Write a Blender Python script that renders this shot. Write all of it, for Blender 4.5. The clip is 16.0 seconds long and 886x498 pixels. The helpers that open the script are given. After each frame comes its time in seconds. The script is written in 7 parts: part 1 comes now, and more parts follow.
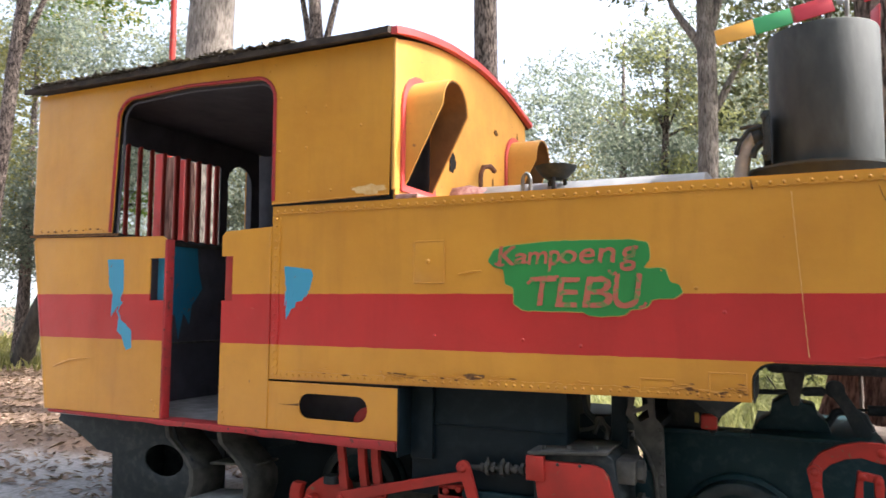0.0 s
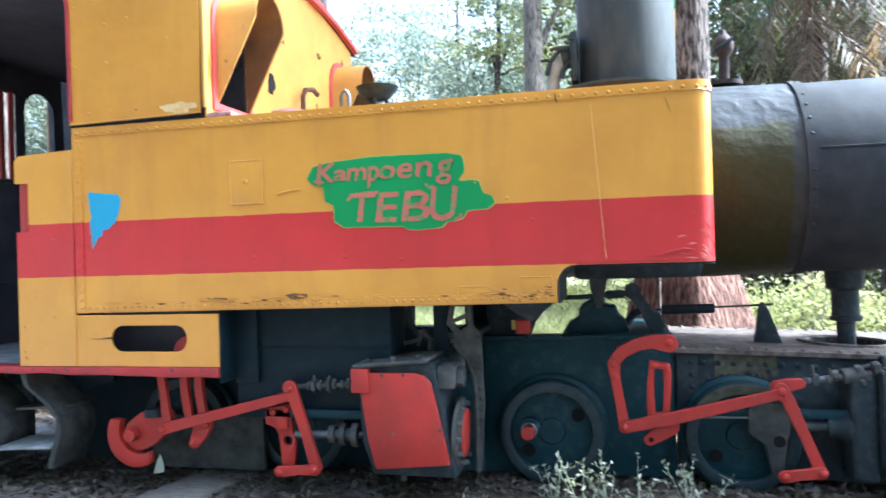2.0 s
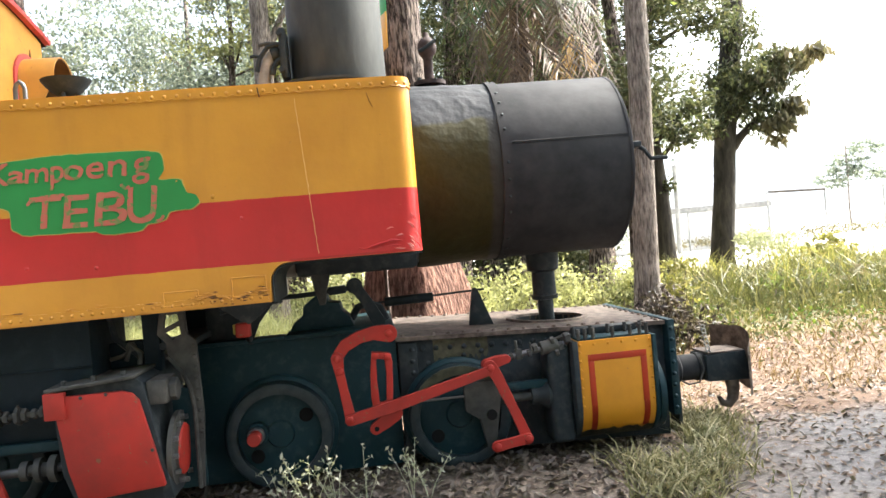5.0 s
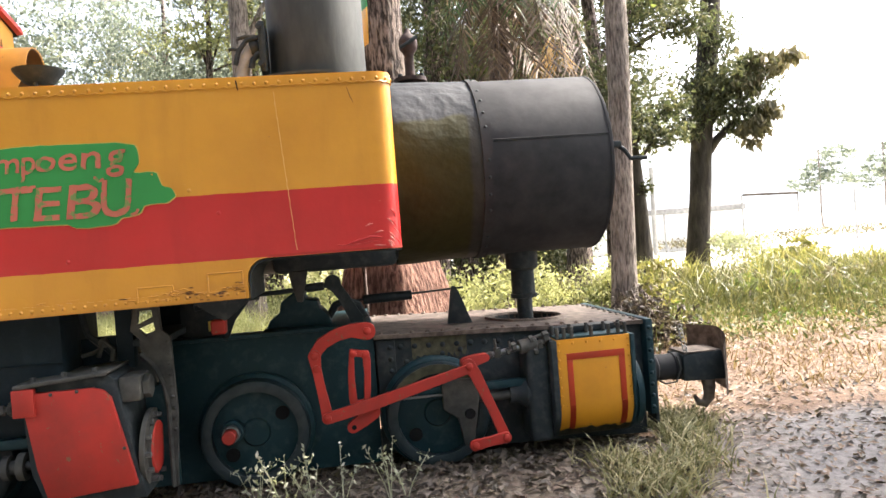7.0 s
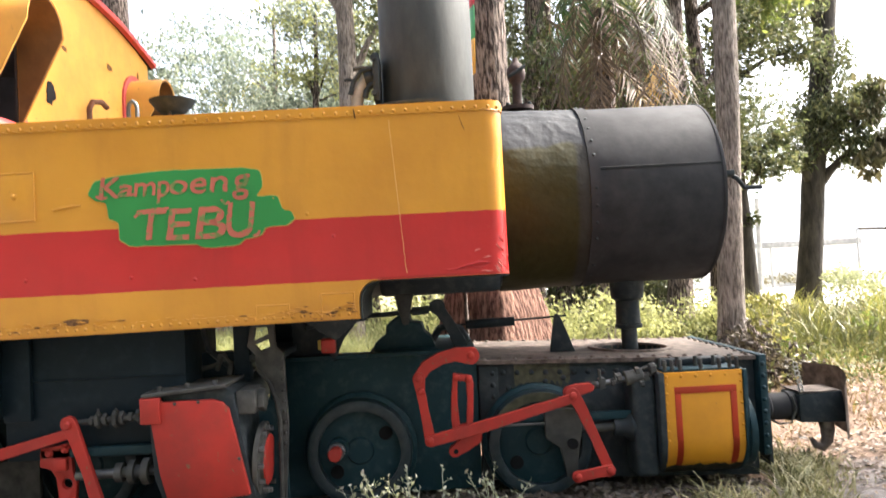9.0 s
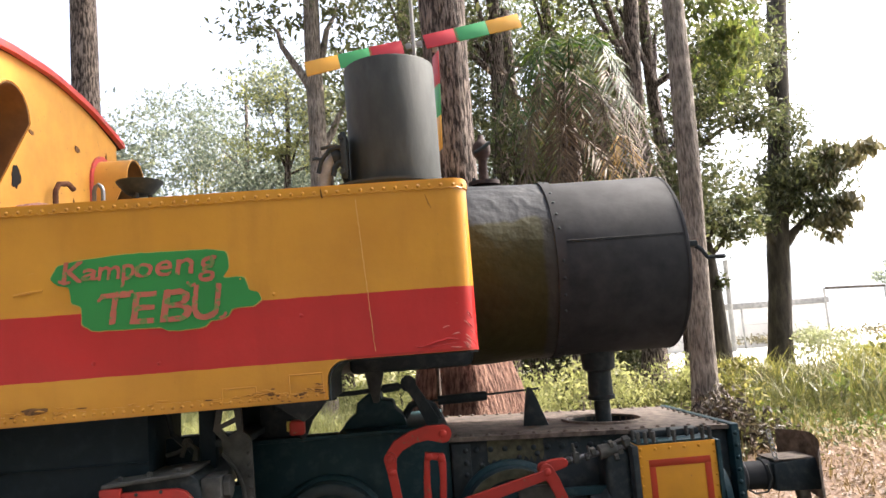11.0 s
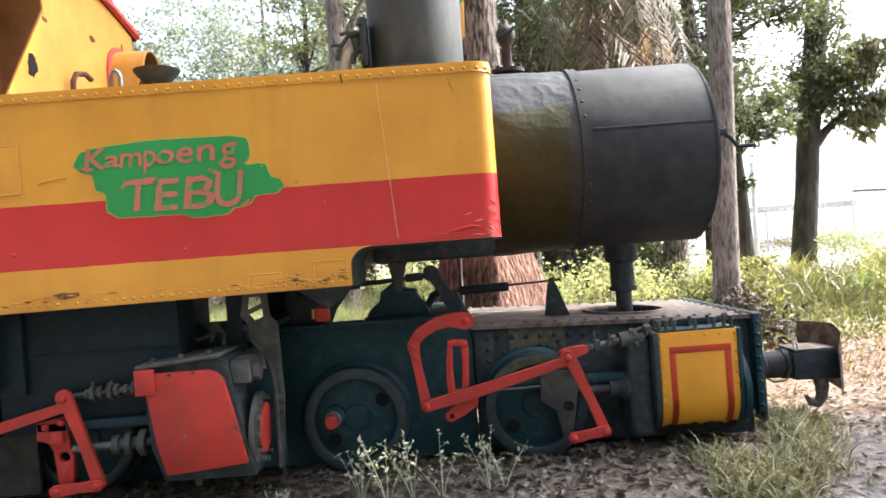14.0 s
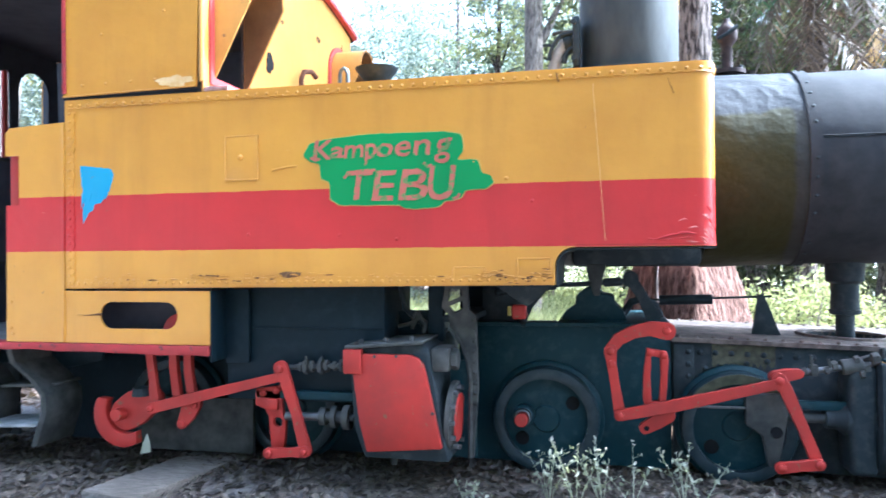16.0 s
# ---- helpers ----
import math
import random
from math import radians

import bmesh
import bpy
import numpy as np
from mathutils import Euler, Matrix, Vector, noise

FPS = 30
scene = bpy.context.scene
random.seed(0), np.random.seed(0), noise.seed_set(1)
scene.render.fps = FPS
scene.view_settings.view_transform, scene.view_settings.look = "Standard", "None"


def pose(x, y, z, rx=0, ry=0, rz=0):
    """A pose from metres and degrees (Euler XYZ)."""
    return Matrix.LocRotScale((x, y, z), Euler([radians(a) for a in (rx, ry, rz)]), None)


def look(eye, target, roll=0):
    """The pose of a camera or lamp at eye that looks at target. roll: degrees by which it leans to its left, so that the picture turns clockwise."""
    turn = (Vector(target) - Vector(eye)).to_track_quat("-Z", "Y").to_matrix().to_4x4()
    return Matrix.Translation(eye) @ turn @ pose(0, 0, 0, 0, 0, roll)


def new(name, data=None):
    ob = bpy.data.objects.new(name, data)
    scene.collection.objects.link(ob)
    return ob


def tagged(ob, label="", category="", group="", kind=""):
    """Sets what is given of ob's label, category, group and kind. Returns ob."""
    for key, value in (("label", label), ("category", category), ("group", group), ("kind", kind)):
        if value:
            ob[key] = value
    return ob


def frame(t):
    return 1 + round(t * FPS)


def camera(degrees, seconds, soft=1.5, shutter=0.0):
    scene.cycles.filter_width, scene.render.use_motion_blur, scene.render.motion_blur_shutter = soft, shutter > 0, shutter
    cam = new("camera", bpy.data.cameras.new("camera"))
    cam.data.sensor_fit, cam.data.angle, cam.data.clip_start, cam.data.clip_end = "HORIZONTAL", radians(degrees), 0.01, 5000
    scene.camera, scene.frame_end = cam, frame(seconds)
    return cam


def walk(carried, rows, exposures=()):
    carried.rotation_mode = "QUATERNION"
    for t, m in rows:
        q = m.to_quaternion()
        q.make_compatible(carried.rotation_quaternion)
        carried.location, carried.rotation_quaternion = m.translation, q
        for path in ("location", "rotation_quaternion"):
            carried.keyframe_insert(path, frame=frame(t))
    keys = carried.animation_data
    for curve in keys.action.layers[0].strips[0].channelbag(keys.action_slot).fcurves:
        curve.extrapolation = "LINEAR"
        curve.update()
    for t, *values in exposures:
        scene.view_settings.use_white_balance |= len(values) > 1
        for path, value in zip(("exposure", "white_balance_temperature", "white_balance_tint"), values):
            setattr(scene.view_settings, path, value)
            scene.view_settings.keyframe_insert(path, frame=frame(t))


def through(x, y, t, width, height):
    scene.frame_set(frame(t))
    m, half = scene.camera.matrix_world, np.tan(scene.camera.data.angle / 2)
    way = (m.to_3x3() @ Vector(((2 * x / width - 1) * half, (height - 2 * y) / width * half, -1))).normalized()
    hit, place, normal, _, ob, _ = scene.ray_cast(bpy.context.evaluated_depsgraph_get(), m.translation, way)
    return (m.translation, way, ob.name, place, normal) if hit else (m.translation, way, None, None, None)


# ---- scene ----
cam = camera(62.4, 16.0, 1.5, 0.4)
PATH = [
    (0, (-0.521, -3.215, 1.36), (-1.367, -1.41, 1.517), 0.4),
    (0.5, (-0.506, -3.212, 1.334), (-1.273, -1.369, 1.456), -1.1),
    (1, (-0.501, -3.209, 1.285), (-1.219, -1.345, 1.37), -0.3),
    (1.5, (-0.465, -3.196, 1.25), (-1.096, -1.299, 1.309), -1.0),
    (2, (-0.416, -3.174, 1.223), (-0.869, -1.226, 1.228), -1.8),
    (2.5, (-0.388, -3.157, 1.196), (-0.696, -1.181, 1.181), -2.4),
    (3, (-0.342, -3.154, 1.177), (-0.517, -1.162, 1.157), -2.7),
    (3.5, (-0.287, -3.15, 1.181), (-0.322, -1.151, 1.177), -4.2),
    (4, (-0.248, -3.156, 1.174), (-0.134, -1.16, 1.168), -4.7),
    (4.2, (-0.244, -3.150, 1.179), (-0.089, -1.156, 1.156), -5.0),
    (6.3, (-0.239, -3.126, 1.175), (0.007, -1.141, 1.157), -4.4),
    (6.5, (-0.252, -3.123, 1.171), (0.005, -1.139, 1.14), -4.2),
    (7, (-0.248, -3.112, 1.17), (0.017, -1.13, 1.141), -4.4),
    (7.5, (-0.247, -3.102, 1.172), (0.021, -1.12, 1.144), -4.5),
    (8, (-0.257, -3.111, 1.171), (-0.017, -1.126, 1.146), -4.5),
    (8.5, (-0.292, -3.114, 1.158), (-0.179, -1.117, 1.136), -3.8),
    (9, (-0.317, -3.137, 1.165), (-0.297, -1.138, 1.228), -3.0),
    (9.2, (-0.316, -3.141, 1.180), (-0.298, -1.145, 1.296), -3.8),
    (10.2, (-0.304, -3.147, 1.200), (-0.248, -1.166, 1.462), -4.0),
    (11.3, (-0.283, -3.149, 1.206), (-0.166, -1.165, 1.428), -4.2),
    (11.5, (-0.282, -3.152, 1.198), (-0.161, -1.166, 1.402), -3.9),
    (12, (-0.266, -3.144, 1.177), (-0.116, -1.152, 1.286), -4.8),
    (12.5, (-0.244, -3.129, 1.152), (-0.096, -1.135, 1.186), -5.3),
    (13, (-0.243, -3.125, 1.14), (-0.096, -1.131, 1.162), -5.5),
    (13.5, (-0.269, -3.11, 1.13), (-0.16, -1.113, 1.118), -4.5),
    (14, (-0.299, -3.114, 1.131), (-0.274, -1.115, 1.118), -4.3),
    (14.5, (-0.33, -3.12, 1.127), (-0.396, -1.121, 1.129), -3.9),
    (15, (-0.369, -3.121, 1.132), (-0.553, -1.13, 1.156), -3.1),
    (15.5, (-0.398, -3.126, 1.126), (-0.694, -1.149, 1.171), -1.7),
    (16, (-0.436, -3.126, 1.117), (-0.876, -1.175, 1.133), -0.5),
]
EXPOSURE = [(0, 2.11, 6100, 12), (1, 2.42, 5250, 6), (1.5, 2.72, 4900, 3), (2, 2.86, 4850, 3), (3, 3.1, 4720, 7), (4, 2.64, 5550, 5), (6.5, 2.44, 6450, 12), (8.5, 2.44, 6450, 12), (9.2, 2.53, 6350, 11), (11.5, 1.92, 6450, 13), (12.5, 2.04, 6450, 13), (14.5, 2.74, 5650, 8), (16, 3.1, 4700, 6)]
walk(cam, [(t, look(eye, target, roll)) for t, eye, target, roll in PATH], EXPOSURE)

# ---- light ----
SUN_AZ, SUN_EL = radians(70), radians(50)   # azimuth from +y towards +x
world = bpy.data.worlds.new("sky")
scene.world = world
world.use_nodes = True
wn = world.node_tree.nodes
sky = wn.new("ShaderNodeTexSky")
sky.sky_type = 'NISHITA'
sky.sun_disc = False
sky.sun_elevation, sky.sun_rotation = SUN_EL, SUN_AZ
sky.air_density, sky.dust_density, sky.ozone_density = 1.0, 6.0, 1.0
haze = wn.new("ShaderNodeHueSaturation")   # milky, humid air
haze.inputs["Saturation"].default_value = 0.6
world.node_tree.links.new(sky.outputs[0], haze.inputs["Color"])
world.node_tree.links.new(haze.outputs[0], wn["Background"].inputs[0])
wn["Background"].inputs[1].default_value = 0.15
sun_data = bpy.data.lights.new("sun", 'SUN')
sun_data.energy, sun_data.angle, sun_data.color = 3.6, radians(2.0), (1.0, 0.93, 0.82)
sun = new("sun", sun_data)
sun.matrix_world = look((30 * math.sin(SUN_AZ) * math.cos(SUN_EL), 30 * math.cos(SUN_AZ) * math.cos(SUN_EL), 30 * math.sin(SUN_EL)), (0, 0, 0))


# ---- materials ----
def mat(name, rough=0.6, metal=0.0):
    m = bpy.data.materials.new(name)
    m.use_nodes = True
    b = m.node_tree.nodes["Principled BSDF"]
    b.inputs["Roughness"].default_value = rough
    b.inputs["Metallic"].default_value = metal
    b.inputs["Specular IOR Level"].default_value = 0.32
    return m, m.node_tree, b


def node(nt, kind, **inputs):
    n = nt.nodes.new(kind)
    for k, v in inputs.items():
        n.inputs[k.replace("_", " ")].default_value = v
    return n


def coords(nt, scale=(1, 1, 1)):
    tc = nt.nodes.new("ShaderNodeNewGeometry")
    mp = nt.nodes.new("ShaderNodeMapping")
    mp.inputs["Scale"].default_value = scale
    nt.links.new(tc.outputs["Position"], mp.inputs["Vector"])
    return mp.outputs[0]


def ramp(nt, fac, stops):
    r = nt.nodes.new("ShaderNodeValToRGB")
    e = r.color_ramp.elements
    while len(e) < len(stops):
        e.new(0.5)
    for el, (p, c) in zip(e, stops):
        el.position, el.color = p, (*c, 1) if len(c) == 3 else c
    nt.links.new(fac, r.inputs[0])
    return r.outputs[0]


def noise_fac(nt, scale, detail=4, rough=0.55, stretch=(1, 1, 1)):
    n = node(nt, "ShaderNodeTexNoise", Scale=scale, Detail=detail, Roughness=rough)
    nt.links.new(coords(nt, stretch), n.inputs["Vector"])
    return n.outputs["Fac"]


def mix(nt, fac, a, b, blend='MIX'):
    m = nt.nodes.new("ShaderNodeMix")
    m.data_type, m.blend_type = 'RGBA', blend
    for sock, v in ((m.inputs["Factor"], fac), (m.inputs["A"], a), (m.inputs["B"], b)):
        if hasattr(v, "is_linked"):
            nt.links.new(v, sock)
        elif isinstance(v, (int, float)):
            sock.default_value = v
        else:
            sock.default_value = (*v, 1)
    return m.outputs["Result"]


def bump(nt, b, fac, strength=0.2, distance=0.01):
    n = node(nt, "ShaderNodeBump", Strength=strength, Distance=distance)
    nt.links.new(fac, n.inputs["Height"])
    nt.links.new(n.outputs[0], b.inputs["Normal"])


def vary_rough(nt, b, fac, lo, hi):
    r = nt.nodes.new("ShaderNodeMapRange")
    r.inputs["To Min"].default_value, r.inputs["To Max"].default_value = lo, hi
    nt.links.new(fac, r.inputs["Value"])
    nt.links.new(r.outputs[0], b.inputs["Roughness"])


def paint(name, color, worn=(0.16, 0.09, 0.05), wear=0.66, rough=(0.35, 0.55), fade=0.82, relief=0.12, dirt=0.0):
    """Hand-brushed gloss paint on old sheet iron: fading in clouds, chips and rust spots, soft dents."""
    m, nt, b = mat(name)
    cloud = noise_fac(nt, 1.7, 5, 0.6)
    streak = noise_fac(nt, 5.0, 5, 0.6, (1.0, 1.0, 0.22))
    base = mix(nt, ramp(nt, cloud, [(0.3, (0, 0, 0)), (0.7, (1, 1, 1))]), color, tuple(c * fade for c in color))
    base = mix(nt, ramp(nt, streak, [(0.48, (0, 0, 0)), (0.8, (0.35, 0.35, 0.35))]), base, tuple(c * 0.62 for c in color))
    if dirt:
        grime = noise_fac(nt, 6, 7, 0.65)
        base = mix(nt, ramp(nt, grime, [(0.42, (0, 0, 0)), (0.75, (dirt, dirt, dirt))]), base, (0.05, 0.03, 0.025))
    chip = noise_fac(nt, 26, 6, 0.65)
    base = mix(nt, ramp(nt, chip, [(wear, (0, 0, 0)), (wear + 0.03, (0.85, 0.85, 0.85))]), base, worn)
    nt.links.new(base, b.inputs["Base Color"])
    vary_rough(nt, b, cloud, *rough)
    bump(nt, b, noise_fac(nt, 3.2, 3, 0.5), relief, 0.03)
    return m


def two_tone(name, a, c, scale=8, rough=0.7, metal=0.0, relief=0.3, lo=0.35, hi=0.65, distance=0.01, stretch=(1, 1, 1), detail=6):
    m, nt, b = mat(name, rough, metal)
    f = noise_fac(nt, scale, detail, 0.6, stretch)
    g = noise_fac(nt, scale * 0.17, 3, 0.5)
    col = mix(nt, ramp(nt, f, [(lo, (0, 0, 0)), (hi, (1, 1, 1))]), a, c)
    col = mix(nt, ramp(nt, g, [(0.35, (0, 0, 0)), (0.7, (0.5, 0.5, 0.5))]), col, tuple(x * 0.6 for x in a))
    nt.links.new(col, b.inputs["Base Color"])
    bump(nt, b, f, relief, distance)
    return m


YELLOW, RED = (0.57, 0.268, 0.026), (0.46, 0.020, 0.019)
YELLOW_FRONT = (0.56, 0.285, 0.055)   # the cab front takes a paler, less saturated yellow


def livery(name):
    """Yellow sheet iron with the broad red band, painted at one height along the whole engine."""
    m, nt, b = mat(name)
    geo = nt.nodes.new("ShaderNodeNewGeometry")
    sep = nt.nodes.new("ShaderNodeSeparateXYZ")
    nt.links.new(geo.outputs["Position"], sep.inputs[0])
    wob = nt.nodes.new("ShaderNodeMath")
    wob.operation = 'MULTIPLY_ADD'
    nt.links.new(noise_fac(nt, 9, 3), wob.inputs[0])
    wob.inputs[1].default_value = 0.008
    nt.links.new(sep.outputs[2], wob.inputs[2])
    band = nt.nodes.new("ShaderNodeMath")
    band.operation = 'COMPARE'
    band.inputs[1].default_value, band.inputs[2].default_value = 1.290, 0.136
    nt.links.new(wob.outputs[0], band.inputs[0])
    base = mix(nt, band.outputs[0], YELLOW, RED)
    cloud = noise_fac(nt, 1.3, 6, 0.62)
    base = mix(nt, ramp(nt, cloud, [(0.35, (0, 0, 0)), (0.68, (0.75, 0.75, 0.75))]), base, mix(nt, 1.0, base, (0.70, 0.62, 0.5), 'MULTIPLY'))
    streak = noise_fac(nt, 6.0, 6, 0.62, (1.0, 1.0, 0.16))
    base = mix(nt, ramp(nt, streak, [(0.5, (0, 0, 0)), (0.85, (0.4, 0.4, 0.4))]), base, mix(nt, 1.0, base, (0.5, 0.42, 0.36), 'MULTIPLY'))
    chip = noise_fac(nt, 30, 6, 0.66)
    base = mix(nt, ramp(nt, chip, [(0.69, (0, 0, 0)), (0.72, (0.8, 0.8, 0.8))]), base, (0.13, 0.07, 0.04))
    pale = noise_fac(nt, 14, 4, 0.6, (0.6, 1, 2.2))
    base = mix(nt, ramp(nt, pale, [(0.72, (0, 0, 0)), (0.78, (0.35, 0.35, 0.35))]), base, (0.75, 0.55, 0.35))
    nt.links.new(base, b.inputs["Base Color"])
    vary_rough(nt, b, streak, 0.24, 0.46)
    b.inputs["Specular IOR Level"].default_value = 0.45
    bump(nt, b, noise_fac(nt, 3.1, 5, 0.5), 0.3, 0.04)
    return m


M = {}
M["livery"] = livery("yellow and red livery")
M["yellow_deep"] = paint("deep yellow paint", (0.60, 0.262, 0.016), dirt=0.18)
M["yellow"] = paint("yellow paint", YELLOW_FRONT, dirt=0.22)
M["red"] = paint("red paint", (0.43, 0.030, 0.020), wear=0.63, fade=0.7, rough=(0.45, 0.7), relief=0.25, dirt=0.4)
M["sill_red"] = paint("worn dark red paint", (0.36, 0.028, 0.03), worn=(0.07, 0.03, 0.025), wear=0.6, rough=(0.5, 0.7), dirt=0.5)
M["dust"] = two_tone("dusty grey plate", (0.20, 0.20, 0.20), (0.36, 0.36, 0.35), 12, 0.85)
M["chipped"] = two_tone("chipped pink paint over rust", (0.24, 0.10, 0.08), (0.50, 0.30, 0.27), 34, 0.8, 0.0, 0.5)
M["old_rust"] = two_tone("dark old rust", (0.07, 0.026, 0.014), (0.16, 0.07, 0.04), 30, 0.85)
M["roof_red"] = paint("pink-red roof paint", (0.50, 0.07, 0.07), wear=0.6)
M["orange"] = paint("orange-red trim paint", (0.40, 0.036, 0.009), dirt=0.3)
M["green"] = paint("green sign paint", (0.03, 0.24, 0.055), wear=0.72)
M["sign_red"] = paint("salmon lettering paint", (0.47, 0.13, 0.085), worn=(0.10, 0.22, 0.06), wear=0.55)
M["halo"] = paint("pale sign edge paint", (0.50, 0.40, 0.10), wear=0.8)
M["blue"] = paint("sky-blue splashed paint", (0.055, 0.30, 0.46), wear=0.66)
M["blue_deep"] = paint("deep blue splashed paint", (0.02, 0.19, 0.33), wear=0.62)
M["black"] = two_tone("sooty black iron", (0.020, 0.027, 0.031), (0.066, 0.070, 0.070), 19, 0.62, 0.0, 0.4, 0.48, 0.85)
M["ash"] = two_tone("sooty blue-black box", (0.004, 0.012, 0.018), (0.016, 0.029, 0.036), 17, 0.6, 0.0, 0.35, 0.5, 0.85)
M["navy"] = two_tone("blue-black frame paint", (0.008, 0.030, 0.038), (0.040, 0.066, 0.072), 17, 0.55, 0.0, 0.35, 0.5, 0.85)
for dull in ("ash", "navy", "black"):
    M[dull].node_tree.nodes["Principled BSDF"].inputs["Specular IOR Level"].default_value = 0.2
M["smoke"] = two_tone("graphite smokebox paint", (0.023, 0.0232, 0.0252), (0.043, 0.043, 0.0455), 7, 0.80, 0.0, 0.3)
M["smoke"].node_tree.nodes["Principled BSDF"].inputs["Specular IOR Level"].default_value = 0.14
M["lagging"] = two_tone("dented grey lagging sheet", (0.16, 0.16, 0.16), (0.27, 0.268, 0.262), 5, 0.5, 0.0, 0.3)
M["olive_tyre"] = two_tone("olive grease", (0.024, 0.026, 0.014), (0.095, 0.09, 0.055), 16, 0.45)
M["steel"] = two_tone("dull oily steel", (0.10, 0.105, 0.11), (0.2, 0.2, 0.2), 14, 0.42, 0.6, 0.2)
M["tyre"] = two_tone("worn blue-black tyre", (0.007, 0.018, 0.024), (0.028, 0.040, 0.045), 16, 0.45)
M["grime"] = two_tone("grey grimy iron", (0.030, 0.032, 0.031), (0.090, 0.087, 0.078), 11, 0.75, 0.0, 0.35)
M["valve_rust"] = two_tone("rusty brown valve", (0.026, 0.017, 0.017), (0.085, 0.055, 0.05), 24, 0.8, 0.0, 0.35)
M["rust"] = two_tone("rusty dusty plate", (0.05, 0.036, 0.03), (0.16, 0.128, 0.105), 18, 0.8, 0.0, 0.35)
# Near-black that stands for the shade inside holes and gaps.
M["hole"] = two_tone("black put for unlit openings", (0.002, 0.002, 0.003), (0.004, 0.004, 0.005), 5, 0.9)
M["shaded_brown"] = two_tone("brown of the shaded hood inside", (0.10, 0.05, 0.018), (0.16, 0.085, 0.03), 7, 0.7)
# Cab inside colour, darkened to carry the shade in there.
M["dark"] = two_tone("cab inside darkened for shade", (0.044, 0.044, 0.058), (0.082, 0.082, 0.097), 5, 0.7)
M["roof"] = two_tone("weathered dark roof felt", (0.02, 0.016, 0.014), (0.06, 0.045, 0.035), 14, 0.9, 0.0, 0.6, distance=0.02)
M["chimney"] = two_tone("grey-green chimney paint", (0.024, 0.0275, 0.026), (0.048, 0.052, 0.048), 12, 0.66, 0.0, 0.25, stretch=(1, 1, 0.4))
M["bark"] = two_tone("furrowed brown bark", (0.030, 0.020, 0.016), (0.33, 0.26, 0.222), 28, 0.95, 0.0, 1.0, 0.43, 0.58, 0.07, (1.7, 1.7, 0.32), 8)
M["bark_red"] = two_tone("reddish buttress bark", (0.065, 0.027, 0.019), (0.35, 0.20, 0.145), 20, 0.95, 0.0, 1.0, 0.38, 0.62, 0.05, (2.2, 2.2, 0.16), 10)
M["bark_pale"] = two_tone("pale grey flaking bark", (0.085, 0.068, 0.057), (0.36, 0.31, 0.265), 30, 0.95, 0.0, 1.0, 0.36, 0.6, 0.03, (2.0, 2.0, 0.32), 10)
M["bark_dark"] = two_tone("dark shaded bark", (0.028, 0.024, 0.02), (0.09, 0.075, 0.06), 8, 0.95, 0.0, 0.9, 0.35, 0.62, 0.03, (1.5, 1.5, 0.35), 8)
M["timber"] = two_tone("grey weathered timber", (0.09, 0.075, 0.06), (0.22, 0.19, 0.16), 16, 0.9, 0.0, 0.5, stretch=(1, 6, 6))
M["pole"] = two_tone("grey pole", (0.2, 0.2, 0.19), (0.35, 0.34, 0.32), 6, 0.8)
M["plaster"] = two_tone("white plaster", (0.62, 0.60, 0.56), (0.75, 0.73, 0.7), 1.5, 0.9)


def leaf_mat(name, a, c, d, through=0.45, glow=(1.6, 1.7, 0.9)):
    """Leaf: three greens dealt out leaf by leaf, thin enough to let light through."""
    m, nt, b = mat(name, 0.5)
    geo = nt.nodes.new("ShaderNodeNewGeometry")
    col = ramp(nt, geo.outputs["Random Per Island"], [(0.0, a), (0.5, c), (1.0, d)])
    big = noise_fac(nt, 0.8, 3)
    col = mix(nt, ramp(nt, big, [(0.3, (0, 0, 0)), (0.7, (0.6, 0.6, 0.6))]), col, tuple(x * 0.55 for x in c))
    nt.links.new(col, b.inputs["Base Color"])
    tr = nt.nodes.new("ShaderNodeBsdfTranslucent")
    nt.links.new(mix(nt, 1.0, col, glow, 'MULTIPLY'), tr.inputs[0])
    mx = nt.nodes.new("ShaderNodeMixShader")
    mx.inputs[0].default_value = through
    nt.links.new(b.outputs[0], mx.inputs[1])
    nt.links.new(tr.outputs[0], mx.inputs[2])
    nt.links.new(mx.outputs[0], nt.nodes["Material Output"].inputs[0])
    return m


M["leaf"] = leaf_mat("mid-green leaves", (0.035, 0.07, 0.018), (0.07, 0.11, 0.025), (0.13, 0.15, 0.04))
M["leaf_dark"] = leaf_mat("dark green leaves", (0.02, 0.045, 0.014), (0.035, 0.065, 0.02), (0.07, 0.09, 0.03), 0.35)
# Greyed and paled so that distant haze is part of the leaf colour.
M["leaf_hazed"] = leaf_mat("far grey-green leaves paled by haze", (0.085, 0.105, 0.09), (0.175, 0.20, 0.165), (0.30, 0.315, 0.24), 0.52, (1.4, 1.42, 1.2))
M["leaf_brown"] = leaf_mat("dry hanging fronds", (0.040, 0.026, 0.018), (0.13, 0.085, 0.055), (0.33, 0.235, 0.15), 0.18, (1.2, 1.2, 1.0))
M["grass"] = leaf_mat("sunlit grass blades", (0.045, 0.057, 0.022), (0.105, 0.113, 0.042), (0.25, 0.225, 0.115), 0.28, (1.4, 1.35, 0.9))
M["weed"] = leaf_mat("pale dry weeds", (0.20, 0.205, 0.155), (0.34, 0.345, 0.27), (0.52, 0.52, 0.44), 0.3)
M["litter_pale"] = leaf_mat("pale dry leaves", (0.085, 0.053, 0.036), (0.18, 0.118, 0.082), (0.33, 0.245, 0.19), 0.12)
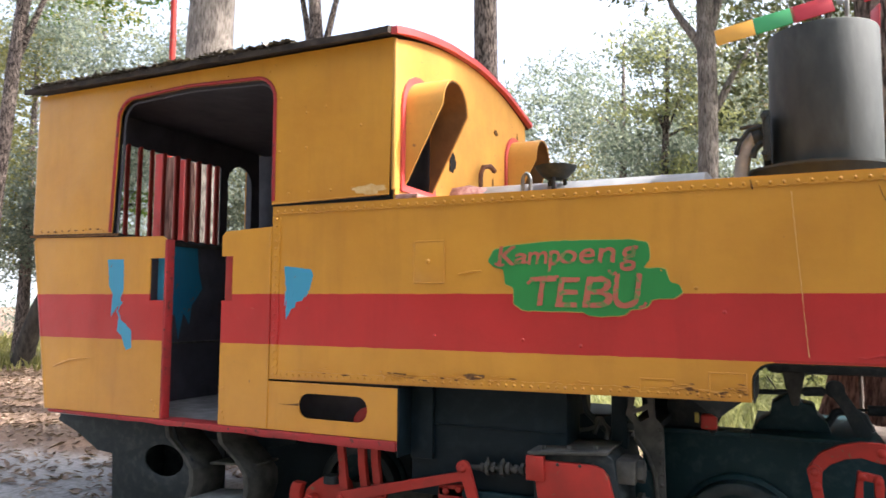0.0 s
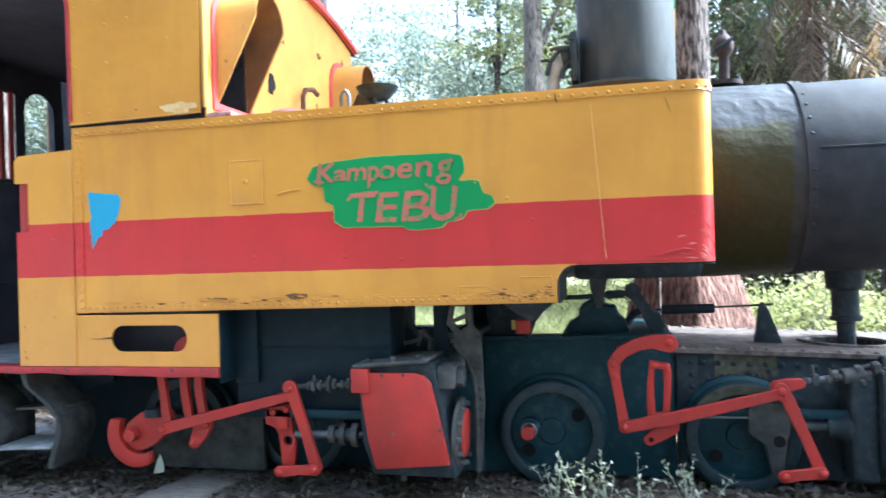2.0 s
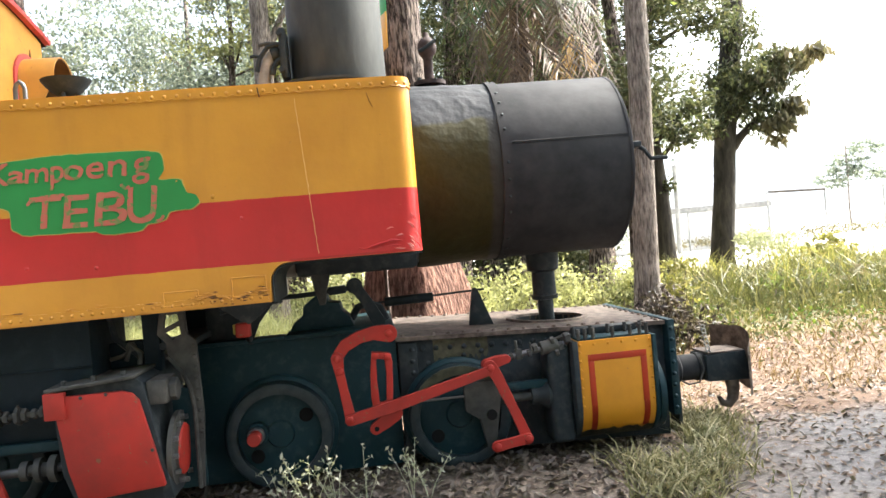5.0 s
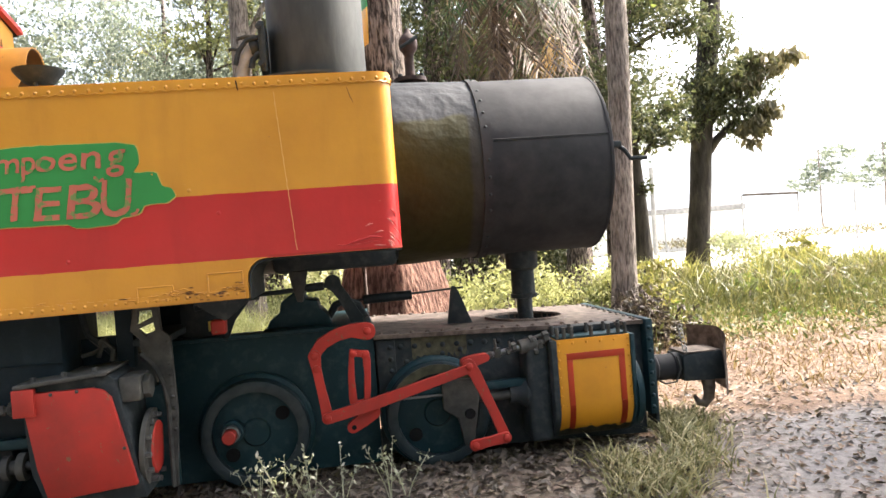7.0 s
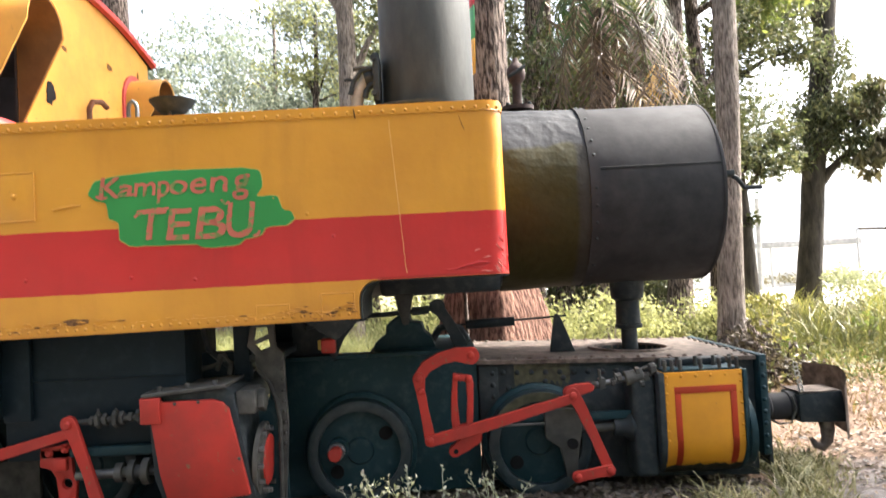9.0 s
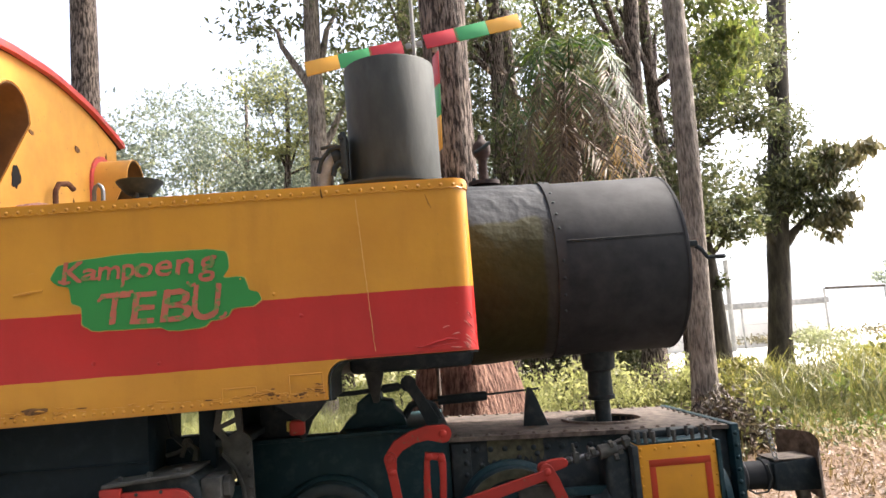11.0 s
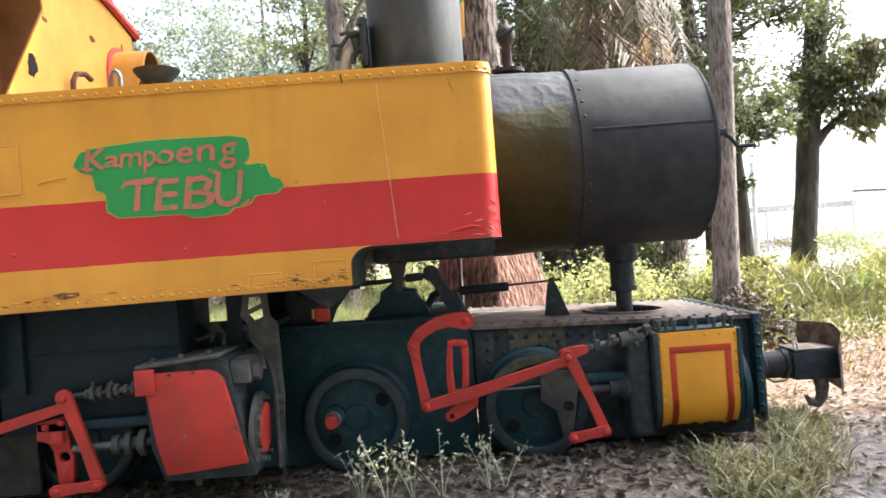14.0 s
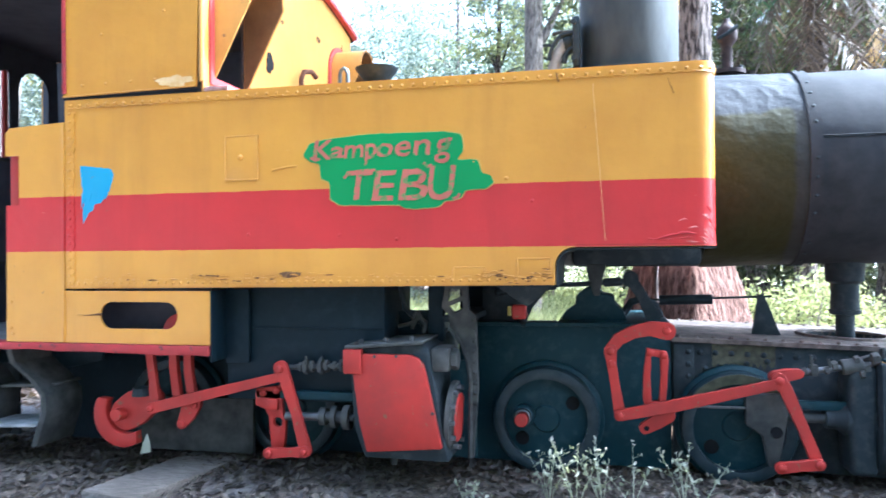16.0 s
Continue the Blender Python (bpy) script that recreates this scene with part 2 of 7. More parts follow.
M["leaf_orange"] = leaf_mat("withered orange-yellow fronds", (0.34, 0.19, 0.04), (0.48, 0.29, 0.07), (0.60, 0.40, 0.13), 0.3, (1.2, 1.1, 0.8))
M["leaf_mid"] = leaf_mat("olive grove leaves", (0.06, 0.08, 0.03), (0.105, 0.125, 0.05), (0.19, 0.185, 0.085), 0.5)
M["leaf_bright"] = leaf_mat("bright young leaves", (0.10, 0.108, 0.035), (0.20, 0.195, 0.065), (0.36, 0.32, 0.15), 0.42, (1.4, 1.4, 0.9))
# Leaf colour raised to carry the sunlight on these plants.
M["leaf_pale"] = leaf_mat("leaves paled as if sunlit", (0.20, 0.21, 0.10), (0.33, 0.34, 0.16), (0.47, 0.46, 0.26), 0.55, (1.3, 1.3, 1.0))
M["leaf_olive"] = leaf_mat("muted olive leaves", (0.048, 0.06, 0.032), (0.095, 0.105, 0.052), (0.19, 0.178, 0.10), 0.40, (1.3, 1.35, 1.0))
M["leaf_dry"] = leaf_mat("drooping straw-olive leaves", (0.10, 0.095, 0.05), (0.17, 0.15, 0.085), (0.28, 0.235, 0.14), 0.28, (1.2, 1.2, 1.0))
M["straw_green"] = leaf_mat("dry grey-green blades", (0.07, 0.075, 0.028), (0.22, 0.21, 0.095), (0.48, 0.43, 0.27), 0.25, (1.2, 1.2, 1.0))
M["straw"] = leaf_mat("reddish straw blades", (0.11, 0.066, 0.033), (0.20, 0.13, 0.07), (0.33, 0.235, 0.14), 0.2)
M["litter"] = leaf_mat("dry fallen leaves", (0.024, 0.0185, 0.015), (0.070, 0.055, 0.044), (0.22, 0.178, 0.142), 0.12)


# ---- mesh helpers ----
def finish(ob, m, smooth):
    if m:
        ob.data.materials.append(M[m] if isinstance(m, str) else m)
    if smooth:
        ob.data.shade_smooth()
        ob.data.set_sharp_from_angle(angle=radians(smooth if smooth is not True else 38))
    return ob


def part(name, bm, material, parent=None, label="", smooth=True):
    bmesh.ops.recalc_face_normals(bm, faces=bm.faces)
    me = bpy.data.meshes.new(name)
    bm.to_mesh(me)
    bm.free()
    ob = new(name, me)
    finish(ob, material, smooth)
    if parent:
        ob.parent = parent
    return tagged(ob, label) if label else ob


def thing(name, label, category, group="", kind="", at=(0, 0, 0)):
    ob = new(name)
    ob.location = at
    ob.empty_display_size = 0.2
    return tagged(ob, label, category, group, kind)


def bevel(bm, width, segments=2, geom=None):
    edges = geom or [e for e in bm.edges if len(e.link_faces) == 2 and e.calc_face_angle(0) > 0.6]
    bmesh.ops.bevel(bm, geom=edges, offset=width, segments=segments, profile=0.5, affect='EDGES', clamp_overlap=True)


def box(x0, x1, y0, y1, z0, z1, r=0.0, seg=2, bm=None):
    own = bmesh.new()
    bmesh.ops.create_cube(own, size=1)
    for v in own.verts:
        v.co = (x0 + (v.co.x + 0.5) * (x1 - x0), y0 + (v.co.y + 0.5) * (y1 - y0), z0 + (v.co.z + 0.5) * (z1 - z0))
    if r:
        bevel(own, r, seg)
    return join(bm, own)


def join(bm, own):
    if bm is None:
        return own
    me = bpy.data.meshes.new("tmp")
    own.to_mesh(me)
    bm.from_mesh(me)
    bpy.data.meshes.remove(me)
    own.free()
    return bm


def lathe(profile, base, axis, n=40, bm=None, close=False):
    """Turns (along, radius) pairs round the axis through base."""
    own = bmesh.new()
    rot = Vector((0, 0, 1)).rotation_difference(Vector(axis)).to_matrix()
    rings = []
    for a, r in profile:
        if r < 1e-5:
            rings.append([own.verts.new(Vector(base) + rot @ Vector((0, 0, a)))])
        else:
            rings.append([own.verts.new(Vector(base) + rot @ Vector((r * math.cos(2 * math.pi * i / n), r * math.sin(2 * math.pi * i / n), a))) for i in range(n)])
    for p, q in zip(rings, rings[1:] + (rings[:1] if close else [])):
        for i in range(n):
            j = (i + 1) % n
            if len(p) == 1 and len(q) == 1:
                continue
            if len(p) == 1:
                own.faces.new((p[0], q[i], q[j]))
            elif len(q) == 1:
                own.faces.new((p[i], p[j], q[0]))
            else:
                own.faces.new((p[i], p[j], q[j], q[i]))
    return join(bm, own)


def cyl(a, b, r, n=16, bm=None, edge=0.0):
    a, b = Vector(a), Vector(b)
    length = (b - a).length
    e = edge or min(r, length) * 0.12
    return lathe([(0, 0), (0, r - e), (e, r), (length - e, r), (length, r - e), (length, 0)], a, (b - a).normalized(), n, bm)


def tube(points, r, n=10, bm=None):
    """A round bar bent along the points; r is one radius or one for each point."""
    own = bmesh.new()
    pts = [Vector(p) for p in points]
    rad = r if isinstance(r, (list, tuple)) else [r] * len(pts)
    rings, up = [], None
    for i, p in enumerate(pts):
        d = (pts[min(i + 1, len(pts) - 1)] - pts[max(i - 1, 0)]).normalized()
        if up is None:
            up = d.orthogonal().normalized()
        up = (up - up.dot(d) * d).normalized()
        side = d.cross(up)
        rings.append([own.verts.new(p + rad[i] * (math.cos(2 * math.pi * k / n) * up + math.sin(2 * math.pi * k / n) * side)) for k in range(n)])
    for p, q in zip(rings, rings[1:]):
        for k in range(n):
            own.faces.new((p[k], p[(k + 1) % n], q[(k + 1) % n], q[k]))
    own.faces.new(rings[0][::-1])
    own.faces.new(rings[-1])
    return join(bm, own)


def prism(outline, y0, y1, r=0.0, holes=(), bm=None, seg=2):
    """A plate: an outline in x and z, with holes, thick from y0 to y1."""
    own = bmesh.new()
    edges = []
    for loop in (outline, *holes):
        vs = [own.verts.new((x, y0, z)) for x, z in loop]
        edges += [own.edges.new((vs[i], vs[(i + 1) % len(vs)])) for i in range(len(vs))]
    bmesh.ops.triangle_fill(own, edges=edges, use_beauty=True, use_dissolve=False)
    if holes:
        bmesh.ops.dissolve_limit(own, angle_limit=0.01, verts=own.verts, edges=own.edges, delimit=set())
    g = bmesh.ops.extrude_face_region(own, geom=list(own.faces))
    for v in g["geom"]:
        if isinstance(v, bmesh.types.BMVert):
            v.co.y = y1
    bmesh.ops.recalc_face_normals(own, faces=own.faces)
    if r:
        bevel(own, r, seg)
    return join(bm, own)


def turn(bm, m):
    bmesh.ops.transform(bm, matrix=m, verts=bm.verts)
    return bm


def arc(cx, cz, r, a0, a1, n=8, rz=None):
    return [(cx + r * math.cos(radians(a0 + (a1 - a0) * i / n)), cz + (rz or r) * math.sin(radians(a0 + (a1 - a0) * i / n))) for i in range(n + 1)]


def slot(x0, x1, z0, z1, r, n=6):
    return (arc(x1 - r, z1 - r, r, 0, 90, n) + arc(x0 + r, z1 - r, r, 90, 180, n) + arc(x0 + r, z0 + r, r, 180, 270, n) + arc(x1 - r, z0 + r, r, 270, 360, n))


def rivets(places, way, r=0.009, h=0.006, bm=None):
    """Low round rivet heads at the places, all standing out along way."""
    own = bmesh.new() if bm is None else bm
    rot = Vector((0, 0, 1)).rotation_difference(Vector(way)).to_matrix()
    for p in places:
        p = Vector(p)
        base = [own.verts.new(p + rot @ Vector((r * math.cos(k * math.pi / 4), r * math.sin(k * math.pi / 4), 0))) for k in range(8)]
        mid = [own.verts.new(p + rot @ Vector((0.75 * r * math.cos(k * math.pi / 4), 0.75 * r * math.sin(k * math.pi / 4), 0.7 * h))) for k in range(8)]
        tip = own.verts.new(p + rot @ Vector((0, 0, h)))
        for k in range(8):
            j = (k + 1) % 8
            own.faces.new((base[k], base[j], mid[j], mid[k]))
            own.faces.new((mid[k], mid[j], tip))
    return own


def rivet_parts(places, way, r, h, material, parent, name="rivet"):
    """The same rivet head at every place, each an object of its own on one shared mesh."""
    bm = rivets([(0, 0, 0)], way, r, h)
    me = bpy.data.meshes.new(name)
    bm.to_mesh(me)
    bm.free()
    me.materials.append(M[material])
    me.shade_smooth()
    for p in places:
        ob = new(name, me)
        ob.location = p
        ob.parent = parent


def run(a, b, n):
    a, b = Vector(a), Vector(b)
    return [a.lerp(b, i / (n - 1)) for i in range(n)]


def flat_bar(points, half, y0, y1, r=0.004, ends=True):
    """A flat bar with round ends laid along points (x, z), of half width half."""
    pts = [Vector((x, 0, z)) for x, z in points]
    left, right = [], []
    for i, p in enumerate(pts):
        d = (pts[min(i + 1, len(pts) - 1)] - pts[max(i - 1, 0)]).normalized()
        nrm = Vector((-d.z, 0, d.x))
        h = half[i] if isinstance(half, (list, tuple)) else half
        left.append((p + nrm * h))
        right.append((p - nrm * h))
    out = [(v.x, v.z) for v in left]
    if ends:
        p, h = pts[-1], (left[-1] - right[-1]).length / 2
        a = math.degrees(math.atan2((left[-1] - p).z, (left[-1] - p).x))
        out += arc(p.x, p.z, h, a, a - 180, 8)[1:-1]
    out += [(v.x, v.z) for v in reversed(right)]
    if ends:
        p, h = pts[0], (left[0] - right[0]).length / 2
        a = math.degrees(math.atan2((right[0] - p).z, (right[0] - p).x))
        out += arc(p.x, p.z, h, a, a - 180, 8)[1:-1]
    return prism(out, y0, y1, r, seg=1)


# ---- ground ----
def ground_height(x, y):
    far = max(0.0, math.hypot(x, y) - 4.0)
    h = 0.025 * noise.noise((x * 0.9, y * 0.9, 0)) + 0.012 * noise.noise((x * 3.1, y * 3.1, 5))
    bank = max(0.0, min(1.0, (y - 2.2) / 2.5))
    mound = 0.05 * math.exp(-((y - 0.45) / 0.5) ** 2) * (1 if x < 1.6 else math.exp(-(x - 1.6) ** 2))
    return -0.015 + mound + h + 0.08 * bank * (1 + noise.noise((x * 0.4, y * 0.4, 9))) - (0.01 * min(far, 20))


def ground_mesh():
    bm = bmesh.new()
    def steps():
        s, v = [], 0.0
        while v < 400:
            s.append(v)
            v += 0.12 if v < 4 else max(0.3, v * 0.11)
        return s
    half = steps()
    xs = [-v for v in reversed(half[1:])] + half
    grid = [[bm.verts.new((x - 0.5, y, ground_height(x - 0.5, y))) for x in xs] for y in xs]
    for i in range(len(xs) - 1):
        for j in range(len(xs) - 1):
            bm.faces.new((grid[i][j], grid[i][j + 1], grid[i + 1][j + 1], grid[i + 1][j]))
    return bm


def ground_mat():
    m, nt, b = mat("leaf-strewn earth", 0.95)
    fine = noise_fac(nt, 24, 8, 0.7)
    coarse = noise_fac(nt, 1.1, 4, 0.6)
    earth = mix(nt, ramp(nt, fine, [(0.35, (0, 0, 0)), (0.65, (1, 1, 1))]), (0.07, 0.05, 0.038), (0.20, 0.165, 0.13))
    dust = mix(nt, ramp(nt, fine, [(0.3, (0, 0, 0)), (0.7, (1, 1, 1))]), (0.095, 0.088, 0.085), (0.245, 0.23, 0.223))
    col = mix(nt, ramp(nt, coarse, [(0.5, (0, 0, 0)), (0.7, (0.5, 0.5, 0.5))]), earth, dust)
    geo = nt.nodes.new("ShaderNodeNewGeometry")
    sep = nt.nodes.new("ShaderNodeSeparateXYZ")
    nt.links.new(geo.outputs["Position"], sep.inputs[0])
    # the trodden grey path passes both ends of the engine
    away = nt.nodes.new("ShaderNodeMath")
    away.operation = 'ADD'
    nt.links.new(sep.outputs[0], away.inputs[0])
    away.inputs[1].default_value = 1.5
    size = nt.nodes.new("ShaderNodeMath")
    size.operation = 'ABSOLUTE'
    nt.links.new(away.outputs[0], size.inputs[0])
    ragged = nt.nodes.new("ShaderNodeMath")
    ragged.operation = 'MULTIPLY_ADD'
    nt.links.new(noise_fac(nt, 2.0, 5), ragged.inputs[0])
    ragged.inputs[1].default_value = 1.0
    nt.links.new(size.outputs[0], ragged.inputs[2])
    path = nt.nodes.new("ShaderNodeMapRange")
    path.inputs["From Min"].default_value, path.inputs["From Max"].default_value = 3.3, 3.9
    nt.links.new(ragged.outputs[0], path.inputs["Value"])
    # Rear path takes a paler copy of the dust, brightened to offset its shade.
    rear = nt.nodes.new("ShaderNodeMapRange")
    rear.inputs["From Min"].default_value, rear.inputs["From Max"].default_value = -3.0, -4.2
    nt.links.new(sep.outputs[0], rear.inputs["Value"])
    dust_rear = mix(nt, ramp(nt, fine, [(0.3, (0, 0, 0)), (0.7, (1, 1, 1))]), (0.13, 0.12, 0.115), (0.37, 0.35, 0.34))
    col = mix(nt, path.outputs[0], col, mix(nt, rear.outputs[0], dust, dust_rear))
    tan = mix(nt, ramp(nt, fine, [(0.3, (0, 0, 0)), (0.7, (1, 1, 1))]), (0.08, 0.05, 0.033), (0.22, 0.145, 0.10))
    green = mix(nt, ramp(nt, fine, [(0.3, (0, 0, 0)), (0.7, (1, 1, 1))]), (0.11, 0.11, 0.045), (0.28, 0.25, 0.12))
    edge = nt.nodes.new("ShaderNodeMath")
    edge.operation = 'MULTIPLY_ADD'
    nt.links.new(noise_fac(nt, 0.9, 4), edge.inputs[0])
    edge.inputs[1].default_value = 2.2
    nt.links.new(sep.outputs[1], edge.inputs[2])
    turf = nt.nodes.new("ShaderNodeMapRange")
    turf.inputs["From Min"].default_value, turf.inputs["From Max"].default_value = 4.2, 5.2
    nt.links.new(edge.outputs[0], turf.inputs["Value"])
    right = nt.nodes.new("ShaderNodeMapRange")
    right.inputs["From Min"].default_value, right.inputs["From Max"].default_value = -5.0, -3.0
    nt.links.new(sep.outputs[0], right.inputs["Value"])
    nearer = nt.nodes.new("ShaderNodeMath")
    nearer.operation = 'ADD'
    nt.links.new(edge.outputs[0], nearer.inputs[0])
    nt.links.new(right.outputs[0], nearer.inputs[1])
    tanned = nt.nodes.new("ShaderNodeMapRange")
    tanned.inputs["From Min"].default_value, tanned.inputs["From Max"].default_value = 2.5, 3.1
    nt.links.new(nearer.outputs[0], tanned.inputs["Value"])
    col = mix(nt, tanned.outputs[0], col, tan)
    both = nt.nodes.new("ShaderNodeMath")
    both.operation = 'MULTIPLY'
    nt.links.new(turf.outputs[0], both.inputs[0])
    nt.links.new(right.outputs[0], both.inputs[1])
    col = mix(nt, both.outputs[0], col, green)
    # Far field goes near white: sun glare and haze put into its colour.
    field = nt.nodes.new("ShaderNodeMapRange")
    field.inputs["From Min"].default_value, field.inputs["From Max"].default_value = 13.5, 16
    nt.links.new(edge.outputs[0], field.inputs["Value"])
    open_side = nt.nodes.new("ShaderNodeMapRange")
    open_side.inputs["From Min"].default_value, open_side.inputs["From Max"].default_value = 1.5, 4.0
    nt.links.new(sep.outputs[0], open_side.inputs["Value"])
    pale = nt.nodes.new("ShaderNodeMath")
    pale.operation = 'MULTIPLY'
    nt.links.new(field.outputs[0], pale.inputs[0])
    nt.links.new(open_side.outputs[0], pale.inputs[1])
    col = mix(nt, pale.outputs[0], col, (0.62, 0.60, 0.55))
    nt.links.new(col, b.inputs["Base Color"])
    bump(nt, b, fine, 0.5, 0.03)
    return m


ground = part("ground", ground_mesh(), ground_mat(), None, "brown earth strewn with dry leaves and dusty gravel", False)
tagged(ground, category="ground", kind="structure")

# ---- the locomotive ----
CY, BZ, BR = 1.0, 1.545, 0.49      # boiler's middle line and radius
CAB_W = 2.05
loco = thing("locomotive", "old yellow narrow-gauge steam locomotive with a broad red band", "locomotive")


def mirrored(bm):
    """The far side's twin of a near-side form."""
    turn(bm, Matrix.Translation((0, CAB_W, 0)) @ Matrix.Diagonal((1, -1, 1, 1)))
    bmesh.ops.reverse_faces(bm, faces=bm.faces)
    return bm


def tank_form():
    """The tank's long body with the notch below, and its nose with a rounded upright corner."""
    out = [(-3.06, 0.965), (-0.655, 0.985), (-0.655, 1.06)] + arc(-0.575, 1.065, 0.08, 180, 90, 5) + [(-0.3, 1.145), (-0.3, 1.90), (-3.06, 1.90)]
    bm = prism(out, 0.0, 0.52)
    plan = [(-0.3, 0.0)] + [(x, y) for x, y in arc(-0.085, 0.085, 0.085, -90, 0, 10)] + [(0.0, 0.52), (-0.3, 0.52)]
    nose = turn(prism(plan, 1.145, 1.90), Matrix(((1, 0, 0, 0), (0, 0, 1, 0), (0, 1, 0, 0), (0, 0, 0, 1))))
    return join(bm, nose)


tank = part("side_tank", tank_form(), "livery", loco, "yellow riveted water tank with a red band", 30)
far_tank = prism([(-3.06, 1.10), (0.0, 1.145), (0.0, 1.90), (-3.06, 1.90)], CAB_W - 0.52, CAB_W, 0.01)
part("side_tank", far_tank, "livery", loco, "yellow water tank on the far side", 30)

M["scar_line"] = two_tone("dark scratch", (0.03, 0.018, 0.01), (0.06, 0.03, 0.015), 60, 0.9)
# riveted seam strips on the tank, with a scalloped caulked edge
scallop = [(-3.05 + 2.96 * i / 472, 1.857 + 0.0035 * math.cos(2 * math.pi * i / 8)) for i in range(473)]
part("seam_strip", prism([(-3.05, 1.893)] + scallop + [(-0.09, 1.893)], -0.004, 0.002), "livery", tank)
part("caulked_edge", tube([(x, -0.004, z) for x, z in scallop[::2]], 0.0028, 5), "livery", tank)
rivet_parts([(-3.05 + 2.96 * (i + 0.5) / 59, -0.004, 1.871 + 0.002 * noise.noise((i * 1.7, 0, 0))) for i in range(59)], (0, -1, 0), 0.0085, 0.006, "livery", tank, "rivet")
rivet_parts([(-2.9 + 2.8 * i / 14, 0.06, 1.90) for i in range(15)], (0, 0, 1), 0.010, 0.007, "livery", tank, "rivet")
corner = [(-0.085 + 0.089 * math.sin(radians(a)), 0.085 - 0.089 * math.cos(radians(a))) for a in range(0, 91, 9)]
inner = [(-0.085 + 0.083 * math.sin(radians(a)), 0.085 - 0.083 * math.cos(radians(a))) for a in range(90, -1, -9)]
wrap = [(-0.0915, -0.004)] + corner + [(0.004, 0.40), (-0.002, 0.40)] + inner + [(-0.0915, 0.002)]
part("seam_strip", turn(prism(wrap, 1.8565, 1.893), Matrix(((1, 0, 0, 0), (0, 0, 1, 0), (0, 1, 0, 0), (0, 0, 0, 1)))), "livery", tank)
part("caulked_edge", tube([(x, y, 1.857 + 0.0035 * math.cos(2.2 * i)) for i, (x, y) in enumerate(corner)], 0.0028, 5), "livery", tank)
for a in (16, 47, 78):
    out = (math.sin(radians(a)), -math.cos(radians(a)), 0)
    rivet_parts([(-0.085 + 0.089 * out[0], 0.085 + 0.089 * out[1], 1.871)], out, 0.0085, 0.006, "livery", tank, "rivet")
part("scratch", tube([(-0.64, -0.003, 1.885), (-0.637, -0.006, 1.86), (-0.634, -0.003, 1.845)], 0.003, 5), "scar_line", tank)
left_strip = [(-3.055, 0.97), (-3.055, 1.84)] + [(-3.006 + 0.005 * math.sin(i * 1.57), 1.84 - 0.86 * i / 80) for i in range(81)]
part("seam_strip", prism(left_strip, -0.005, 0.002), "livery", tank)
rivet_parts(run((-3.03, -0.005, 0.99), (-3.03, -0.005, 1.83), 22), (0, -1, 0), 0.009, 0.006, "livery", tank, "rivet")
low_strip = [(-3.0, 0.972), (-0.67, 0.99)] + [(-0.67 - 2.33 * i / 180, 1.028 - 0.018 * i / 180 + 0.006 * noise.noise((i * 0.4, 0, 0))) for i in range(181)]
part("seam_strip", prism(low_strip, -0.006, 0.002), "livery", tank)
rivet_parts(run((-2.98, -0.006, 0.992), (-0.7, -0.006, 1.008), 58), (0, -1, 0), 0.008, 0.006, "livery", tank, "rivet")


# rust scars along the lower seam and at the front lower corner
def blotch(cx, cz, w, h, y, seed, n=26, ragged=0.45):
    pts = []
    for i in range(n):
        a = 2 * math.pi * i / n
        k = 1 + ragged * noise.noise((math.cos(a) * 1.9 + seed, math.sin(a) * 1.9, seed * 0.7))
        pts.append((cx + w * k * math.cos(a), cz + h * k * math.sin(a)))
    return prism(pts, y, y + 0.003)


M["scar"] = two_tone("bare rust scar", (0.07, 0.032, 0.015), (0.22, 0.11, 0.04), 60, 0.9)
M["bare"] = two_tone("bare primer under yellow paint", (0.60, 0.36, 0.12), (0.70, 0.50, 0.26), 30, 0.6)
M["primer"] = two_tone("pale red of scuffs and highlights", (0.56, 0.15, 0.12), (0.66, 0.28, 0.24), 40, 0.5)
part("rust_scar", blotch(-1.86, 1.033, 0.05, 0.014, -0.0085, 3), "scar", tank)
for k in range(26):
    x = random.choice([random.uniform(-2.4, -1.95), random.uniform(-0.95, -0.67), random.uniform(-2.95, -0.7)])
    part("rust_scar", blotch(x, 1.012 + 0.006 * (x + 3) / 2.3 + random.uniform(-0.012, 0.018), random.uniform(0.008, 0.03), random.uniform(0.0015, 0.004), -0.0085 + 0.0004 * (k % 5), k + 11), "scar", tank)
# crumpled lower corner: one long crease, short wrinkles and rubbed paint round the bend; pale strokes also paint
# highlights
part("crease", tube([(-0.245, -0.0005, 1.173), (-0.215, -0.004, 1.182), (-0.186, -0.0055, 1.190), (-0.16, -0.004, 1.194), (-0.137, -0.006, 1.201), (-0.11, -0.004, 1.199), (-0.085, -0.0005, 1.195)], [0.001, 0.004, 0.005, 0.004, 0.0055, 0.004, 0.001], 8), "livery", tank)
for x, z, w, h, paint_name in ((-0.138, 1.252, 0.016, 0.004, "primer"), (-0.098, 1.220, 0.018, 0.003, "primer"), (-0.26, 1.176, 0.018, -0.002, "livery"), (-0.20, 1.172, 0.03, 0.003, "livery"), (-0.13, 1.178, 0.035, 0.002, "livery"), (-0.10, 1.163, 0.025, -0.002, "primer")):
    part("scuff", tube([(x - w, -0.0003, z - h), (x - w * 0.3, -0.0035, z), (x + w * 0.4, -0.003, z + h), (x + w, -0.0003, z + h * 0.4)], [0.0006, 0.003, 0.0027, 0.0006], 8), paint_name, tank)
bend_rng = random.Random(31)
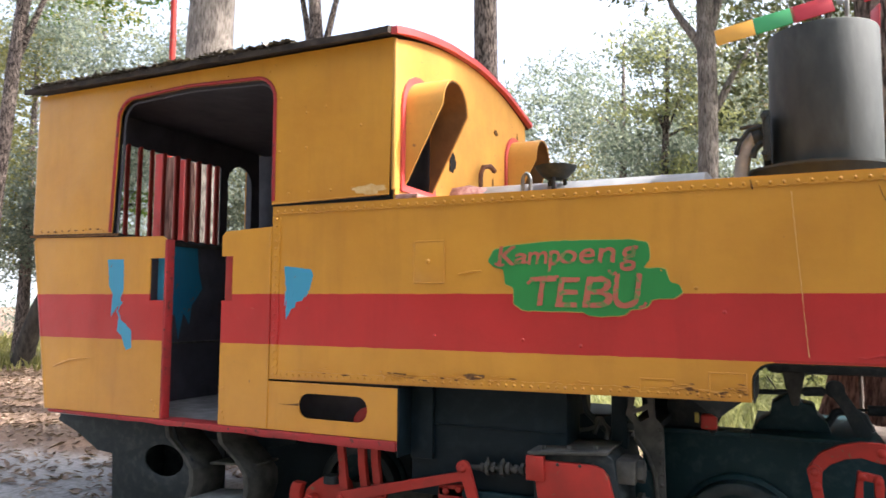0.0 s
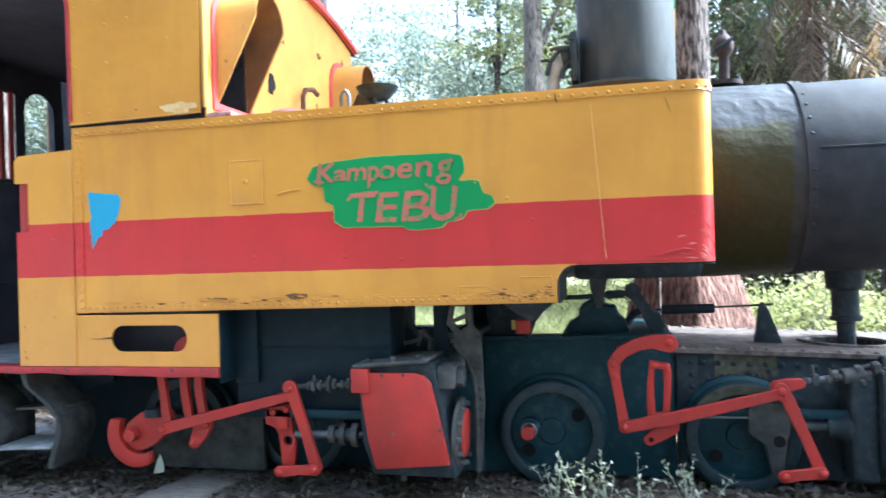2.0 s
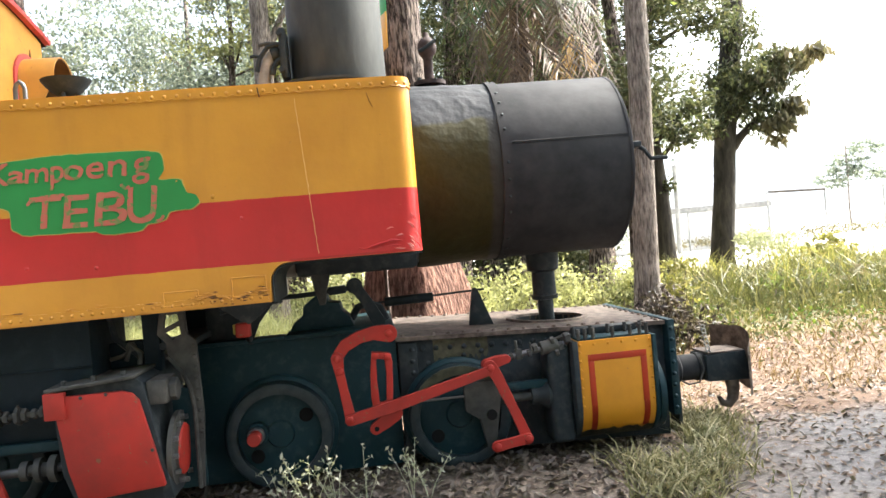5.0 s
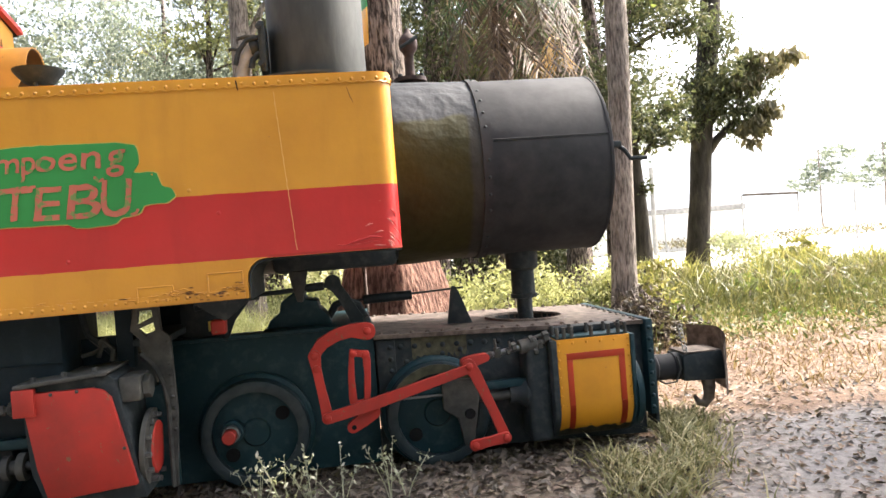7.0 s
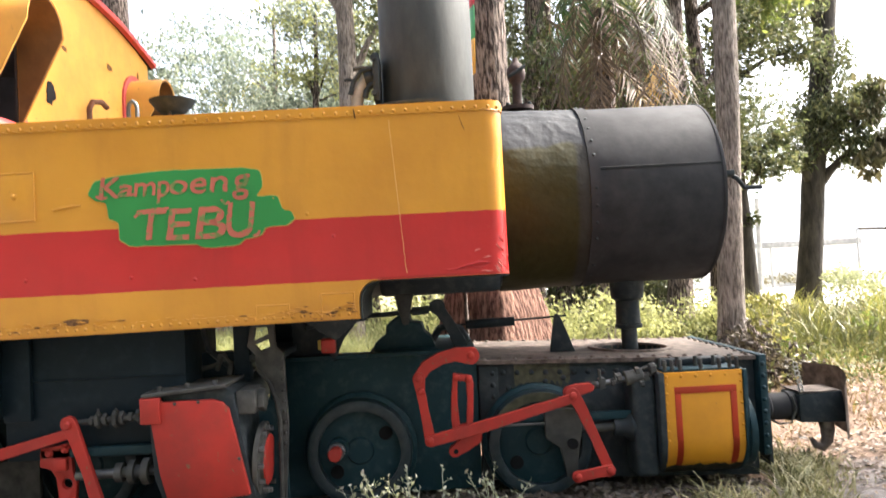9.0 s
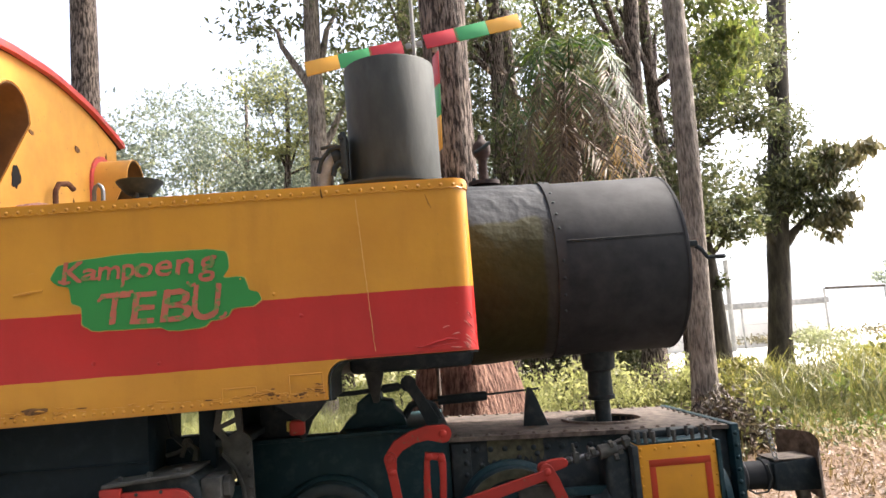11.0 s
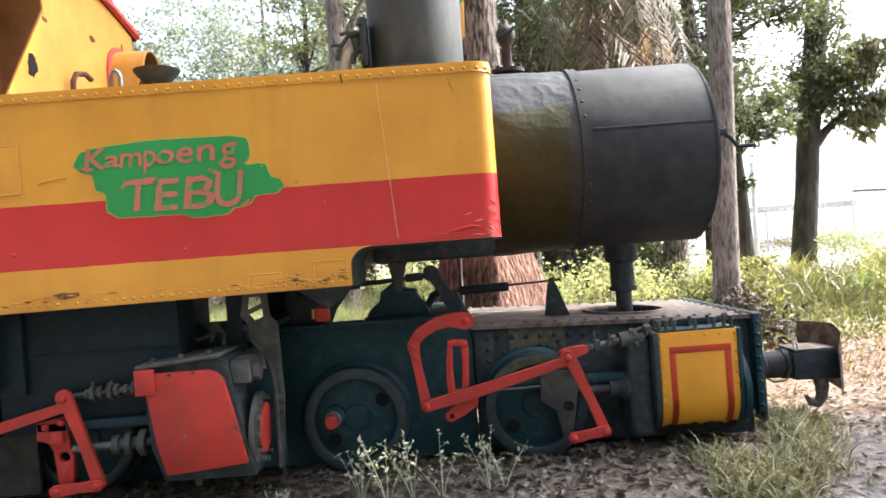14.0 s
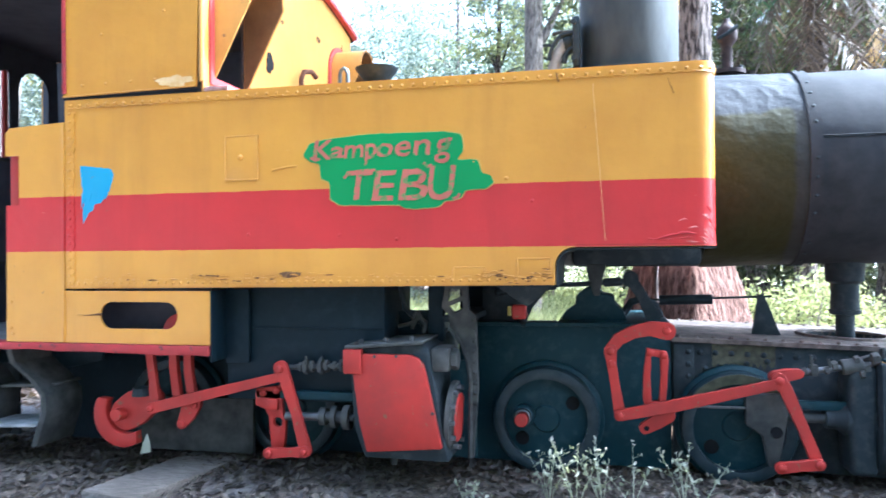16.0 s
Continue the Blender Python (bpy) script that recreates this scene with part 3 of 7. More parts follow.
for k in range(13):
    a0, z0 = bend_rng.uniform(10, 60), bend_rng.uniform(1.155, 1.30)
    steps = [(a0 + d, z0 + dz) for d, dz in ((0, 0.012), (7, 0.004), (13, -0.004), (19, -0.018))]
    part("scuff", tube([(-0.085 + 0.0853 * math.sin(radians(a)), 0.085 - 0.0853 * math.cos(radians(a)), z) for a, z in steps], [0.0006, 0.0022, 0.002, 0.0006], 6), "primer" if k % 2 == 0 else "livery", tank)
lip = [(-0.57, -0.0018), (-0.085, -0.0018)] + [(-0.085 + 0.0868 * math.sin(radians(a)), 0.085 - 0.0868 * math.cos(radians(a))) for a in range(9, 91, 9)] + [(0.0018, 0.5), (-0.002, 0.5)] + [(-0.085 + 0.083 * math.sin(radians(a)), 0.085 - 0.083 * math.cos(radians(a))) for a in range(90, 0, -9)] + [(-0.085, 0.002), (-0.57, 0.002)]
part("painted_lip", turn(prism(lip, 1.146, 1.157), Matrix(((1, 0, 0, 0), (0, 0, 1, 0), (0, 1, 0, 0), (0, 0, 0, 1)))), "red", tank, "red painted lower edge")
for k in range(11):
    x = -0.665 - abs(random.gauss(0, 0.14))
    part("rust_scar", blotch(x, random.uniform(0.992, 1.055), random.uniform(0.004, 0.014), random.uniform(0.0015, 0.004), -0.0095 + 0.0003 * (k % 5), k + 140, 12), "scar", tank)

for k in range(60):
    x = random.choice([random.uniform(-2.45, -1.75), random.uniform(-1.0, -0.68), random.uniform(-2.95, -0.7)])
    z = 1.018 + 0.006 * (x + 3) / 2.3 + random.uniform(-0.008, 0.02)
    w = random.uniform(0.015, 0.05)
    part("paint_flake", tube([(x, -0.007, z), (x + w * 0.5, -0.011, z + random.uniform(-0.005, 0.005)), (x + w, -0.007, z + random.uniform(-0.004, 0.004))], [0.002, 0.0035, 0.0015], 5), "livery", tank)

# small plates on the tank: framed square hatch, two rectangles at the lower edge, a weld scar
for x0, x1, z0, z1 in ((-2.185, -2.02, 1.475, 1.68), (-1.095, -0.955, 1.005, 1.062), (-0.815, -0.675, 1.02, 1.098)):
    plate = part("patch_plate", box(x0, x1, -0.0045, 0.003, z0, z1, 0.003), "livery", tank)
    rim = [(x0, z0), (x0, z1), (x1, z1), (x1, z0), (x0, z0)]
    for (xa, za), (xb, zb) in zip(rim, rim[1:]):
        bead = [Vector((xa, -0.004, za)).lerp(Vector((xb, -0.004, zb)), i / 8) + Vector((0.0015 * noise.noise((i, xa, 1)), 0, 0.0015 * noise.noise((i, za, 2)))) for i in range(9)]
        part("weld_bead", tube(bead, 0.0038, 6), "livery", plate)
rivet_parts([(-2.105, -0.007, 1.58)], (0, -1, 0), 0.014, 0.010, "livery", tank, "knob")
weld = [(-0.492 + 0.046 * i / 66 + 0.0035 * noise.noise((i * 0.45, 0, 3)), -0.0008, 1.83 - 0.66 * i / 66) for i in range(67)]
part("weld_seam", tube(weld, [0.0013 + 0.001 * noise.noise((i * 0.5, 4, 0)) for i in range(67)], 5), paint("pale weld paint", (0.68, 0.42, 0.16), wear=0.8), tank)
part("weld_scar", tube([(-1.945, -0.001, 1.515), (-1.90, -0.004, 1.523), (-1.865, -0.002, 1.528), (-1.825, -0.001, 1.53)], 0.005, 6), "livery", tank)
part("scratch", tube([(-0.188, 0.0, 1.835), (-0.178, 0.0, 1.80), (-0.166, 0.0005, 1.772)], [0.001, 0.0018, 0.0012], 5), "scar_line", tank)
rivet_parts([(-0.86, 0, 1.445), (-0.75, 0, 1.345), (-1.0, 0, 1.52), (-2.07, 0, 1.22), (-1.62, 0, 1.21), (-1.35, 0, 1.19)], (0, -1, 0), 0.009, 0.006, "livery", tank, "bolt")

# Black strip added along the notch for the shade on the tank's underside.
notch = [(-0.651, 0.985), (-0.651, 1.06)] + arc(-0.575, 1.065, 0.076, 180, 90, 8) + [(-0.01, 1.141)]
part("notch_shade", prism(notch + [(x + 0.006, z - 0.006) for x, z in reversed(notch)], 0.012, 0.50), "black", tank, "black strip for the shade under the tank", 40)

# green painted sign with its words
def sign_outline(grow=0.0):
    o = [(-1.79, 1.575), (-1.765, 1.625), (-1.70, 1.645), (-1.45, 1.662), (-1.10, 1.655), (-1.055, 1.64), (-1.045, 1.57), (-1.075, 1.53), (-0.985, 1.53), (-0.965, 1.47), (-0.925, 1.458), (-0.915, 1.425), (-0.955, 1.40), (-1.04, 1.398),
         (-1.06, 1.365), (-1.13, 1.352), (-1.16, 1.330), (-1.30, 1.320), (-1.345, 1.342), (-1.62, 1.345), (-1.66, 1.372), (-1.665, 1.45), (-1.705, 1.468), (-1.715, 1.535), (-1.76, 1.545)]
    cx, cz = -1.36, 1.49
    pts = []
    n = len(o)
    for i in range(n):
        p, q, r = Vector((*o[i - 1], 0)), Vector((*o[i], 0)), Vector((*o[(i + 1) % n], 0))
        for f in (0.3, 0.1):
            pts.append(q.lerp(p, f))
        for f in (0.1, 0.3):
            pts.append(q.lerp(r, f))
    fine = [p.lerp(q, f) for p, q in zip(pts, pts[1:] + pts[:1]) for f in (0.0, 0.5)]
    return [(p.x + grow * (1 if p.x > cx else -1) + 0.004 * noise.noise((p.x * 30, p.y * 30, 1)), p.y + grow * (1 if p.y > cz else -1) + 0.005 * noise.noise((p.x * 26, p.y * 26, 7))) for p in fine]


part("sign_edge", prism(sign_outline(0.0035), -0.0025, 0.001), "halo", tank, "pale yellow outline", False)
sign = part("painted_sign", prism(sign_outline(), -0.005, 0.001), "green", tank, "green painted cloud with salmon hand lettering", False)


def lettering(glyphs, parent, weight, shear):
    """One hand-brushed word: each letter with its own place and size, its outline a little unsteady."""
    brush = bmesh.new()
    for n, (letter, x0, x1, z0, z1) in enumerate(glyphs):
        cu = bpy.data.curves.new("lettering", 'FONT')
        cu.body, cu.size, cu.extrude, cu.shear = letter, 0.1, 0.001, shear
        tmp = new("lettering", cu)
        bpy.context.view_layer.update()
        me = bpy.data.meshes.new_from_object(tmp)
        bpy.data.objects.remove(tmp)
        xs, zs = [v.co.x for v in me.vertices], [v.co.y for v in me.vertices]
        sx, sz = (x1 - x0) / (max(xs) - min(xs)), (z1 - z0) / (max(zs) - min(zs))
        fit = Matrix.Translation((x0, -0.0065, z0)) @ Matrix.Diagonal((sx, 1, sz, 1)) @ Matrix.Rotation(radians(90), 4, 'X') @ Matrix.Translation((-min(xs), -min(zs), 0))
        for k, (dx, dz) in enumerate([(0, 0)] + [(weight * math.cos(i * 1.57 + 0.6), weight * 1.6 * math.sin(i * 1.57 + 0.6)) for i in range(4)]):
            one = me.copy()
            one.transform(Matrix.Translation((dx, -0.0002 * k, dz)) @ fit)
            brush.from_mesh(one)
            bpy.data.meshes.remove(one)
    bmesh.ops.subdivide_edges(brush, edges=[e for e in brush.edges if e.calc_length() > 0.012], cuts=2)
    for v in brush.verts:
        v.co.x += 0.0035 * noise.noise((v.co.x * 38, v.co.z * 38, 2)) + 0.0016 * noise.noise((v.co.x * 150, v.co.z * 150, 5))
        v.co.z += 0.0045 * noise.noise((v.co.x * 34, v.co.z * 34, 8)) + 0.0016 * noise.noise((v.co.x * 150, v.co.z * 150, 3))
    return part("lettering", brush, "sign_red", parent, "", False)


lettering((("K", -1.742, -1.656, 1.556, 1.640), ("a", -1.658, -1.596, 1.560, 1.608), ("m", -1.594, -1.500, 1.558, 1.612), ("p", -1.497, -1.442, 1.522, 1.616),
           ("o", -1.437, -1.366, 1.559, 1.614), ("e", -1.352, -1.283, 1.558, 1.620), ("n", -1.270, -1.192, 1.560, 1.622), ("g", -1.172, -1.096, 1.522, 1.626)), tank, 0.0016, 0.12)
lettering((("T", -1.584, -1.458, 1.372, 1.496), ("E", -1.462, -1.350, 1.364, 1.492), ("B", -1.340, -1.208, 1.362, 1.494), ("U", -1.204, -1.080, 1.360, 1.508)), tank, 0.002, 0.12)
for points in ([(-1.592, 1.470), (-1.575, 1.488), (-1.52, 1.497), (-1.452, 1.499)], [(-1.220, 1.520), (-1.206, 1.505), (-1.192, 1.512)], [(-1.092, 1.362), (-1.072, 1.368), (-1.066, 1.380)], [(-1.752, 1.562), (-1.735, 1.553), (-1.712, 1.556)]):
    part("brush_stroke", flat_bar(points, 0.006, -0.0072, -0.0042, 0.0), "sign_red", tank)


# splashed blue paint, ragged downwards
def splash(points, y, parent, material="blue"):
    out = []
    n = len(points)
    for i in range(n):
        p, q = Vector((*points[i], 0)), Vector((*points[(i + 1) % n], 0))
        k = max(2, int((q - p).length / 0.012))
        for j in range(k):
            v = p.lerp(q, j / k)
            w = 0.006 * noise.noise((v.x * 70, v.y * 70, 1))
            out.append((v.x + w, v.y + w * 0.6))
    return part("paint_splash", prism(out, y, y + 0.003), material, parent, "sky-blue paint", False)


splash([(-2.975, 1.572), (-2.80, 1.552), (-2.785, 1.52), (-2.81, 1.44), (-2.845, 1.425), (-2.855, 1.385), (-2.89, 1.38), (-2.90, 1.35), (-2.925, 1.34), (-2.955, 1.285), (-2.96, 1.34), (-2.95, 1.40), (-2.965, 1.49)], -0.0012, tank)

# cab: side plates with the doorway and window cut out
def cab_side(y0, y1):
    bm = bmesh.new()
    low_l = [(-4.80, 0.70), (-3.845, 0.70), (-3.83, 0.72), (-3.83, 1.385), (-3.955, 1.385), (-3.955, 1.635), (-3.83, 1.635), (-3.83, 1.745), (-3.86, 1.765), (-4.99, 1.79)]
    prism(low_l, y0, y1, bm=bm)
    low_r = [(-3.40, 0.70), (-3.065, 0.70), (-3.065, 1.79), (-3.38, 1.775), (-3.405, 1.75), (-3.405, 1.635), (-3.325, 1.635), (-3.325, 1.385), (-3.40, 1.385)]
    prism(low_r, y0, y1, bm=bm)
    up = [(-5.0, 1.812), (-4.29, 1.80)] + [(-4.255, 2.50)] + arc(-4.13, 2.50, 0.125, 180, 90, 6) + [(-3.7, 2.645)] + arc(-3.19, 2.50, 0.125, 90, 0, 6) + [(-3.06, 1.912), (-2.33, 1.926), (-2.31, 2.74), (-5.0, 2.74)]
    prism(up, y0 - 0.003, y1 - 0.003, bm=bm)
    return bm


cab_side_near = part("cab_side", cab_side(-0.006, 0.004), "livery", loco, "yellow cab side with an open doorway and window", 30)
part("cab_side", prism([(-4.8, 0.70), (-3.065, 0.70), (-3.065, 1.905), (-2.33, 1.91), (-2.31, 2.74), (-5.0, 2.74), (-5.0, 1.8)], CAB_W - 0.004, CAB_W + 0.006), "livery", loco, "closed yellow cab side", 30)
# Dark sheet added over the far side's inner face for its shade.
part("side_shade", prism([(-4.78, 0.72), (-3.07, 0.72), (-3.07, 1.91), (-2.35, 1.92), (-2.33, 2.72), (-4.98, 2.72), (-4.98, 1.81)], CAB_W - 0.012, CAB_W - 0.005), "dark", loco, "cab inside darkened for shade")
rivet_parts([(x, -0.009, z) for x, z in ((-4.93, 1.84), (-4.8, 1.835), (-4.66, 1.835), (-4.52, 1.83), (-4.38, 1.83), (-4.36, 1.815), (-3.9, 0.80), (-3.87, 0.77), (-3.88, 0.745), (-3.37, 0.77), (-3.36, 0.74), (-3.37, 0.90), (-2.95, 1.965), (-2.82, 1.967), (-2.68, 1.97), (-2.55, 1.972), (-2.84, 2.40), (-2.72, 2.42), (-2.84, 2.21),
                                            (-3.1, 2.66), (-3.06, 2.69), (-3.4, 2.67), (-3.75, 2.675), (-4.0, 2.685), (-4.2, 2.68), (-2.5, 2.3), (-3.02, 2.5), (-3.02, 2.2))], (0, -1, 0), 0.008, 0.006, "livery", cab_side_near, "rivet")
# red edging of window and doorway
trim = [(-4.30, 1.805), (-4.265, 2.50)] + arc(-4.13, 2.50, 0.135, 180, 90, 6) + [(-3.7, 2.655)] + arc(-3.19, 2.50, 0.135, 90, 0, 6) + [(-3.052, 1.93)]
part("window_trim", tube([(x, -0.010, z) for x, z in trim], 0.011, 8), "sill_red", cab_side_near, "red window edging")
inner = [(-4.275, 1.80), (-4.24, 2.50)] + arc(-4.13, 2.50, 0.11, 180, 90, 6) + [(-3.7, 2.63)] + arc(-3.19, 2.50, 0.11, 90, 0, 6) + [(-3.075, 1.93)]
part("window_trim", tube([(x, 0.025, z) for x, z in inner], 0.008, 8), "dark", cab_side_near)
part("door_post", box(-3.836, -3.818, -0.011, 0.05, 0.70, 1.745, 0.003), "sill_red", cab_side_near, "dark red door post")
part("grab_plate", box(-3.40, -3.34, 0.02, 0.03, 1.36, 1.66, 0.003), "red", cab_side_near, "red plate behind the hand hole")
part("grab_plate", box(-3.96, -3.84, 0.06, 0.07, 1.36, 1.66, 0.003), "blue", cab_side_near, "blue plate behind the hand hole")
# Black strip added behind the seam, coloured as the gap's shade.
part("seam_backing", box(-4.97, -4.28, 0.005, 0.012, 1.74, 1.86), "hole", cab_side_near)
rag_top = [(-5.03 + 0.80 * i / 40, 1.806 - 0.012 * i / 40 + 0.004 * noise.noise((i * 0.7, 1, 0))) for i in range(41)]
rag_low = [(x, z - 0.012 - 0.010 * abs(noise.noise((x * 22, 4, 0)))) for x, z in reversed(rag_top)]
part("cab_seam", prism(rag_top + rag_low, -0.020, -0.004), "scar", cab_side_near, "rusted lap seam", False)
for k in range(9):
    part("rust_hole", blotch(-4.93 + 0.065 * k + 0.02 * noise.noise((k, 2, 0)), 1.828 + 0.014 * noise.noise((k * 1.3, 5, 0)), 0.006 + 0.005 * (k % 3), 0.005, -0.0105, k + 33, 12), "scar", cab_side_near)
part("cab_seam", box(-3.062, -2.325, -0.004, 0.003, 1.901, 1.914, 0.002), "hole", cab_side_near, "dark open joint")
part("plate_edge", tube([(-3.06 + 0.73 * i / 20, -0.010, 1.914 + 0.014 * i / 20 + 0.003 * noise.noise((i * 0.6, 3, 0))) for i in range(21)], 0.0045, 6), "livery", cab_side_near)
part("bare_patch", blotch(-2.44, 1.955, 0.085, 0.026, -0.0105, 21, 30, 0.6), "bare", cab_side_near, "pale bare patch in the paint")
part("rolled_corner", lathe([(0.0, 0.045), (0.93, 0.045)], (-4.998, 0.036, 1.812), (0, 0, 1), 24), "livery", cab_side_near, "rounded rear corner of the plate")
part("rolled_corner", lathe([(0.0, 0.03), (1.09, 0.03)], (-4.815, 0.022, 0.70), (-0.165, 0, 1), 20), "livery", cab_side_near)
part("joint_strip", box(-3.073, -3.060, -0.009, 0.002, 0.70, 1.79, 0.002), "livery", cab_side_near)
splash([(-4.31, 1.635), (-4.175, 1.635), (-4.165, 1.45), (-4.19, 1.40), (-4.19, 1.36), (-4.225, 1.345), (-4.265, 1.38), (-4.255, 1.42), (-4.29, 1.47)], -0.0072, cab_side_near)
splash([(-4.20, 1.275), (-4.14, 1.245), (-4.09, 1.20), (-4.085, 1.10), (-4.13, 1.085), (-4.17, 1.17), (-4.21, 1.20)], -0.0072, cab_side_near)
splash([(-4.225, 1.345), (-4.19, 1.29), (-4.18, 1.27), (-4.192, 1.268), (-4.215, 1.31)], -0.0072, cab_side_near)

streak_rng = random.Random(12)
for x0, x1, z, y, holder in ((-2.955, -2.82, 1.43, -0.0012, tank), (-4.25, -4.18, 1.37, -0.0072, cab_side_near)):
    for k in range(7):
        x = x0 + (x1 - x0) * (k + streak_rng.uniform(-0.3, 0.3)) / 6
        drop = streak_rng.uniform(0.03, 0.09) * (1 - 0.5 * k / 6)
        part("brush_streak", flat_bar([(x, z), (x - 0.004, z - 0.5 * drop), (x - 0.012, z - drop)], [0.009, 0.006, 0.001], y - 0.0006 - 0.0003 * (k % 3), y + 0.002, 0.0), "blue", holder)

# slotted panel under the tank
panel = part("slot_panel", prism([(-3.06, 0.70), (-2.27, 0.70), (-2.27, 0.955), (-3.06, 0.955)], -0.004, 0.006, 0.0, [slot(-2.86, -2.44, 0.772, 0.902, 0.062)]), "livery", loco, "yellow panel with a rounded slot", 30)
# Dark sheet behind the slot, coloured as the shade inside.
part("slot_panel_back", box(-3.05, -2.27, 0.20, 0.21, 0.68, 0.96), "dark", panel)
part("red_fitting", lathe([(0, 0), (0, 0.07), (0.06, 0.09), (0.08, 0.05), (0.08, 0)], (-2.49, 0.15, 0.75), (0, -1, 0), 18), "red", panel)
part("crack", tube([(-2.985, -0.005, 0.838), (-2.93, -0.006, 0.836), (-2.89, -0.006, 0.84), (-2.855, -0.005, 0.842)], [0.001, 0.002, 0.004, 0.007], 5), "scar", panel)

# red sill angle under the cab
sill_top = [(-4.78 + 2.51 * i / 40, 0.697 + 0.004 * noise.noise((i * 0.5, 2, 0))) for i in range(41)]
sill_low = [(-4.76 + 2.49 * i / 40, 0.682 - 0.032 * i / 40 + 0.007 * noise.noise((i * 0.35, 7, 0))) for i in range(40, -1, -1)]
sill = prism(sill_top + sill_low, -0.022, 0.0, 0.002)
box(-4.76, -2.27, -0.02, 0.12, 0.686, 0.694, 0.002, bm=sill)
part("sill", sill, "sill_red", loco, "red footplate edge")
part("cab_floor", box(-4.78, -2.3, 0.0, CAB_W, 0.672, 0.689, 0.003), "dust", loco, "dusty grey cab floor")
part("dent_crease", tube([(-4.78, -0.004, 0.955), (-4.70, -0.008, 0.985), (-4.62, -0.010, 1.008), (-4.52, -0.009, 1.022), (-4.42, -0.006, 1.028)], [0.001, 0.006, 0.007, 0.005, 0.001], 8), "livery", cab_side_near)

# cab front with two arched windows, and rear wall with bars
def arch(y0, y1, z0, z1):
    r = (y1 - y0) / 2
    return [(y0, z0), (y1, z0), (y1, z1 - r)] + arc((y0 + y1) / 2, z1 - r, r, 0, 180, 10)[1:-1] + [(y0, z1 - r)]


def cross_wall(x0, x1, outline, holes):
    """A wall across the engine: outline and holes in y and z."""
    return turn(prism(outline, x0, x1, 0.0, holes), Matrix(((0, 1, 0, 0), (1, 0, 0, 0), (0, 0, 1, 0), (0, 0, 0, 1))))


def roof_curve(y):
    return 2.732 + 0.15 * (1 - ((y - CAB_W / 2) / (CAB_W / 2)) ** 2)


crown = [(CAB_W * i / 20, roof_curve(CAB_W * i / 20)) for i in range(21)]
front_out = [(0.004, 1.902)] + [(max(0.004, min(CAB_W - 0.004, y)), z) for y, z in crown] + [(CAB_W - 0.004, 1.902)]
cab_front = part("cab_front", cross_wall(-2.31, -2.30, front_out, [arch(0.09, 0.42, 1.985, 2.56), arch(1.63, 1.96, 1.985, 2.56)]), "yellow", loco, "bright yellow cab front with hooded windows", 30)
part("corner_strip", cyl((-2.306, 0.0, 1.95), (-2.306, 0.0, 2.735), 0.0125, 14), "yellow", cab_front)
part("cab_front", cross_wall(-2.306, -2.298, [(0.06, 0.70), (CAB_W - 0.06, 0.70), (CAB_W - 0.06, 1.88), (0.06, 1.88)], []), "dark", loco, "dark lower cab front", 30)


def hood(y0, y1, z0, z1, depth):
    """A sheet hood round an arched window, cut off slanting to the front."""
    o = arch(y0, y1, z0, z1)[1:]
    bm = bmesh.new()
    o = [(y1, z0)] + o[1:] + [(y0, z0)]
    rows = []
    for y, z in o:
        d = depth * max(0.0, min(1.0, (z - z0 + 0.02) / (0.62 * (z1 - z0))))
        rows.append([bm.verts.new((-2.30 + k * d, y, z)) for k in (0, 0.34, 0.67, 1)])
    for p, q in zip(rows, rows[1:]):
        for k in range(3):
            bm.faces.new((p[k], q[k], q[k + 1], p[k + 1]))
    bmesh.ops.remove_doubles(bm, verts=bm.verts, dist=0.001)
    bmesh.ops.solidify(bm, geom=list(bm.faces), thickness=0.006)
    return bm


def pink_frame(y0, y1, z0, z1):
    return cross_wall(-2.302, -2.288, arch(y0 - 0.035, y1 + 0.035, z0 - 0.035, z1 + 0.035), [arch(y0, y1, z0, z1)])


for y0, y1 in ((0.09, 0.42), (1.63, 1.96)):
    part("window_hood", hood(y0, y1, 1.985, 2.56, 0.225), "yellow", cab_front, "yellow sheet-iron window hood", 30)
    # Inner skin added to the hood, its shade put into the brown.
    part("hood_shade", hood(y0 + 0.009, y1 - 0.009, 1.994, 2.551, 0.221), "shaded_brown", cab_front, "brown skin for the shaded inside of the hood", 30)
    part("window_frame", pink_frame(y0, y1, 1.985, 2.56), "roof_red", cab_front, "faded pink window frame", 30)
part("pink_ledge", box(-2.30, -2.17, 0.0, 0.55, 1.90, 1.925, 0.008), "chipped", cab_front, "chipped pink ledge")
# Uncut: a black patch stands for the hole's shade.
part("torn_hole", turn(blotch(0.70, 2.215, 0.05, 0.058, 0, 5, 22, 0.35), Matrix.Translation((-2.299, 0, 0)) @ Matrix(((0, 1, 0, 0), (1, 0, 0, 0), (0, 0, 1, 0), (0, 0, 0, 1)))), "hole", cab_front)
for y, z, w, h in ((0.83, 2.53, 0.02, 0.012), (0.86, 2.50, 0.03, 0.012), (1.42, 2.55, 0.035, 0.018), (1.86, 2.60, 0.012, 0.035), (1.36, 2.19, 0.012, 0.03), (0.55, 2.62, 0.012, 0.01)):
    part("rust_hole", turn(blotch(y, z, w, h, 0, y * 9, 14), Matrix.Translation((-2.2985, 0, 0)) @ Matrix(((0, 1, 0, 0), (1, 0, 0, 0), (0, 0, 1, 0), (0, 0, 0, 1)))), "scar", cab_front)
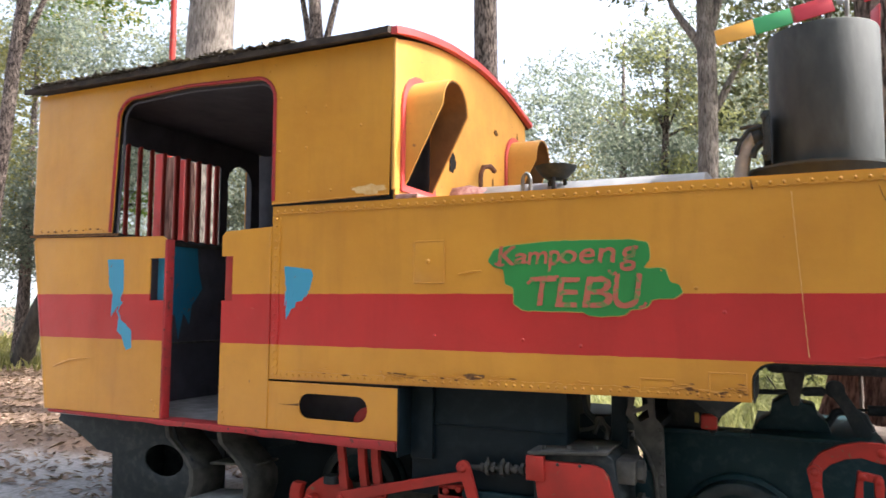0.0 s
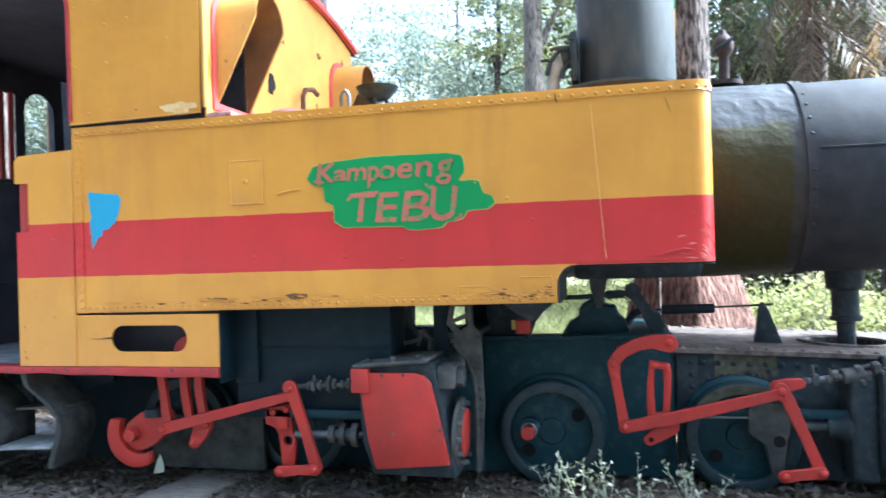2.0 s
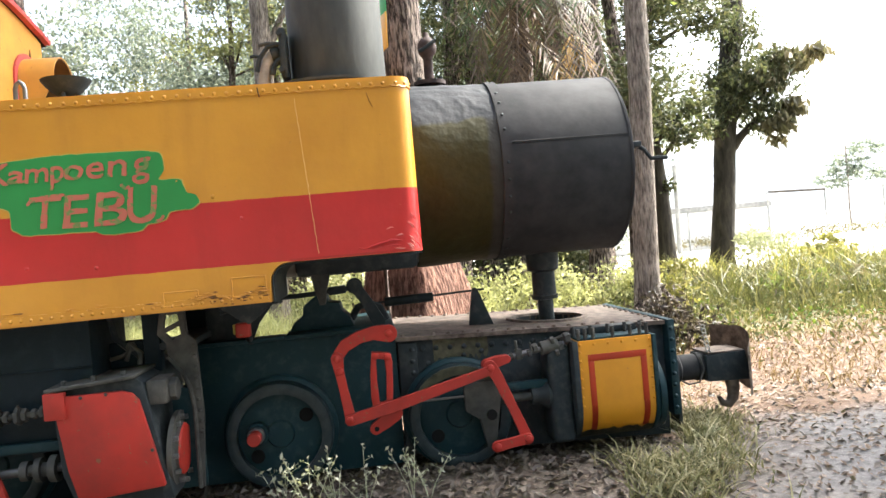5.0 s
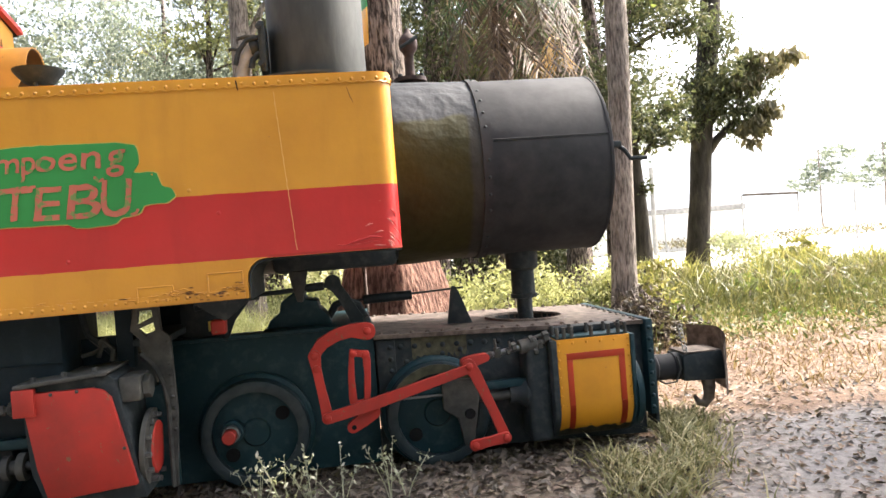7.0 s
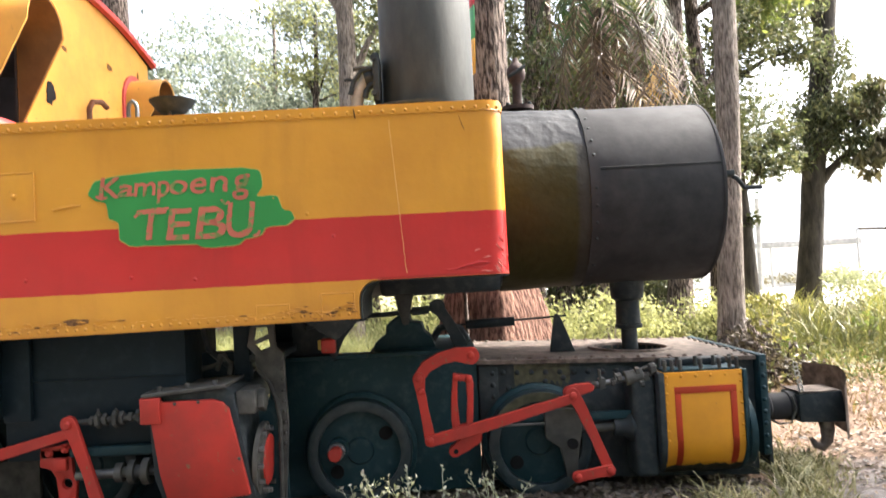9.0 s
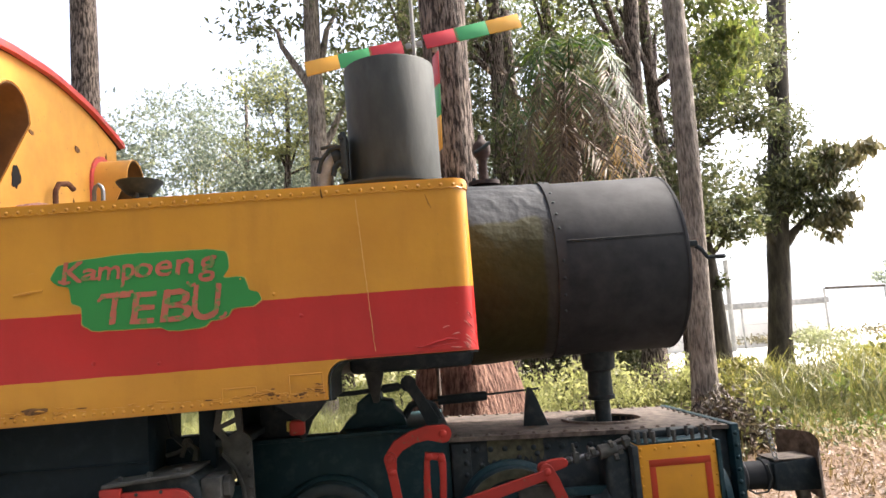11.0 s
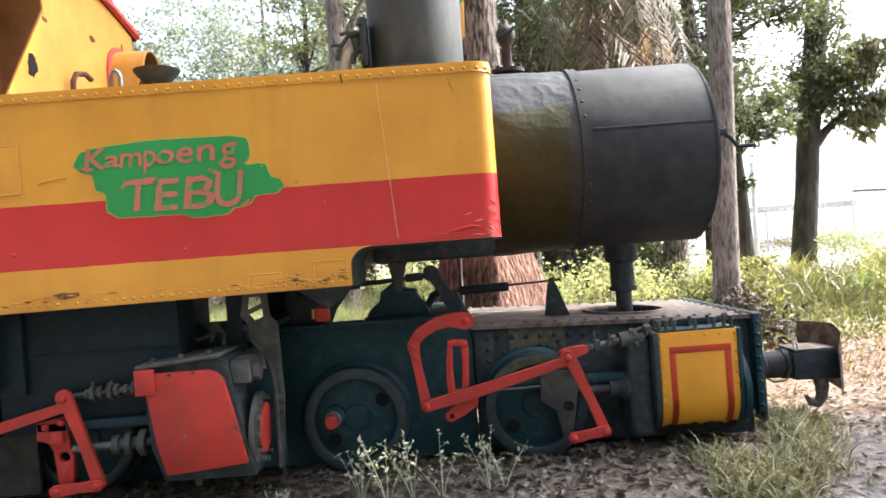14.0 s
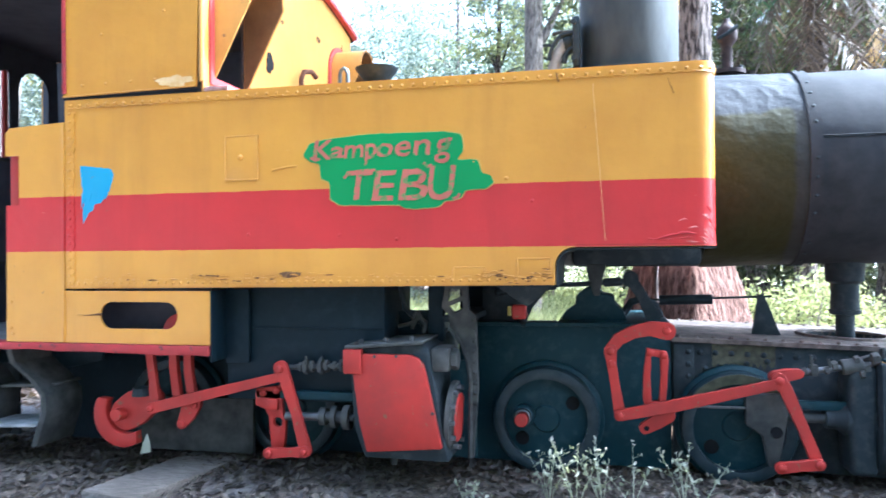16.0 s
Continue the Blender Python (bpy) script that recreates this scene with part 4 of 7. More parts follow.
part("bent_pipe", tube([(-2.25, 1.03, 2.03), (-2.25, 1.03, 2.20), (-2.24, 1.05, 2.245), (-2.22, 1.12, 2.26), (-2.21, 1.17, 2.235)], 0.016, 8), "old_rust", cab_front, "rusty bent pipe")
part("pink_dome", lathe([(0, 0.17), (0.05, 0.16), (0.10, 0.12), (0.13, 0.0)], (-2.23, 0.80, 1.96), (0, 0, 1), 20), "chipped", cab_front, "chipped pink dome")
rear = [(0.02, 0.70)] + [(y, z - 0.02) for y, z in crown[1:-1]] + [(CAB_W - 0.02, 0.70)]
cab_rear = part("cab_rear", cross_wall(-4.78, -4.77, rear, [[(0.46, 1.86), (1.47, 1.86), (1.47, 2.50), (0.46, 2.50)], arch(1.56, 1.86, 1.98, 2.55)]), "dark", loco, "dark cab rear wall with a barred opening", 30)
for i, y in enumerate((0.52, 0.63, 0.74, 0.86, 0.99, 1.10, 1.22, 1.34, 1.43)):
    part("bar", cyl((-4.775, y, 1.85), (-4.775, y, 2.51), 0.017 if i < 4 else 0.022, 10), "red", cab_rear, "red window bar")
# Two dark sheets added inside the cab, coloured as shade.
part("cab_shade", cross_wall(-2.324, -2.313, [(0.02, 1.90)] + [(y, z - 0.03) for y, z in crown[1:-1]] + [(CAB_W - 0.02, 1.90)], [arch(0.09, 0.42, 1.985, 2.56), arch(1.63, 1.96, 1.985, 2.56)]), "dark", cab_front, "dark sheet for the shaded inside of the cab front", 30)
part("cab_shade", box(-4.76, -2.33, CAB_W - 0.022, CAB_W - 0.008, 0.70, 2.70), "dark", loco, "dark sheet for the shaded inside of the far cab side")
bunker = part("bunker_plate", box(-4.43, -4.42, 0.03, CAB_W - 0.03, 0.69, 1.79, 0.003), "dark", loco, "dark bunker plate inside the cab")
part("bunker_ledge", box(-4.425, -4.40, 0.03, CAB_W - 0.03, 1.085, 1.10, 0.003), "grime", bunker)
part("bunker_ledge", box(-4.44, -4.405, 0.03, CAB_W - 0.03, 1.775, 1.80, 0.003), "grime", bunker)
sp = [(0.55, 1.77), (0.86, 1.77), (0.88, 1.6), (0.92, 1.48), (0.86, 1.4), (0.82, 1.36), (0.80, 1.22), (0.74, 1.3), (0.70, 1.12), (0.66, 1.3), (0.60, 1.25), (0.56, 1.35)]
part("paint_splash", turn(prism(sp, 0, 0.004), Matrix.Translation((-4.419, 0, 0)) @ Matrix(((0, 1, 0, 0), (1, 0, 0, 0), (0, 0, 1, 0), (0, 0, 0, 1)))), "blue_deep", bunker, "deep blue paint", False)
part("lever", tube([(-4.1, 0.95, 0.70), (-4.12, 0.97, 1.2), (-4.16, 0.98, 1.62)], 0.014, 8), "steel", loco, "steel brake lever")
part("regulator_rod", tube([(-4.2, 1.08, 1.64), (-3.9, 1.02, 1.62)], 0.012, 8), "steel", loco)

# roof
def roof_form(x0, x1, y_in, thick, lift):
    bm = bmesh.new()
    rows = []
    n, m = 24, 22
    for j in range(m + 1):
        x = x0 + (x1 - x0) * j / m
        top, bot = [], []
        for i in range(n + 1):
            y = -y_in + (CAB_W + 2 * y_in) * i / n
            z = 2.735 + lift + 0.15 * (1 - ((y - CAB_W / 2) / (CAB_W / 2 + y_in)) ** 2) + 0.006 * noise.noise((x * 5, y * 5, 2))
            sag = 0.012 * noise.noise((x * 2.2, 0, 7)) if i in (0, n) else 0
            top.append(bm.verts.new((x, y, z + thick + sag)))
            bot.append(bm.verts.new((x, y, z + sag)))
        rows.append((top, bot))
    for (ta, ba), (tb, bb) in zip(rows, rows[1:]):
        for i in range(n):
            bm.faces.new((ta[i], tb[i], tb[i + 1], ta[i + 1]))
            bm.faces.new((ba[i], ba[i + 1], bb[i + 1], bb[i]))
        for i in (0, n):
            bm.faces.new((ta[i], ba[i], bb[i], tb[i]))
    for t, b in (rows[0], rows[-1]):
        for i in range(n):
            bm.faces.new((t[i], t[i + 1], b[i + 1], b[i]))
    return bm


roof = part("roof", roof_form(-5.06, -2.30, 0.09, 0.035, 0.0), "roof", loco, "dark weathered curved cab roof", 30)
part("roof_edging", roof_form(-2.298, -2.262, 0.06, 0.030, 0.0), "roof_red", roof, "faded red front edging", 30)
part("roof_panel", roof_form(-2.9, -2.27, 0.05, 0.012, 0.032), "roof_red", roof, "faded red roof sheet", 30)
# Dark sheet under the roof, its shade put into the colour.
part("dark_ceiling", box(-4.76, -2.32, 0.02, CAB_W - 0.02, 2.70, 2.712), "dark", roof)
part("roof_vent", prism([(-2.75, 2.90), (-2.35, 2.90), (-2.45, 2.97), (-2.65, 2.97)], 0.7, 1.35, 0.01), "roof_red", roof, "low red roof vent")

# boiler, chimney, smokebox
X = (1, 0, 0)
boiler = part("boiler", lathe([(0, 0), (0, 0.555), (1.40, 0.555), (1.44, 0.50), (2.38, 0.475), (2.38, 0)], (-2.29, CY, BZ), X, 56), "lagging", loco, "grey boiler barrel")


def dented():
    n, m = 200, 44
    bm = bmesh.new()
    rows = []
    for j in range(m + 1):
        x = 0.03 + 0.47 * j / m
        ring = []
        for i in range(n):
            a = 2 * math.pi * i / n
            q = math.sin(a) * 6
            fold = 1 - abs(noise.noise((x * 8 + 0.6 * q, math.cos(a) * 7, q * 1.1))) * 4      # sharp creases where the sheet was bent
            r = BR + 0.012 - 0.01 * j / m + (0.010 * noise.noise((x * 4, math.cos(a) * 3, q * 0.5)) + (0.0012 + 0.006 * max(0.0, math.sin(a) - 0.3)) * max(0.0, fold) ** 2) * (1 if 0 < j < m else 0)
            ring.append(bm.verts.new((x, CY + r * math.cos(a), BZ + r * math.sin(a))))
        rows.append(ring)
    for p, q in zip(rows, rows[1:]):
        for i in range(n):
            bm.faces.new((p[i], p[(i + 1) % n], q[(i + 1) % n], q[i]))
    return bm


lag_mat, nt, b = mat("lagging with olive mould", 0.68)
geo = nt.nodes.new("ShaderNodeNewGeometry")
sep = nt.nodes.new("ShaderNodeSeparateXYZ")
nt.links.new(geo.outputs["Position"], sep.inputs[0])


def edge_mask(socket, wobble, lo, hi):
    madd = nt.nodes.new("ShaderNodeMath")
    madd.operation = 'MULTIPLY_ADD'
    nt.links.new(noise_fac(nt, 6, 5), madd.inputs[0])
    madd.inputs[1].default_value = wobble
    nt.links.new(socket, madd.inputs[2])
    mr = nt.nodes.new("ShaderNodeMapRange")
    mr.inputs["From Min"].default_value, mr.inputs["From Max"].default_value = lo, hi
    nt.links.new(madd.outputs[0], mr.inputs["Value"])
    return mr.outputs[0]


speck = noise_fac(nt, 22, 6)
grey = mix(nt, speck, (0.012, 0.0135, 0.0165), (0.032, 0.0345, 0.040))
olive = mix(nt, speck, (0.017, 0.016, 0.004), (0.037, 0.034, 0.009))
dull = mix(nt, speck, (0.018, 0.018, 0.016), (0.038, 0.037, 0.032))
col = mix(nt, edge_mask(sep.outputs[0], 0.04, 0.425, 0.445), olive, dull)
nt.links.new(mix(nt, edge_mask(sep.outputs[2], 0.12, 1.83, 1.85), col, grey), b.inputs["Base Color"])
b.inputs["Specular IOR Level"].default_value = 0.2
bump(nt, b, noise_fac(nt, 5, 4, 0.55), 0.5, 0.035)
part("lagging_sheet", dented(), lag_mat, boiler, "crumpled grey sheet with an olive mouldy patch", 60)
smokebox = part("smokebox", lathe([(0, 0), (0, BR), (0.655, BR), (0.668, BR - 0.008), (0.672, BR - 0.05), (0.69, BR - 0.07), (0.71, BR - 0.2), (0.72, 0)], (0.50, CY, BZ), X, 72), "smoke", loco, "graphite black smokebox drum")
part("seam_band", lathe([(0, BR - 0.01), (0, BR + 0.012), (0.055, BR + 0.012), (0.055, BR - 0.01)], (0.475, CY, BZ), X, 72), "smoke", smokebox)
band_r = [(0.503, CY + (BR + 0.012) * math.cos(a), BZ + (BR + 0.012) * math.sin(a)) for a in [2 * math.pi * k / 36 for k in range(36) if k % 5 != 2]]
for p in band_r:
    rivet_parts([p], Vector((0, p[1] - CY, p[2] - BZ)).normalized(), 0.009, 0.005, "black", smokebox)
part("rim_ring", lathe([(0, BR - 0.006), (0, BR + 0.003), (0.012, BR + 0.003), (0.014, BR - 0.006)], (1.148, CY, BZ), X, 72), "smoke", smokebox)
zs = BZ + 0.095
part("seam_line", box(0.53, 1.148, CY - math.sqrt(BR ** 2 - 0.095 ** 2) - 0.004, CY - math.sqrt(BR ** 2 - 0.095 ** 2) + 0.02, zs, zs + 0.004, 0.001), "black", smokebox)
part("lap_edge", tube([(0.53 + 0.615 * i / 20, CY - math.sqrt(BR ** 2 - 0.1 ** 2) - 0.001, BZ + 0.104 + 0.0015 * noise.noise((i * 0.8, 0, 0))) for i in range(21)], 0.003, 6), "smoke", smokebox)
latch = part("door_latch", cyl((1.20, CY - 0.0, BZ), (1.28, CY, BZ), 0.03, 12), "black", smokebox, "black smokebox door latch")
part("latch_handle", tube([(1.25, CY - 0.3, BZ + 0.06), (1.29, CY - 0.31, BZ + 0.03), (1.32, CY - 0.32, BZ - 0.02), (1.41, CY - 0.32, BZ - 0.02)], 0.012, 8), "black", latch)
part("latch_clip", box(1.15, 1.26, CY - 0.36, CY - 0.27, BZ + 0.04, BZ + 0.075, 0.008), "black", latch)
part("smokebox_belly", box(-0.62, 0.02, CY - 0.30, CY + 0.30, 1.05, 1.20, 0.03), "black", boiler, "black ash chute under the barrel")

CX = -0.315
chimney = part("chimney", lathe([(-0.09, 0.262), (0.67, 0.262), (0.68, 0.258), (0.68, 0.235), (0.3, 0.235), (0.3, 0)], (CX, CY, 2.105), (0, 0, 1), 56), "chimney", loco, "tall dull grey cylindrical chimney")
part("chimney_base", lathe([(-0.08, 0.30), (-0.01, 0.33), (0.0, 0.345), (0.014, 0.345), (0.02, 0.27), (0.03, 0.262)], (CX - 0.04, CY, 2.062), (0, 0, 1), 48), "chimney", chimney, "grey flanged base ring")
pipe = part("blast_pipe", tube([(-0.72, 0.84, 2.02), (-0.705, 0.84, 2.12), (-0.685, 0.84, 2.19), (-0.65, 0.84, 2.235), (-0.60, 0.84, 2.25)], [0.036, 0.036, 0.036, 0.037, 0.037], 16), "dust", loco, "pale grey elbow pipe with a black flange")
part("elbow_rib", tube([(-0.735, 0.80, 2.15), (-0.715, 0.80, 2.22), (-0.67, 0.80, 2.275), (-0.60, 0.80, 2.29)], 0.013, 8), "black", pipe)
part("elbow_rib", tube([(-0.655, 0.80, 2.13), (-0.645, 0.80, 2.17), (-0.62, 0.80, 2.20), (-0.59, 0.80, 2.205)], 0.016, 8), "black", pipe)
part("pipe_flange", box(-0.607, -0.57, 0.76, 0.93, 2.10, 2.365, 0.01), "black", pipe)
part("pipe_collar", lathe([(0, 0.03), (0, 0.05), (0.03, 0.055), (0.05, 0.045), (0.05, 0.03)], (-0.655, 0.84, 2.235), (1, 0, 0.25), 18, close=True), "black", pipe)
part("drain_handle", tube([(-0.70, 0.80, 2.225), (-0.745, 0.80, 2.232), (-0.765, 0.80, 2.228)], 0.009, 8), "black", pipe)
part("drain_handle", tube([(-0.715, 0.80, 2.285), (-0.67, 0.80, 2.295), (-0.615, 0.80, 2.292)], 0.010, 8), "grime", pipe)
for z in (2.14, 2.33):
    part("nut", cyl((-0.60, 0.755, z), (-0.60, 0.735, z), 0.016, 6), "black", pipe)
mush = part("safety_valve", lathe([(0, 0.0), (0, 0.09), (0.022, 0.09), (0.03, 0.05), (0.035, 0.028), (0.15, 0.026), (0.165, 0.034), (0.18, 0.048), (0.21, 0.054), (0.24, 0.05), (0.262, 0.034), (0.275, 0.02), (0.30, 0.014), (0.305, 0)], (0.19, CY - 0.02, 2.055), (0, 0, 1), 24), "valve_rust", loco, "rusty brown safety valve on a flange")
part("valve_lever", tube([(0.14, CY - 0.06, 2.24), (0.19, CY - 0.075, 2.265), (0.235, CY - 0.06, 2.30)], 0.011, 8), "black", mush)
part("flange_bolt", cyl((0.13, CY - 0.06, 2.07), (0.13, CY - 0.06, 2.095), 0.012, 6), "black", mush)
part("flange_bolt", cyl((0.25, CY - 0.06, 2.07), (0.25, CY - 0.06, 2.095), 0.012, 6), "black", mush)
dish = part("filler_cap", lathe([(0.193, 0.0), (0.193, 0.056), (0.203, 0.072), (0.232, 0.098), (0.256, 0.117), (0.264, 0.119), (0.262, 0.108), (0.225, 0.05), (0.215, 0.0)], (-1.675, 0.74, 1.886), (0, 0, 1), 32), "black", loco, "black pan-shaped filler cap")
for a in (30, 150, 270):
    part("cap_foot", cyl((-1.675 + 0.06 * math.cos(radians(a)), 0.74 + 0.06 * math.sin(radians(a)), 1.90), (-1.675 + 0.05 * math.cos(radians(a)), 0.74 + 0.05 * math.sin(radians(a)), 2.081), 0.012, 8), "black", dish)
part("lifting_loop", tube([(-1.688, 0.2, 1.89), (-1.688, 0.2, 1.99), (-1.681, 0.2, 2.01), (-1.668, 0.2, 2.02), (-1.655, 0.2, 2.01), (-1.648, 0.2, 1.99), (-1.648, 0.2, 1.89)], 0.010, 10), "steel", tank, "grey steel lifting loop")

# ---- underframe: boxes and plates ----
ashpan = part("ashpan", box(-2.27, -1.46, 0.16, 0.62, 0.42, 0.975, 0.006), "ash", loco, "blue-black ashpan box under the tank")
part("ashpan_floor", box(-2.27, -1.46, 0.622, 1.89, 0.42, 0.70, 0.006), "ash", ashpan)
part("ashpan_rib", box(-2.262, -2.14, 0.13, 0.158, 0.60, 0.96, 0.004), "ash", ashpan)
part("ashpan_rib", box(-2.26, -1.46, 0.150, 0.158, 0.768, 0.774, 0.002), "ash", ashpan)
part("ashpan_rib", box(-2.272, -2.262, 0.0, 0.17, 0.62, 0.955, 0.002), "ash", ashpan)
hanger = part("tank_stay", box(-1.285, -1.21, 0.30, 0.36, 0.70, 0.97, 0.006), "ash", loco, "black tank stay")
part("stay_brace", tube([(-1.43, 0.33, 0.96), (-1.41, 0.33, 0.86), (-1.34, 0.33, 0.80), (-1.28, 0.33, 0.74)], 0.014, 8), "black", hanger)
part("stay_shelf", box(-1.45, -1.28, 0.34, 0.40, 0.72, 0.845, 0.01), "ash", hanger)
part("stay_brace", tube([(-1.37, 0.32, 0.76), (-1.34, 0.31, 0.83), (-1.30, 0.31, 0.79), (-1.31, 0.31, 0.74)], 0.012, 6), "grime", hanger)
part("stay_nut", cyl((-1.345, 0.335, 0.82), (-1.345, 0.315, 0.82), 0.024, 6), "grime", hanger)
part("stay_brace", tube([(-1.40, 0.34, 0.84), (-1.36, 0.33, 0.80), (-1.39, 0.32, 0.78), (-1.44, 0.32, 0.77)], 0.010, 6), "grime", hanger)
stay = part("boiler_stay", prism([(-1.185, 0.975), (-1.08, 0.975), (-1.075, 0.86), (-1.04, 0.83), (-1.033, 0.50), (-1.055, 0.17), (-1.073, 0.17), (-1.068, 0.53), (-1.08, 0.62), (-1.11, 0.70), (-1.165, 0.77), (-1.17, 0.83), (-1.205, 0.87)], 0.24, 0.27, 0.004, [[(-1.165, 0.955), (-1.11, 0.955), (-1.105, 0.925), (-1.175, 0.895)], [(-1.17, 0.875), (-1.105, 0.90), (-1.10, 0.865), (-1.14, 0.84)]]), "grime", loco, "grey curved frame stay")
part("stay_edge", tube([(-1.165, 0.237, 0.77), (-1.11, 0.237, 0.70), (-1.08, 0.237, 0.62), (-1.068, 0.237, 0.53), (-1.072, 0.237, 0.17)], 0.010, 8), "grime", stay)
part("stay_web", box(-1.20, -1.06, 0.25, 1.75, 0.80, 0.83, 0.004), "black", stay)
rivet_parts(run((-1.046, 0.24, 0.42), (-1.052, 0.24, 0.81), 9), (0, -1, 0), 0.010, 0.008, "grime", stay, "rivet")

# rear frame and cab steps
rear_frame = part("rear_frame", prism([(-3.55, 0.06), (-1.205, 0.06), (-1.205, 0.45), (-2.2, 0.45), (-2.4, 0.66), (-3.55, 0.66)], 0.62, 0.65, 0.003), "ash", loco, "black rear frame plate")
part("rear_frame_plate", mirrored(prism([(-3.55, 0.06), (-1.205, 0.06), (-1.205, 0.45), (-2.2, 0.45), (-2.4, 0.66), (-3.55, 0.66)], 0.62, 0.65, 0.003)), "grime", rear_frame)
part("rear_frame_plate", box(-4.35, -3.56, 0.62, 0.65, 0.34, 0.66, 0.003), "ash", rear_frame)
part("axlebox_plate", box(-2.95, -2.28, 0.44, 0.47, 0.07, 0.36, 0.006), "grime", rear_frame)
step_out = [(-4.80, 0.668), (-4.83, 0.61), (-4.70, 0.565), (-4.60, 0.525), (-4.54, 0.49), (-4.46, 0.45), (-4.33, 0.44), (-4.315, 0.13), (-3.68, 0.16), (-3.68, 0.28), (-3.66, 0.36), (-3.68, 0.46), (-3.80, 0.57), (-3.84, 0.668)]
hole = arc(-3.90, 0.437, 0.155, 0, 360, 26, 0.092)[:-1]
step = part("step_bracket", prism(step_out, 0.10, 0.115, 0.003, [hole]), "black", loco, "black step bracket with an oval hole")
part("step_bracket_rib", box(-4.33, -4.20, 0.115, 0.40, 0.12, 0.66, 0.006), "black", step)
part("step_back", box(-4.30, -3.70, 0.40, 0.41, 0.12, 0.66, 0.003), "black", step)
def cheek(dx):
    """A waisted step cheek plate, bent outwards at its front edge."""
    c = [(-3.83, 0.58), (-3.71, 0.49), (-3.645, 0.41), (-3.64, 0.33), (-3.67, 0.24), (-3.70, 0.15)]
    o = [(x + dx, z) for x, z in [(-3.85, 0.66)] + c] + [(x + dx - 0.035, z) for x, z in reversed(c)] + [(dx - 3.885, 0.66)]
    return prism(o, 0.075, 0.34, 0.004)


part("step_cheek", cheek(0.0), "grime", step, "grey worn step cheek")
part("step_cheek", cheek(0.40), "grime", step, "grey worn step cheek")
part("tread", prism([(-3.68, 0.235), (-3.30, 0.255), (-3.30, 0.27), (-3.68, 0.25)], 0.06, 0.34, 0.004), "dust", step, "pale worn dusty tread")
part("tread", prism([(-3.60, 0.43), (-3.26, 0.45), (-3.26, 0.465), (-3.60, 0.445)], 0.16, 0.36, 0.004), "grime", step)
part("step_apron", prism([(-3.84, 0.66), (-3.10, 0.66), (-3.12, 0.56), (-3.42, 0.50), (-3.80, 0.54)], 0.34, 0.36, 0.003), "ash", step)
part("rear_underplate", prism([(-4.78, 0.67), (-4.3, 0.67), (-4.3, 0.44), (-4.46, 0.46), (-4.60, 0.535), (-4.76, 0.585)], 0.12, 1.95, 0.004), "ash", loco, "black plate under the cab rear")
part("drawbar", cyl((-4.9, CY, 0.42), (-4.4, CY, 0.42), 0.05, 12), "black", loco, "black rear drawbar")

# firebox bottom between the two engines
part("firebox_bottom", box(-1.24, -1.04, 0.85, 1.5, 0.70, 1.0, 0.01), "ash", loco, "blue-black firebox bottom")
rear_rod = part("valve_spindle", cyl((-2.10, 0.45, 0.55), (-1.70, 0.45, 0.585), 0.012, 10), "steel", loco, "dull valve spindle with gland nuts")
for x, z, q in ((-2.05, 0.55, 0.02), (-2.0, 0.565, 0.03), (-1.94, 0.56, 0.024), (-1.88, 0.57, 0.034), (-1.83, 0.575, 0.022), (-1.78, 0.575, 0.04)):
    part("nut", cyl((x, 0.45, z), (x + 0.024, 0.45, z + 0.002), q, 6), "grime", rear_rod)
part("gland_stud", cyl((-1.96, 0.44, 0.57), (-1.965, 0.44, 0.625), 0.007, 8), "grime", rear_rod)
part("gland_stud", cyl((-1.90, 0.44, 0.58), (-1.903, 0.44, 0.635), 0.007, 8), "grime", rear_rod)
part("slide_bar", box(-2.12, -1.72, 0.46, 0.49, 0.41, 0.43, 0.004), "grime", rear_rod)

# front bogie
bogie = part("bogie_frame", box(-1.20, -0.14, 0.62, 0.65, 0.06, 0.75, 0.004), "navy", loco, "blue-black bogie frame plate")
part("bogie_plate", box(-1.02, -0.14, 1.40, 1.43, 0.06, 0.67, 0.004), "navy", bogie)
part("bogie_top", box(-0.69, -0.14, 0.585, 1.46, 0.752, 0.772, 0.004), "navy", bogie)
part("bogie_flange", box(-1.20, -0.692, 0.585, 0.70, 0.752, 0.772, 0.004), "navy", bogie)
TILT = Matrix(((1, 0, 0, 0), (0, 1, 0, 0), (-0.034, 0, 1, 0.034), (0, 0, 0, 1)))   # the front frame droops a little to its nose
frame_b = part("bogie_frame", turn(box(-0.135, 1.28, 0.62, 0.65, 0.06, 0.645, 0.004), TILT), "black", loco, "black riveted front frame plate")
part("bogie_plate", turn(box(-0.135, 1.28, 1.50, 1.53, 0.06, 0.645, 0.004), TILT), "black", frame_b)
HX, HY = 0.765, 1.06
deck = prism([(-0.14, -1.62), (1.29, -1.62), (1.29, -0.595), (-0.14, -0.595)], 0.647, 0.668, 0.0, [[(HX + 0.2 * math.cos(a), -HY + 0.2 * math.sin(a)) for a in [2 * math.pi * k / 36 for k in range(36)]]])
turn(deck, Matrix(((1, 0, 0, 0), (0, 0, -1, 0), (0, 1, 0, 0), (0, 0, 0, 1))))
deck = part("deck_plate", turn(deck, TILT), "rust", frame_b, "dusty rusty deck plate with a round hole", 30)
part("hole_ring", turn(lathe([(0, 0.20), (0.012, 0.205), (0.012, 0.235), (0, 0.24)], (HX, HY, 0.668), (0, 0, 1), 36), TILT), "rust", deck)
part("hole_well", turn(lathe([(-0.25, 0.0), (-0.25, 0.2), (-0.002, 0.2)], (HX, HY, 0.668), (0, 0, 1), 30), TILT), "black", deck)
